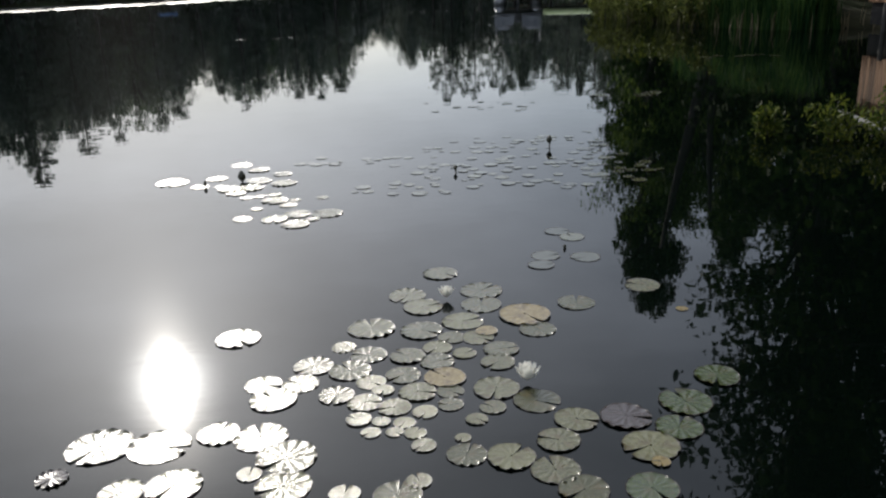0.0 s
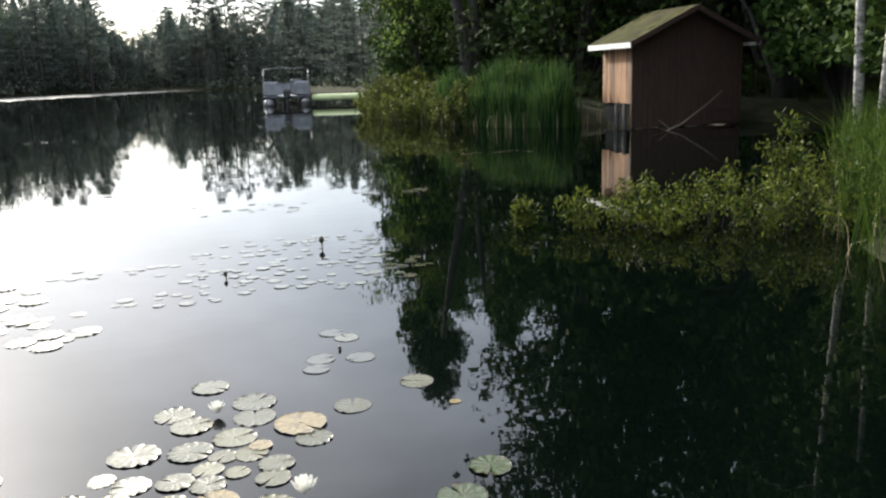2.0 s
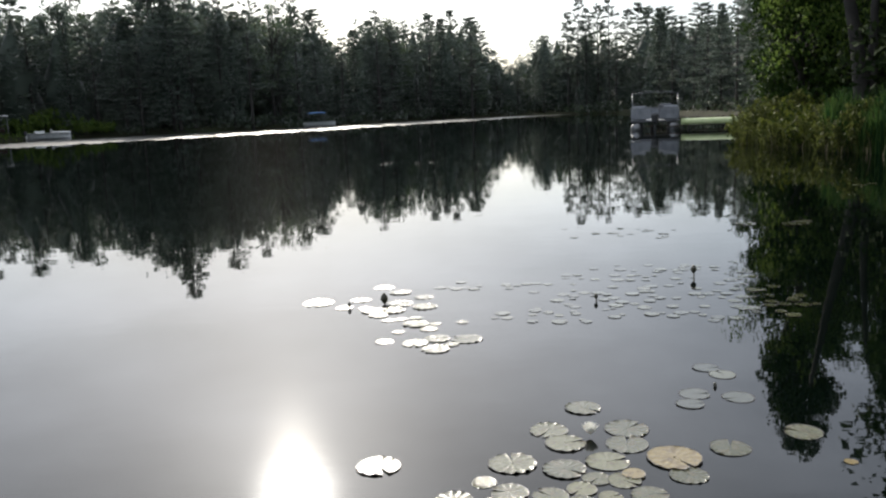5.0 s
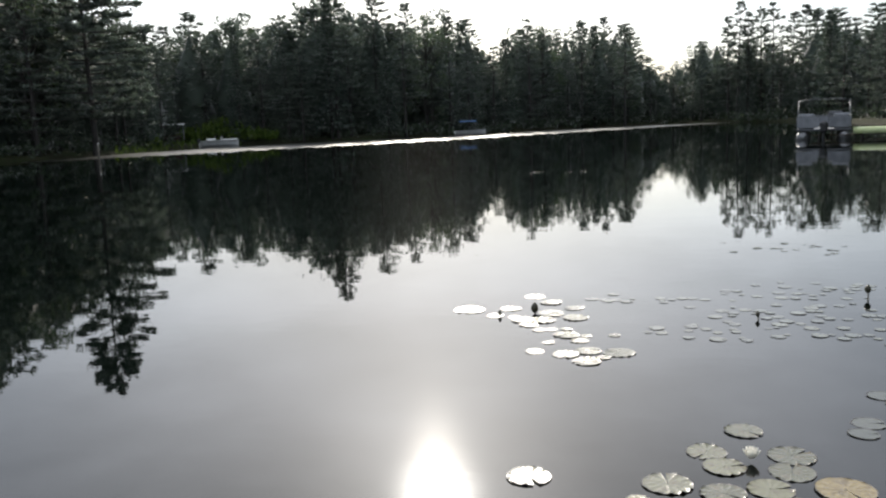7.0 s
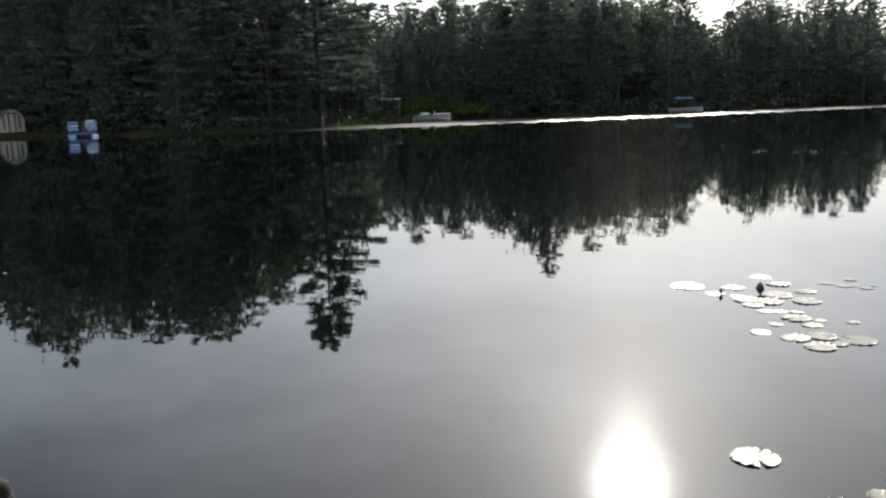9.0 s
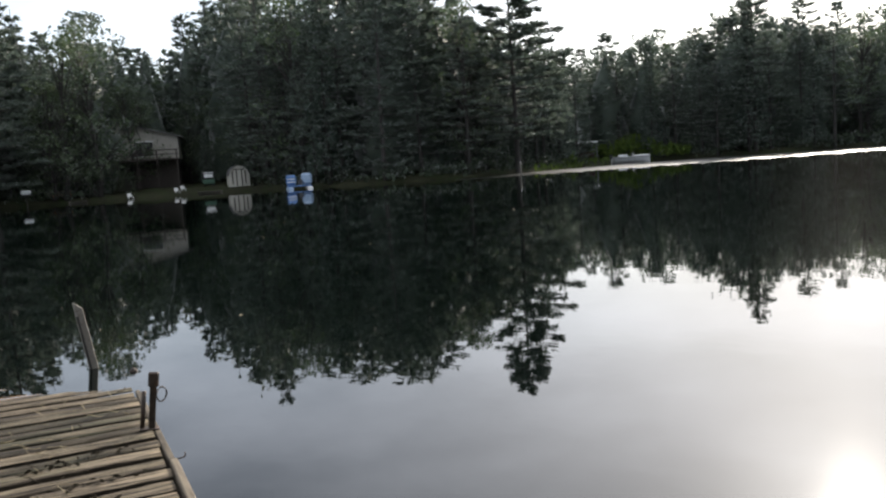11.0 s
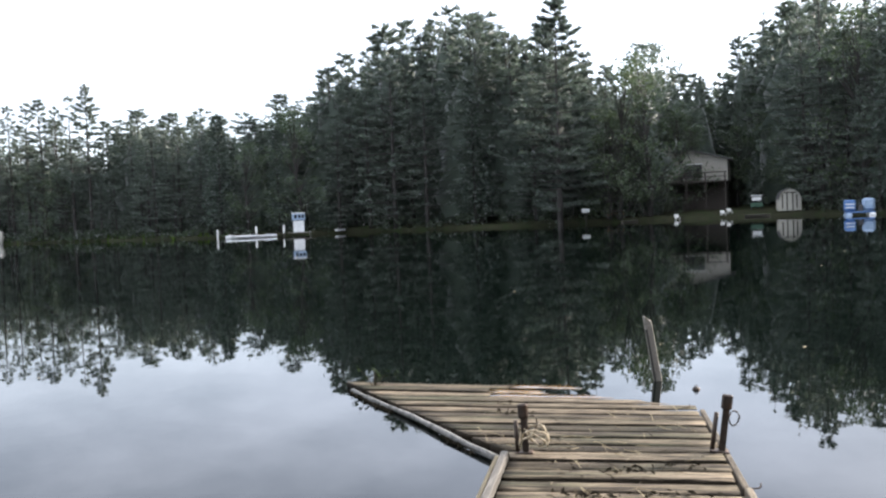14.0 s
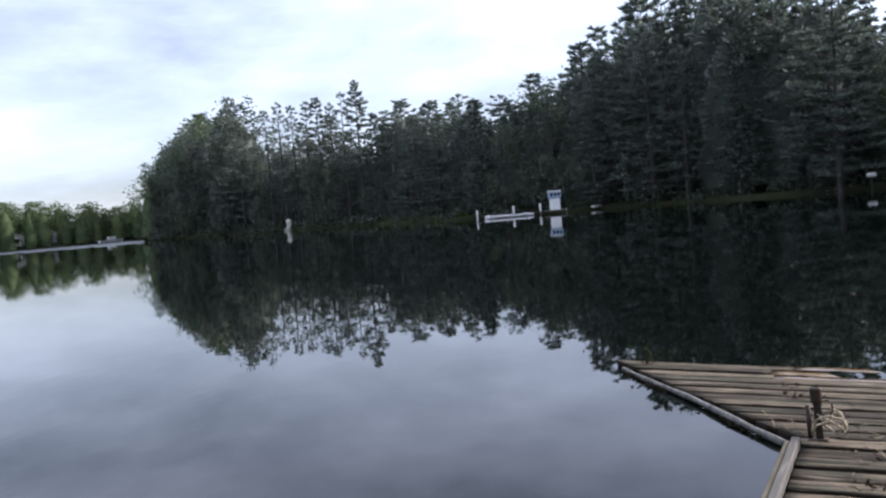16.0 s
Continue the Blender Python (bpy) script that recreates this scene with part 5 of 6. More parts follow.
for az, d, h, k, lx, ly in near_at:
    x, y = polar(az, d)
    m = pose(x, y, max(ground_z(x, y), 0) - 0.1, lx, ly, (az * 37) % 360) @ Matrix.Diagonal((h / 10 * (0.74 if az == -13.7 else 1.0), h / 10 * (0.74 if az == -13.7 else 1.0), h / 10, 1))
    if k in used:
        copy_thing(NEAR_OBS[k], m)
    else:
        NEAR_OBS[k].matrix_world = m
        used.add(k)
# woods behind the boathouse, their shade put into the leaf colour
r = R(71)
deep, deep_wood = Heap(), Heap()
BEHIND = [broad_shape(13, R(88 + k), clumps=44, per=26, leaf=0.6, low=0.05, wide=0.28, limbs=False) for k in range(2)]
DEEP = [broad_shape(13, R(98 + k), clumps=60, per=38, leaf=0.35, low=0.05, wide=0.28, limbs=False) for k in range(2)]
for k in range(34):
    az, d = r.uniform(-62, -29), r.uniform(33, 52)
    q = polar(az, d)
    if off_shore([q])[0] < 3:
        continue
    c = int(r.integers(0, 2))
    s = (r.uniform(8.5, 11.5) if -41 < az < -27 else r.uniform(12, 17)) / 13
    mm = np.array(Matrix.LocRotScale((q[0], q[1], ground_z(*q)), Euler((0, 0, r.uniform(0, 6))), (s, s, s)))
    for heap, src in ((deep_wood, DEEP[c][0]), (deep, DEEP[c][1])):
        heap.add(np.concatenate(src.v) @ mm[:3, :3].T + mm[:3, 3], np.concatenate(src.f))
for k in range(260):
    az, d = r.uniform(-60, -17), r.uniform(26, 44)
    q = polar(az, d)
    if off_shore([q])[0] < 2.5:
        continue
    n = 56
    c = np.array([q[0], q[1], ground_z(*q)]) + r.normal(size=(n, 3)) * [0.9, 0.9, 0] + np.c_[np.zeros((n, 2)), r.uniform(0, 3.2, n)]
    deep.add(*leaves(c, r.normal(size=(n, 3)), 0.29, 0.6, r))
for k in range(26):      # unseen trees added beside and behind the dock, to keep sky light off the bank
    q = (r.uniform(8, 26), r.uniform(-26, 9)) if k < 18 else (r.uniform(-14, 6), r.uniform(-34, -20))
    if off_shore([q])[0] < 3.5:
        continue
    c = k % 2
    s = r.uniform(11, 16) / 13
    mm = np.array(Matrix.LocRotScale((q[0], q[1], ground_z(*q)), Euler((0, 0, r.uniform(0, 6))), (s, s, s)))
    pick = DEEP[c] if q[1] > 0 and q[0] > 0 else BEHIND[c]
    for heap, src in ((deep_wood, pick[0]), (deep, pick[1])):
        heap.add(np.concatenate(src.v) @ mm[:3, :3].T + mm[:3, 3], np.concatenate(src.f))
tagged(new("bank_woods", deep.mesh("bank_woods", M_DEEP)), "dense woods behind the boathouse, coloured dark for shade, and unseen trees behind the dock", "woods", kind="stuff")
tagged(new("bank_woods_trunks", deep_wood.mesh("bank_woods_trunks", M_BARK)), "dark trunks behind the boathouse and of the unseen trees behind the dock", "woods", kind="stuff")
for az, d, h, lx, ly, rad in ((-41.9, 16.2, 11, 0, -3, 0.085), (-43.1, 15.6, 12, 0, 1, 0.075)):
    x, y = polar(az, d)
    tr = thing("birch_tree", pose(x, y, ground_z(x, y) - 0.1, lx, ly, 0), "slender white-barked birch on the grassy bank", "tree", "trees on the near bank")
    rr = R(int(-az * 10))
    pts = [(0.05 * math.sin(t * 4 + az), 0.05 * math.cos(t * 3), t * h) for t in np.linspace(0, 1, 9)]
    wood, crown = Heap(), Heap()
    wood.add(*tube(pts, [rad * (1.08 - t) for t in np.linspace(0, 1, 9)], 10))
    for _ in range(34 if rad > 0.06 else 8):
        t, ang = rr.uniform(0.6, 1.0), rr.uniform(0, 6.28)
        root = np.array([0, 0, t * h * 0.94])
        c = root + [math.cos(ang) * (2.2 - 1.4 * t), math.sin(ang) * (2.2 - 1.4 * t), 0.5]
        wood.add(*tube([root, (root + c) / 2 + [0, 0, 0.2], c], [0.02, 0.014, 0.006], 4, False))
        q = c + rr.normal(size=(70, 3)) * [0.55, 0.55, 0.45]
        crown.add(*leaves(q, rr.normal(size=(70, 3)) + [0, 0, -0.6], 0.14, 0.65, rr))
    part("trunk", wood.mesh("trunk", M_BIRCH, True), None, tr)
    part("crown", crown.mesh("crown", M_LEAF_NEAR), None, tr)
# a leaning dark trunk on the spit
x, y = polar(-17.2, 33.0)
tr = thing("leaning_tree", pose(x, y, ground_z(x, y) - 0.1, 0, 0, 0), "dark double trunk leaning over the reeds", "tree", "trees on the near bank")
for k, (dx, dy, h, rad) in enumerate(((-1.5, -0.4, 8.5, 0.27), (0.3, 0.2, 8.0, 0.19))):
    pts = [(0.25 * k + dx * t ** 1.3 + 0.06 * math.sin(t * 7 + k), dy * t, t * h) for t in np.linspace(0, 1, 9)]
    part("trunk", bar(pts, [rad * (1.1 - 0.8 * t) for t in np.linspace(0, 1, 9)], 9).mesh("trunk", M_BARK, True), None, tr)
rr, crown = R(95), Heap()
for _ in range(60):
    c = np.array([rr.normal() * 1.5 - 0.6, 1.5 + abs(rr.normal()) * 1.3, rr.uniform(1.6, 8.5)])
    q = c + unit(rr.normal(size=(75, 3))) * rr.uniform(0.2, 1, 75)[:, None] * [0.75, 0.75, 0.9]
    crown.add(*leaves(q, rr.normal(size=(75, 3)) * [0.6, 0.6, 1] + [0, 0, -0.8], 0.17, 0.5, rr))
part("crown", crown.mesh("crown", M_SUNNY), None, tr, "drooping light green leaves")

# ---- the boathouse ----
bh = thing("boathouse", pose(0, 0, 0), "small dark red wooden boathouse with a mossy roof over the water", "boathouse")
X0, X1, Y0, Y1, ZE, ZP, ZB = 9.82, 12.85, 18.4, 20.0, 2.08, 2.80, 0.03
XM = (X0 + X1) / 2
roof_at = lambda x: ZE + (ZP - ZE) * (1 - abs(x - XM) / (XM - X0))
def wedge_board(x0, x1, z0, y, t):
    """An upright board of the gable whose top follows the roof."""
    bm = bmesh.new()
    vs = [bm.verts.new(c) for c in ((x0, y, z0), (x1, y, z0), (x1, y, roof_at(x1)), (x0, y, roof_at(x0)), (x0, y + t, z0), (x1, y + t, z0), (x1, y + t, roof_at(x1)), (x0, y + t, roof_at(x0)))]
    for f in ((0, 1, 2, 3), (5, 4, 7, 6), (4, 0, 3, 7), (1, 5, 6, 2), (3, 2, 6, 7), (4, 5, 1, 0)):
        bm.faces.new([vs[i] for i in f])
    return bm


front = part("front_wall", wedge_board(X0 + 0.02, XM, ZB, Y0 + 0.05, 0.05), M_RED, bh)
part("front_wall", wedge_board(XM, X1 - 0.02, ZB, Y0 + 0.05, 0.05), M_RED, bh)
r = R(97)
x = X0
while x < X1 - 0.05:
    w = min(0.148, X1 - x)
    if not (11.95 < x < 12.65):
        part("board", wedge_board(x, x + w - 0.008, ZB + r.uniform(-0.02, 0.03), Y0 + r.uniform(-0.004, 0.004), 0.045), M_RED, front)
    x += w
door = part("door", boxed(12.36, Y0 + 0.02, 0.95, 0.78, 0.04, 1.72, 0.006), M_RED, bh)
for z in (0.4, 1.5):
    part("cross_board", boxed(12.36, Y0 - 0.012, z, 0.76, 0.025, 0.11, 0.004), M_RED, door)
part("handle", boxed(12.05, Y0 - 0.015, 1.0, 0.03, 0.04, 0.12, 0.006), M_IRON, door)
left_w = part("side_wall", boxed(X0 + 0.05, (Y0 + Y1) / 2, (0.62 + ZE) / 2, 0.04, Y1 - Y0 - 0.1, ZE - 0.62), M_TAN, bh, "bare tan plank wall")
y = Y0 + 0.06
while y < Y1 - 0.05:
    part("board", boxed(X0 + 0.018, y + 0.066, (0.60 + ZE) / 2 + r.uniform(-0.015, 0.015), 0.028, 0.128, ZE - 0.60, 0.004), M_TAN, left_w)
    y += 0.138
part("side_wall", boxed(X1 - 0.05, (Y0 + Y1) / 2, (ZB + ZE) / 2, 0.05, Y1 - Y0 - 0.1, ZE - ZB), M_RED, bh)
part("back_wall", boxed(XM, Y1 - 0.05, (0.6 + ZE) / 2, X1 - X0 - 0.2, 0.05, ZE - 0.6), M_RED, bh)
part("skirt", boxed(X0 + 0.10, (Y0 + Y1) / 2 + 0.2, 0.36, 0.04, Y1 - Y0 - 0.5, 0.5), M_BARK, bh, "dark gap board under the side wall")
OV = 0.22
slope = (ZP - ZE) / (XM - X0)
for sgn in (-1, 1):
    ln = math.hypot(XM - X0 + OV, slope * (XM - X0 + OV))
    ang = math.atan(slope)
    mid_x, mid_z = XM + sgn * (XM - X0 + OV) / 2, ZP - slope * (XM - X0 + OV) / 2 + 0.05
    tilt = Matrix.Translation((mid_x, (Y0 + Y1) / 2, mid_z)) @ Matrix.Rotation(sgn * ang, 4, "Y")
    rf = part("roof", boxed(0, 0, 0, ln, Y1 - Y0 + 0.7, 0.05, 0.0, turn=tilt), M_MOSS, bh, "shingle roof grown with moss")
    for row in range(9):
        for col in range(11):
            w = (Y1 - Y0 + 0.68) / 11
            bm = boxed(sgn * (-ln / 2 + (row + 0.5) * ln / 9), -(Y1 - Y0 + 0.68) / 2 + (col + 0.5) * w + (0.06 if row % 2 else -0.06) * (0 < col < 10), 0.032 + 0.004 * r.uniform(), ln / 9 + 0.02, w - 0.008, 0.014, turn=tilt)
            part("shingle", bm, M_MOSS, rf)
    part("eave_board", boxed(XM + sgn * (XM - X0 + OV + 0.012), (Y0 + Y1) / 2, ZP - slope * (XM - X0 + OV) + 0.01, 0.024, Y1 - Y0 + 0.7, 0.13, 0.004), M_FASCIA, bh, "white painted eave board")
    bm = boxed(0, 0, 0, ln, 0.03, 0.12, 0.004, turn=Matrix.Translation((mid_x, Y0 - 0.36, mid_z - 0.02)) @ Matrix.Rotation(sgn * ang, 4, "Y"))
    part("barge_board", bm, M_RED, bh)
for px, py in ((X0 - 0.12, Y0 + 0.1), (X0 - 0.10, Y0 + 0.55), (X0 + 0.1, Y0 + 0.1), (X1 - 0.1, Y0 + 0.15), (XM, Y0 + 0.2)):
    part("post", bar([(px, py, -1.0), (px, py, 0.62 if px < X0 + 0.2 else 0.1)], [0.06, 0.055], 9).mesh("post", M_BARK, True), None, bh)
lg = thing("fallen_branch", pose(10.9, 17.6, 0.0), "pale fallen branch leaning out of the water", "branch")
part("limb", bar([(-0.75, -0.1, -0.05), (-0.2, 0, 0.12), (0.6, 0.25, 0.52), (1.15, 0.4, 0.86)], [0.028, 0.026, 0.020, 0.010], 7).mesh("limb", M_SIDE, True), None, lg)
for a, b in (((-0.45, 0, 0.0), (-0.75, 0.1, 0.25)), ((-0.6, 0, 0.0), (-1.05, -0.1, 0.12)), ((-0.5, 0, 0.02), (-0.3, -0.15, 0.24))):
    part("twig", bar([a, b], [0.013, 0.005], 5).mesh("twig", M_SIDE, True), None, lg)


# ---- boats and things along the banks ----
M_WHITE = material("white_gelcoat", (0.62, 0.62, 0.60), (0.78, 0.78, 0.76), 4.0, 0.35, 0.05, 30)
M_GREY = material("grey_panel", (0.16, 0.17, 0.19), (0.27, 0.28, 0.30), 3.0, 0.45, 0.1, 30)
M_ALU = material("dull_aluminium", (0.16, 0.165, 0.17), (0.28, 0.285, 0.29), 8.0, 0.5, 0.1, 40, metal=0.7)
M_BLUE = material("blue_plastic", (0.05, 0.12, 0.27), (0.09, 0.19, 0.38), 3.0, 0.4, 0.1, 30)
M_PALEBLUE = material("pale_blue_plastic", (0.22, 0.31, 0.42), (0.32, 0.41, 0.52), 3.0, 0.45, 0.1, 30)
M_LIME = material("pale_green_hull", (0.38, 0.46, 0.20), (0.52, 0.58, 0.30), 3.0, 0.45, 0.1, 30)
M_DIM = material("dark_grey_panel", (0.055, 0.06, 0.068), (0.11, 0.115, 0.125), 3.0, 0.5, 0.1, 30)
M_DARK = material("dark_rubber", (0.02, 0.02, 0.022), (0.05, 0.05, 0.05), 9.0, 0.6, 0.2, 40)
M_CREAM = material("cream_siding", (0.40, 0.375, 0.31), (0.55, 0.52, 0.45), 4.0, 0.7, 0.3, 20, (1, 1, 6))
M_SIDING = material("pale_cottage_siding", (0.24, 0.22, 0.185), (0.34, 0.315, 0.27), 4.0, 0.7, 0.3, 20, (1, 1, 6))
M_ROOFING = material("grey_roofing", (0.065, 0.062, 0.06), (0.12, 0.115, 0.11), 5.0, 0.85, 0.5, 25)
M_DARKWOOD = material("dark_stained_wood", (0.020, 0.015, 0.011), (0.045, 0.034, 0.026), 5.0, 0.8, 0.3, 25, (5, 5, 0.8))
M_GREEN = material("dark_green_paint", (0.02, 0.06, 0.035), (0.04, 0.10, 0.06), 4.0, 0.5, 0.2, 30)
M_PANE = material("dark_window_glass", (0.012, 0.013, 0.015), (0.03, 0.03, 0.032), 2.0, 0.08, 0.0)


def at(az, d, z=0.0, turn=0.0):
    """A pose on the bank that faces the dock: x to its right as seen from the lake, y away from it."""
    x, y = polar(az, d)
    return pose(x, y, z, 0, 0, az + turn)


def hull(length, beam, depth, sheer=0.25, flat=0.35, name="hull", mat=None):
    """A boat's hull along x, open on top, with a rounded bilge, a raked bow and wall thickness."""
    vs, fs = [], []
    n, m = 13, 9
    for shell in (1.0, 0.93):
        for i in range(n):
            t = i / (n - 1)
            w = beam / 2 * (1 - max(0, (t - 0.45) / 0.55) ** 2.2) * (0.86 + 0.14 * min(1, t * 4)) * shell + 0.01
            top = depth * (1 + sheer * max(0, t - 0.4) ** 1.5)
            for k in range(m):
                a = math.pi * k / (m - 1)
                yv = -math.cos(a) * w
                zv = top - (top - 0.02 - (0.0 if shell == 1 else 0.05)) * (math.sin(a) ** flat)
                vs.append(((t - 0.5) * length * (1 if shell == 1 else 0.985), yv, zv))
    for sh in range(2):
        b = sh * n * m
        for i in range(n - 1):
            for k in range(m - 1):
                q = (b + i * m + k, b + (i + 1) * m + k, b + (i + 1) * m + k + 1, b + i * m + k + 1)
                fs.append(q if sh == 0 else q[::-1])
    for i in range(n - 1):
        for k in (0, m - 1):
            fs.append((i * m + k, (i + 1) * m + k, n * m + (i + 1) * m + k, n * m + i * m + k))
    for k in range(m - 1):
        fs.append((k, k + 1, n * m + k + 1, n * m + k))
        fs.append(((n - 1) * m + k, (n - 1) * m + k + 1, n * m + (n - 1) * m + k + 1, n * m + (n - 1) * m + k))
    return mesh_of(name, vs, fs, mat, True)


# pontoon boat, its stern to the dock
pb = thing("pontoon_boat", at(-4.9, 48.5), "grey pontoon boat with a bare canopy frame at its jetty", "boat")
for sx in (-0.95, 0.95):
    part("pontoon", bar([(sx, -3.0, 0.12), (sx, -2.7, 0.12), (sx, 2.6, 0.12), (sx, 3.3, 0.24)], [0.24, 0.31, 0.31, 0.08], 14).mesh("pontoon", M_ALU, True), None, pb)
part("deck", boxed(0, 0, 0.47, 2.5, 6.0, 0.10, 0.02), M_DIM, pb)
for x0, y0, sx, sy in ((-1.22, 0, 0.05, 5.6), (1.22, 0, 0.05, 5.6), (-0.72, -2.85, 0.95, 0.05), (0.72, -2.85, 0.95, 0.05), (0, 2.8, 2.4, 0.05)):
    pn = part("side_panel", boxed(x0, y0, 0.84, sx, sy, 0.52, 0.01), M_GREY, pb)
    part("top_rail", boxed(x0, y0, 1.14, sx + 0.02, sy + 0.02, 0.04, 0.01), M_ALU, pn)
for x0 in (-0.8, 0.8):
    part("bench_seat", boxed(x0, -2.2, 0.75, 0.75, 0.9, 0.45, 0.06), M_GREY, pb, "grey padded bench seat")
    part("seat_back", boxed(x0, -2.58, 1.08, 0.75, 0.16, 0.40, 0.05), M_GREY, pb)
part("console", boxed(0.55, 0.3, 0.95, 0.7, 0.5, 0.85, 0.06), M_DIM, pb)
part("outboard_motor", boxed(0.0, -3.2, 0.62, 0.36, 0.42, 0.55, 0.09), M_DARK, pb, "black outboard motor")
part("motor_leg", boxed(0.0, -3.22, 0.15, 0.14, 0.2, 0.7, 0.03), M_DARK, pb)
for sx in (-1.2, 1.2):
    part("canopy_pole", bar([(sx, -2.0, 1.1), (sx, -1.2, 1.92)], [0.018, 0.018], 6).mesh("canopy_pole", M_ALU, True), None, pb)
    part("canopy_pole", bar([(sx, -0.4, 1.1), (sx, -1.2, 1.92)], [0.018, 0.018], 6).mesh("canopy_pole", M_ALU, True), None, pb)
part("canopy_bow", bar([(-1.2, -1.2, 1.92), (-0.6, -1.2, 2.0), (0.6, -1.2, 2.0), (1.2, -1.2, 1.92)], [0.025] * 4, 7).mesh("canopy_bow", M_DIM, True), None, pb)

jt = thing("jetty", at(-8.3, 46.0), "low grey plank jetty reaching from the reedy bank", "jetty")
for k in range(26):
    part("plank", boxed(-3.1 + k * 0.24, 0, 0.20, 0.22, 1.3, 0.04, 0.006), M_PLANK, jt)
for sx in (-2.9, -1.0, 0.9, 2.8):
    for sy in (-0.6, 0.6):
        part("piling", bar([(sx, sy, -1.2), (sx, sy, 0.30)], [0.05, 0.05], 8).mesh("piling", M_BARK, True), None, jt)
cn = thing("canoe", at(-9.6, 45.6, 0.59, 0) @ Matrix.Rotation(math.pi, 4, "X"), "pale green canoe lying keel up on the jetty", "canoe")
part("hull", hull(4.8, 0.85, 0.34, 0.2, 0.6, "hull", M_LIME), None, cn)
part("gunwale", boxed(0, 0, 0.352, 4.0, 0.76, 0.025, 0.01), M_FASCIA, cn, "white gunwale")
j2 = thing("jetty", at(-9.2, 57.0), "second low jetty beyond the canoe", "jetty")
for k in range(20):
    part("plank", boxed(-4.0 + k * 0.4, 0, 0.42, 0.38, 1.2, 0.05, 0.006), M_PLANK, j2)
for sx in (-3.8, 0, 3.8):
    part("piling", bar([(sx, 0, -1.0), (sx, 0, 0.5)], [0.06, 0.06], 8).mesh("piling", M_BARK, True), None, j2)

# the sunny landing across the lake
wb = thing("rowing_boat", at(34.5, 104.0, -0.05, 8), "white open motor boat moored at the far landing", "boat")
part("hull", hull(4.6, 1.7, 0.72, 0.5, 0.4, "hull", M_WHITE), None, wb)
part("thwart", boxed(-0.6, 0, 0.55, 0.35, 1.3, 0.06, 0.01), M_FASCIA, wb)
part("thwart", boxed(0.6, 0, 0.58, 0.35, 1.2, 0.06, 0.01), M_FASCIA, wb)
part("windscreen", boxed(0.3, 0, 0.95, 0.06, 1.2, 0.36, 0.02), M_WHITE, wb)
# added white deck, tilted towards the dock so the boat looks brighter
part("foredeck", boxed(1.2, 0, 0.80, 1.9, 1.25, 0.06, 0.02, turn=Matrix.Rotation(0.10, 4, "X")), M_WHITE, wb)
part("seat_cushion", boxed(-0.9, 0.25, 0.80, 1.1, 0.5, 0.35, 0.06), M_WHITE, wb)
part("outboard_motor", boxed(-2.35, 0, 0.75, 0.35, 0.32, 0.5, 0.07), M_DARK, wb)
sh = thing("boat_shelter", at(37.4, 106.0, ground_z(*polar(37.4, 106.0))), "open shelter with a flat white roof at the landing", "shelter")
part("roof", boxed(0, 0, 2.35, 2.9, 2.4, 0.16, 0.04), M_WHITE, sh)
for sx in (-1.3, 1.3):
    for sy in (-1.0, 1.0):
        part("post", boxed(sx, sy, 1.15, 0.09, 0.09, 2.3, 0.01), M_ALU, sh)
part("bench", boxed(0, 0.3, 0.45, 2.0, 0.5, 0.08, 0.01), M_RED, sh)
part("bench_back", boxed(0, 0.55, 0.85, 2.0, 0.07, 0.55, 0.01), M_RED, sh)
r = R(101)
k = 0
for az, d, h, w in ((33.2, 108, 2.6, 1.9), (34.4, 109, 3.0, 2.2), (35.6, 109, 2.5, 1.9), (32.3, 107, 2.0, 1.8), (36.5, 110, 2.0, 1.6), (31.2, 107, 1.6, 1.6), (38.6, 96, 1.4, 1.2)):
    x, y = polar(az, d)
    shrub(x, y, h, w, 500 + k, M_SUNNY, "yellow-green bush at the far landing, sunlight put into its colour", n=700, leaf=0.42)
    k += 1
p = np.array([polar(a, d) for a, d in zip(r.uniform(33, 41, 2600), r.uniform(74, 112, 2600))])
s = off_shore(p)
p = p[(s > -0.3) & (s < 7)]
grass_stuff("landing_grass", p, r.uniform(0.25, 0.6, len(p)), 0.10, M_SUNNY, "grass on the low landing, coloured as if sunlit", seed=103)
bc = thing("canopy_boat", at(17.6, 113.5, 0.0, 10), "small boat with a blue canopy at the far bank", "boat")
part("hull", hull(4.2, 1.7, 0.55, 0.3, 0.4, "hull", M_WHITE), None, bc)
part("canopy", boxed(-0.4, 0, 1.75, 2.3, 1.7, 0.22, 0.08), M_BLUE, bc, "blue cloth canopy")
for sx in (-1.4, 0.6):
    for sy in (-0.7, 0.7):
        part("pole", bar([(sx, sy, 0.5), (sx, sy, 1.7)], [0.02, 0.02], 6).mesh("pole", M_ALU, True), None, bc)


def stake(az, d, h, label, mat, rad=0.07):
    sk = thing("stake", at(az, d), label, "stake")
    part("shaft", bar([(0, 0, -1.0), (0.02, 0, h * 0.7), (0.03, 0, h)], [rad, rad, rad * 0.8], 8).mesh("shaft", mat, True), None, sk)
    part("cap", bar([(0.03, 0, h), (0.03, 0, h + 0.05)], [rad * 1.1, rad * 0.5], 8).mesh("cap", M_FASCIA, True), None, sk)


stake(42.0, 65.5, 1.1, "thin grey stake standing in the shallows", M_RAIL, 0.06)
stake(98.8, 92.0, 1.0, "pale stake standing off the wooded point", M_FASCIA, 0.10)

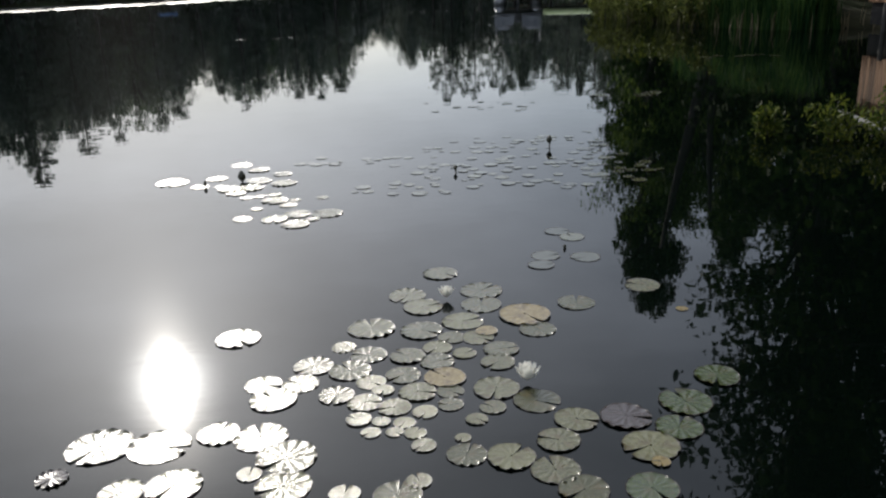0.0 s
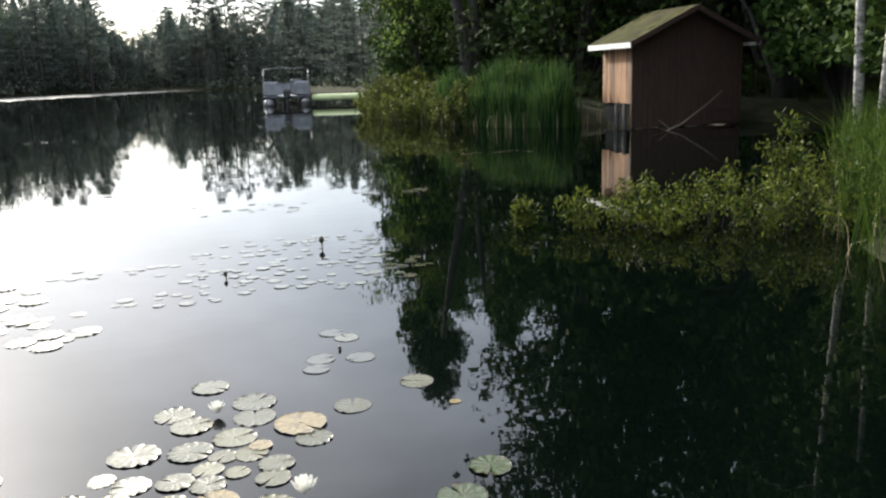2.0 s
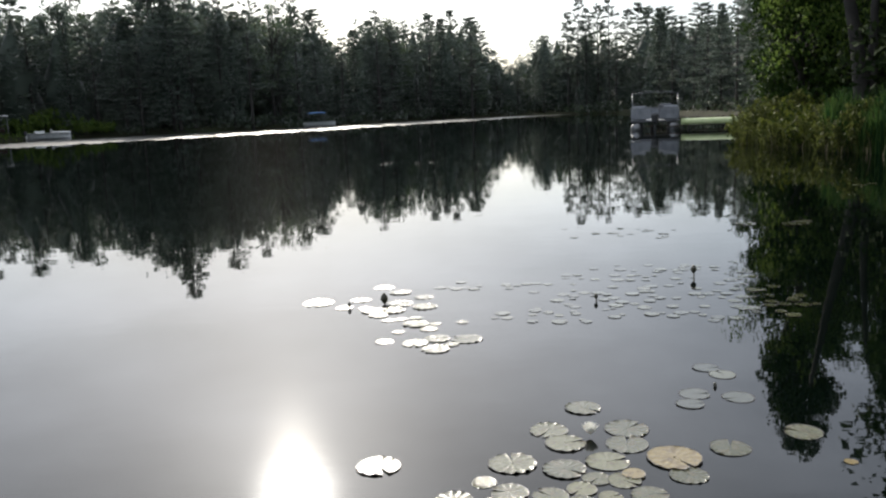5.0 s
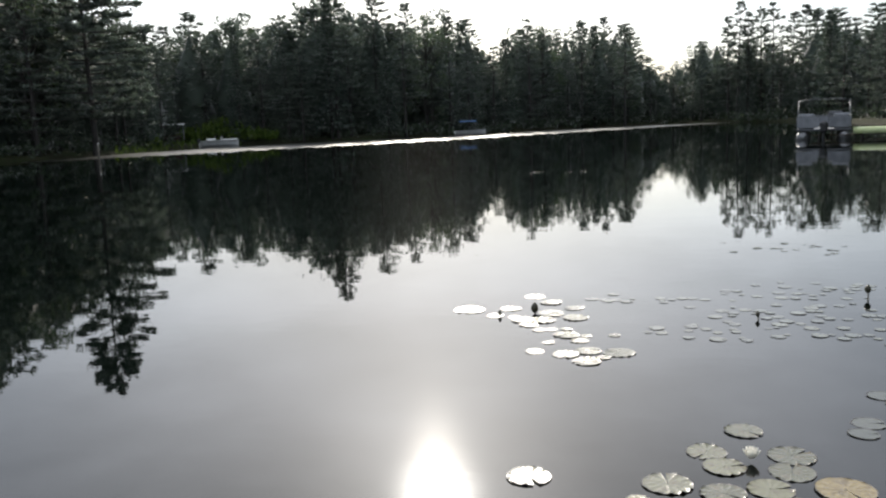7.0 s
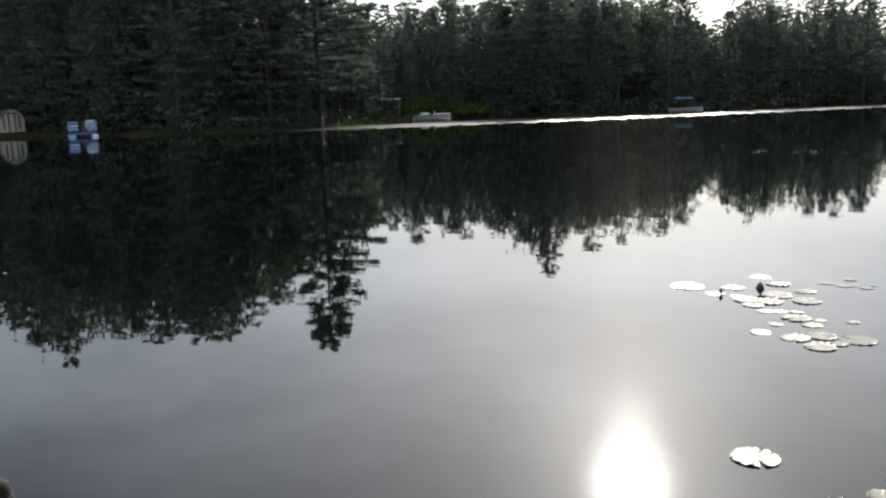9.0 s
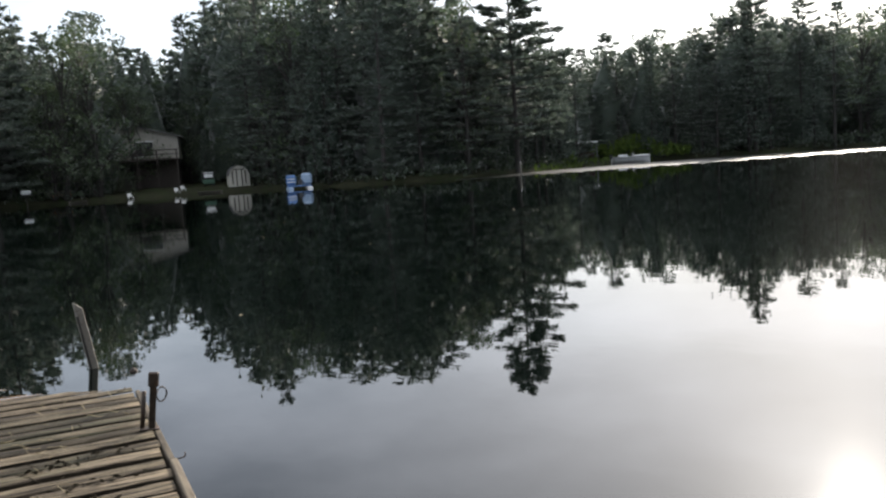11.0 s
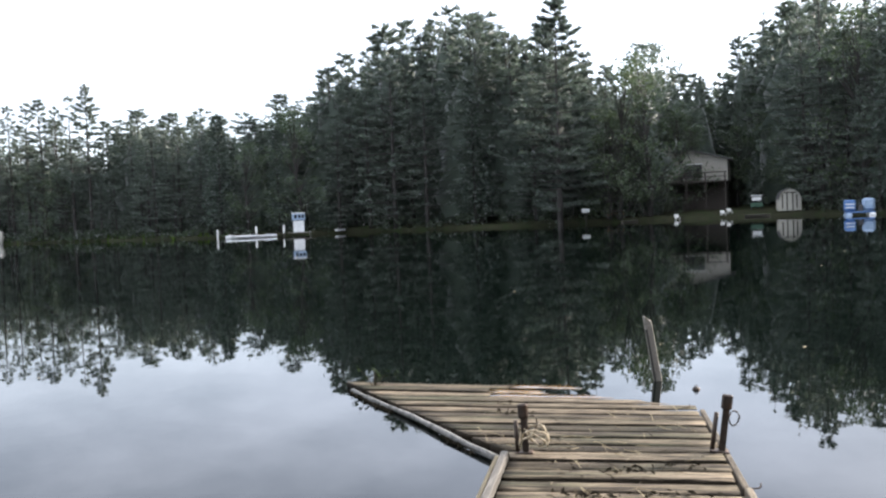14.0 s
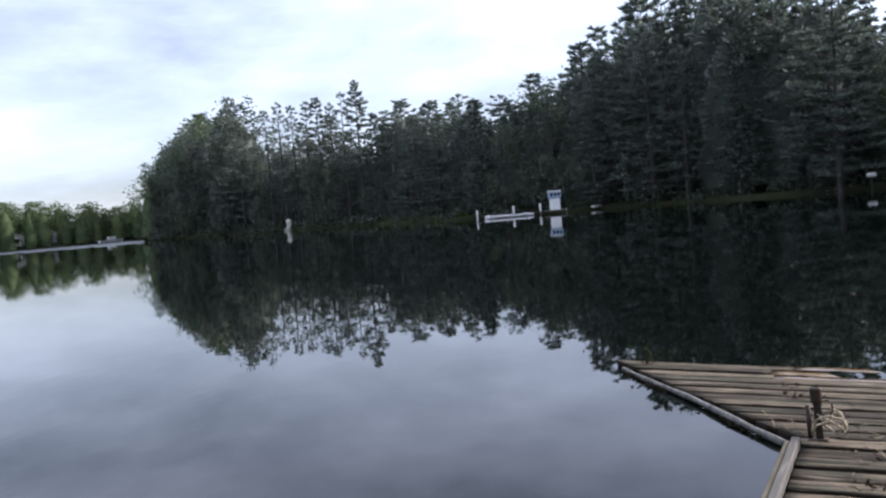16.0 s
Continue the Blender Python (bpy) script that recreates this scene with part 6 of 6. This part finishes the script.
# the cottage yard
def house(az, d, w, dep, hw, hr, z, turn, label, wall, roof, win):
    hs = thing("house", at(az, d, z, turn), label, "house")
    bm = bmesh.new()
    pr = [(-w / 2, 0), (w / 2, 0), (w / 2, hw), (0, hw + hr), (-w / 2, hw)]
    a, b = [bm.verts.new((x, -dep / 2, q)) for x, q in pr], [bm.verts.new((x, dep / 2, q)) for x, q in pr]
    bm.faces.new(a)
    bm.faces.new(b[::-1])
    for i in range(5):
        bm.faces.new((a[i], b[i], b[(i + 1) % 5], a[(i + 1) % 5]))
    wl_ = part("wall", bm, wall, hs)
    for sgn in (-1, 1):
        ln, ang = math.hypot(w / 2 + 0.5, hr * (w / 2 + 0.5) / (w / 2)), math.atan(hr / (w / 2))
        tilt = Matrix.Translation((sgn * (w / 2 + 0.5) / 2, 0, hw + hr - hr * (w / 2 + 0.5) / w + 0.08)) @ Matrix.Rotation(sgn * ang, 4, "Y")
        part("roof", boxed(0, 0, 0, ln, dep + 0.9, 0.14, turn=tilt), roof, hs)
    for x, q, sx, sz in win:
        wn_ = part("window", boxed(x, -dep / 2 - 0.02, q, sx, 0.05, sz, 0.01), M_PANE, hs, "dark window")
        part("window_frame", boxed(x, -dep / 2 - 0.05, q + sz / 2 + 0.05, sx + 0.2, 0.05, 0.09), M_FASCIA, wn_)
        part("window_sill", boxed(x, -dep / 2 - 0.06, q - sz / 2 - 0.05, sx + 0.2, 0.08, 0.08), M_FASCIA, wn_)
    return hs


zc = ground_z(*polar(66.5, 97))
hs = house(68.1, 100.0, 12.4, 8.0, 2.3, 1.75, zc + 3.2, -6, "cream cottage with a raised porch half hidden among the trees", M_SIDING, M_ROOFING, ((2.6, 1.1, 1.9, 1.5), (-2.6, 1.1, 1.9, 1.5)))
part("lower_storey", boxed(0, 0, -1.7, 12.0, 7.6, 3.4, 0.03), M_DARKWOOD, hs, "dark brown wooden lower storey")
part("porch_deck", boxed(0, -5.0, -0.12, 12.6, 2.0, 0.15, 0.02), M_DARKWOOD, hs)
for x in (-6.0, -4.0, -2.0, 0.0, 2.0, 4.0, 6.0):
    part("porch_post", boxed(x, -5.9, -1.15, 0.14, 0.14, 4.1, 0.01), M_DARKWOOD, hs)
part("porch_rail", boxed(0, -5.9, 0.86, 12.4, 0.08, 0.12, 0.01), M_DARKWOOD, hs)
part("porch_rail", boxed(0, -5.9, 0.40, 12.4, 0.06, 0.08, 0.01), M_DARKWOOD, hs)
for k, (az, d, h) in enumerate(((69.7, 91.5, 0.55), (68.9, 92.5, 0.40), (71.0, 91.0, 0.8), (63.0, 97.0, 0.5), (68.0, 91.0, 0.20))):
    x, y = polar(az, d)
    copy_thing((SPRUCES + BROADS)[(k * 2) % 5], pose(x, y, ground_z(x, y) - 0.1, 0, 0, 70 * k) @ Matrix.Diagonal((h * 1.2, h * 1.2, h, 1)))

for k, (az, d, h) in enumerate(((65.4, 106.0, 1.05), (64.0, 103.5, 0.85), (62.4, 101.5, 0.95), (60.9, 100.0, 0.9), (66.6, 108.5, 1.1), (63.2, 106.0, 1.1), (61.6, 104.0, 1.2), (59.6, 97.0, 0.8))):
    x, y = polar(az, d)
    copy_thing(BROADS[k % 3], pose(x, y, ground_z(x, y) - 0.1, 0, 0, 50 * k) @ Matrix.Diagonal((h * 1.1, h * 1.1, h, 1)))
zb = ground_z(*polar(61.0, 90.0))
bn = thing("garden_shed", at(61.05, 90.0, zb, 6) @ Matrix.Diagonal((0.88, 0.88, 0.92, 1)), "small pale barn-roofed garden shed with dark battens by the shore", "shed")
prof = [(-1.2, 0), (1.2, 0), (1.2, 1.25), (0.98, 1.85), (0.5, 2.22), (0, 2.36), (-0.5, 2.22), (-0.98, 1.85), (-1.2, 1.25)]
bm = bmesh.new()
a, b = [bm.verts.new((x, -1.2, q)) for x, q in prof], [bm.verts.new((x, 1.2, q)) for x, q in prof]
bm.faces.new(a)
bm.faces.new(b[::-1])
for i in range(len(prof)):
    bm.faces.new((a[i], b[i], b[(i + 1) % len(prof)], a[(i + 1) % len(prof)]))
part("body", bm, M_CREAM, bn)
for i in range(2, 8):
    (xa, qa), (xb, qb) = prof[i], prof[i + 1]
    ang = math.atan2(qb - qa, xb - xa)
    part("roof", boxed(0, 0, 0.03, math.hypot(xb - xa, qb - qa) + 0.05, 2.7, 0.05, turn=Matrix.Translation(((xa + xb) / 2, 0, (qa + qb) / 2)) @ Matrix.Rotation(-ang + math.pi, 4, "Y")), M_ROOFING, bn)
part("door", boxed(0.0, -1.23, 0.95, 1.1, 0.05, 1.85, 0.01), M_CREAM, bn)
for x in (-0.78, -0.30, 0.30, 0.72):
    part("batten", boxed(x, -1.27, 1.0, 0.13, 0.04, 1.9 if abs(x) < 0.5 else 1.5, 0.005), M_BARK, bn, "dark upright batten")
part("batten", boxed(0, -1.27, 1.93, 1.3, 0.04, 0.11, 0.005), M_BARK, bn)

pd = thing("pedal_boat", at(57.1, 75.5, -0.06, 6) @ Matrix.Diagonal((0.9, 0.9, 0.88, 1)), "blue two-seat pedal boat with white floats at the shore", "boat")
for sx in (-0.95, 0.95):
    part("float_hull", boxed(sx, 0, 0.10, 0.55, 2.2, 0.36, 0.10), M_PALEBLUE if sx < 0 else M_WHITE, pd)
part("deck", boxed(0, 0, 0.36, 2.4, 1.6, 0.12, 0.04), M_BLUE, pd)
part("seat_shell", boxed(-0.78, 0.1, 0.98, 0.95, 0.8, 1.05, 0.14), M_BLUE, pd, "blue moulded seat shell")
part("seat_shell", boxed(0.75, 0.1, 1.05, 1.05, 0.8, 1.15, 0.20), M_PALEBLUE, pd, "pale blue moulded seat shell")
part("tiller_box", boxed(0.05, -0.3, 0.70, 0.4, 0.5, 0.6, 0.05), M_DARK, pd)
for z in (0.8, 1.1):
    part("slat", boxed(-0.78, -0.32, z, 0.8, 0.04, 0.09, 0.01), M_WHITE, pd)

zt = ground_z(*polar(62.9, 93))
tc = thing("garden_tractor", at(62.95, 92.5, zt, 0) @ Matrix.Diagonal((0.75, 0.75, 0.8, 1)), "dark green utility cart with a white roof near the shore", "cart")
part("body", boxed(0, 0, 0.75, 1.7, 1.1, 0.6, 0.08), M_GREEN, tc)
part("roof", boxed(0, 0, 1.95, 1.5, 1.1, 0.12, 0.04), M_WHITE, tc, "white roof")
part("windscreen", boxed(0, -0.5, 1.55, 1.2, 0.05, 0.45, 0.01), M_WHITE, tc)
for sx in (-0.65, 0.65):
    part("pillar", boxed(sx, 0, 1.45, 0.06, 0.9, 0.95, 0.01), M_DARK, tc)
    part("wheel", bar([(sx - 0.1, 0.0, 0.3), (sx + 0.1, 0.0, 0.3)], [0.3, 0.3], 14).mesh("wheel", M_DARK, True), None, tc)


def garden_chair(az, d, label, mat=None):
    x, y = polar(az, d)
    gc = thing("garden_chair", at(az, d, max(ground_z(x, y), 0.02), 20) @ Matrix.Diagonal((0.75, 0.75, 0.5, 1)), label, "chair", "garden chairs")
    mat = mat or M_FASCIA
    part("seat", boxed(0, 0, 0.42, 0.58, 0.55, 0.06, 0.01), mat, gc)
    part("backrest", boxed(0, 0.3, 0.78, 0.58, 0.06, 0.65, 0.02, turn=Matrix.Rotation(-0.15, 4, "X")), mat, gc)
    for sx in (-0.26, 0.26):
        part("armrest", boxed(sx, 0, 0.64, 0.09, 0.6, 0.04, 0.01), mat, gc)
        for sy in (-0.24, 0.24):
            part("leg", boxed(sx, sy, 0.2, 0.06, 0.06, 0.42, 0.005), mat, gc)


garden_chair(67.9, 86.2, "white plastic chair on the lawn by the water")
garden_chair(65.0, 88.2, "white plastic chair on the lawn by the water")
garden_chair(64.6, 90.0, "white plastic chair farther up the lawn")
tb = thing("picnic_table", at(71.9, 88.0, ground_z(*polar(71.9, 88.0)), 10), "wooden picnic table with pale boards under the trees", "table")
for k in range(5):
    part("table_board", boxed(0, -0.32 + k * 0.16, 0.76, 1.9, 0.145, 0.04, 0.005), M_CREAM, tb)
for sy in (-0.72, 0.72):
    part("bench_board", boxed(0, sy, 0.45, 1.9, 0.26, 0.04, 0.005), M_TAN, tb)
for sx in (-0.7, 0.7):
    part("cross_leg", boxed(sx, 0, 0.40, 0.09, 1.5, 0.09, 0.005), M_TAN, tb)
    part("leg", boxed(sx, -0.35, 0.38, 0.09, 0.09, 0.76, 0.005), M_TAN, tb)
    part("leg", boxed(sx, 0.35, 0.38, 0.09, 0.09, 0.76, 0.005), M_TAN, tb)
rb = thing("rowing_boat", at(71.0, 85.2, 0.0, 15) @ Matrix.Diagonal((0.5, 0.5, 0.5, 1)), "pale rowing boat drawn up at the yard", "boat")
part("hull", hull(3.2, 1.2, 0.36, 0.4, 0.4, "hull", M_RAIL), None, rb)
part("thwart", boxed(0, 0, 0.30, 0.25, 1.0, 0.05, 0.01), M_RAIL, rb)
rb = thing("rowing_boat", at(62.9, 88.0, 0.0, -10), "low tan dinghy at the water's edge", "boat")
part("hull", hull(2.4, 1.0, 0.20, 0.3, 0.4, "hull", M_RAIL), None, rb)
part("thwart", boxed(0, 0, 0.17, 0.25, 0.85, 0.04, 0.01), M_RAIL, rb)
by = thing("mooring_buoy_post", at(73.9, 85.0, 0), "white lamp-like marker on a short post", "marker")
part("post", bar([(0, 0, -0.8), (0, 0, 1.15)], [0.05, 0.05], 8).mesh("post", M_BARK, True), None, by)
part("head", boxed(0, 0, 1.3, 0.85, 0.45, 0.42, 0.12), M_WHITE, by)

# the jetty below the tall pines
j3 = thing("jetty", at(95.3, 93.5), "low dark jetty below the tall pines", "jetty")
for k in range(30):
    part("plank", boxed(-4.6 + k * 0.32, 0, 0.30, 0.30, 1.3, 0.05, 0.006), M_PLANK, j3)
for sx in (-4.4, -1.6, 1.4, 4.3):
    part("piling", bar([(sx, 0.6, -1.2), (sx, 0.6, 1.2 if sx in (-1.6, 1.4) else 0.4)], [0.09, 0.09], 8).mesh("piling", M_FASCIA, True), None, j3)
sb = thing("speedboat", at(96.6, 91.5, -0.05, 178) @ Matrix.Diagonal((1, 1, 0.7, 1)), "white speedboat moored at the pine jetty", "boat")
part("hull", hull(5.4, 1.9, 0.46, 0.5, 0.35, "hull", M_WHITE), None, sb)
part("foredeck", boxed(1.1, 0, 0.46, 2.2, 1.25, 0.08, 0.03), M_WHITE, sb)
part("windscreen", boxed(0.0, 0, 0.62, 0.08, 1.3, 0.30, 0.02, turn=Matrix.Rotation(-0.3, 4, "Y")), M_GREY, sb)
part("engine_cover", boxed(-1.9, 0, 0.50, 0.9, 1.2, 0.2, 0.05), M_GREY, sb)
part("stripe", boxed(-0.3, 0, 0.30, 3.6, 1.86, 0.05, 0.01), M_DARK, sb)
tw = thing("dockside_booth", at(93.45, 92.3, 0.38, 4), "white stepped booth standing on the pine jetty", "booth")
part("base", boxed(0, 0, 0.62, 1.12, 0.9, 1.25, 0.04), M_WHITE, tw)
part("upper", boxed(0, 0, 1.65, 1.36, 1.1, 0.72, 0.05), M_PALEBLUE, tw, "pale blue upper section")
part("lid", boxed(0, 0, 2.06, 1.44, 1.18, 0.10, 0.03), M_WHITE, tw)
for x in (-0.35, 0.05, 0.42):
    part("pane", boxed(x, -0.57, 1.70, 0.26, 0.04, 0.34, 0.01), M_PANE, tw)
part("platform", boxed(0, 0, -0.06, 2.4, 1.6, 0.10, 0.02), M_RAIL, tw)
kb = thing("kayak", at(90.6, 95.8, 0.22, 62) @ Matrix.Scale(0.75, 4), "white kayak lying at the water's edge", "kayak")
part("hull", hull(3.0, 0.7, 0.34, 0.3, 0.5, "hull", M_WHITE), None, kb)
part("deck", boxed(-0.2, 0, 0.34, 2.2, 0.5, 0.05, 0.02), M_FASCIA, kb)
sp = thing("tree_stump", at(111.6, 154.0, ground_z(*polar(111.6, 154.0))), "tall pale broken stump on the grassy shore", "stump")
part("trunk", bar([(0, 0, -0.2), (0.05, 0, 0.5), (0.25, 0, 1.1), (0.05, 0, 1.6), (0.2, 0, 1.95)], [0.5, 0.42, 0.55, 0.62, 0.25], 11).mesh("trunk", M_CREAM, True), None, sp)
part("root", bar([(-0.2, 0, 0.1), (-0.9, -0.2, -0.05)], [0.2, 0.08], 7).mesh("root", M_CREAM, True), None, sp)
r = R(111)
p = np.array([polar(a, d) for a, d in zip(r.uniform(98, 121, 5000), r.uniform(94, 205, 5000))])
s = off_shore(p)
p = p[(s > -0.5) & (s < 4)]
grass_stuff("point_grass", p, r.uniform(0.3, 0.8, len(p)), 0.14, M_GRASS, "low marsh grass fringing the wooded point", seed=112)
# far shore
house(128.9, 275, 9, 8, 3.0, 2.2, 1.2, 10, "white lakeside house across the open water", M_WHITE, M_ROOFING, ((-2.2, 1.6, 1.6, 1.3), (2.2, 1.6, 1.6, 1.3)))
house(126.8, 280, 8, 8, 3.0, 2.0, 1.5, -15, "grey lakeside house across the open water", M_GREY, M_ROOFING, ((-2.0, 1.6, 1.5, 1.2), (2.0, 1.6, 1.5, 1.2)))
fb = thing("motor_boat", at(122.9, 262, 0, 10), "white motor boat moored at the distant bank", "boat")
part("hull", hull(6.5, 2.3, 0.9, 0.5, 0.35, "hull", M_WHITE), None, fb)
part("cabin", boxed(0.2, 0, 1.3, 2.2, 1.6, 0.8, 0.1), M_WHITE, fb)
part("cabin_window", boxed(0.2, 0, 1.42, 1.8, 1.64, 0.3, 0.02), M_PANE, fb)
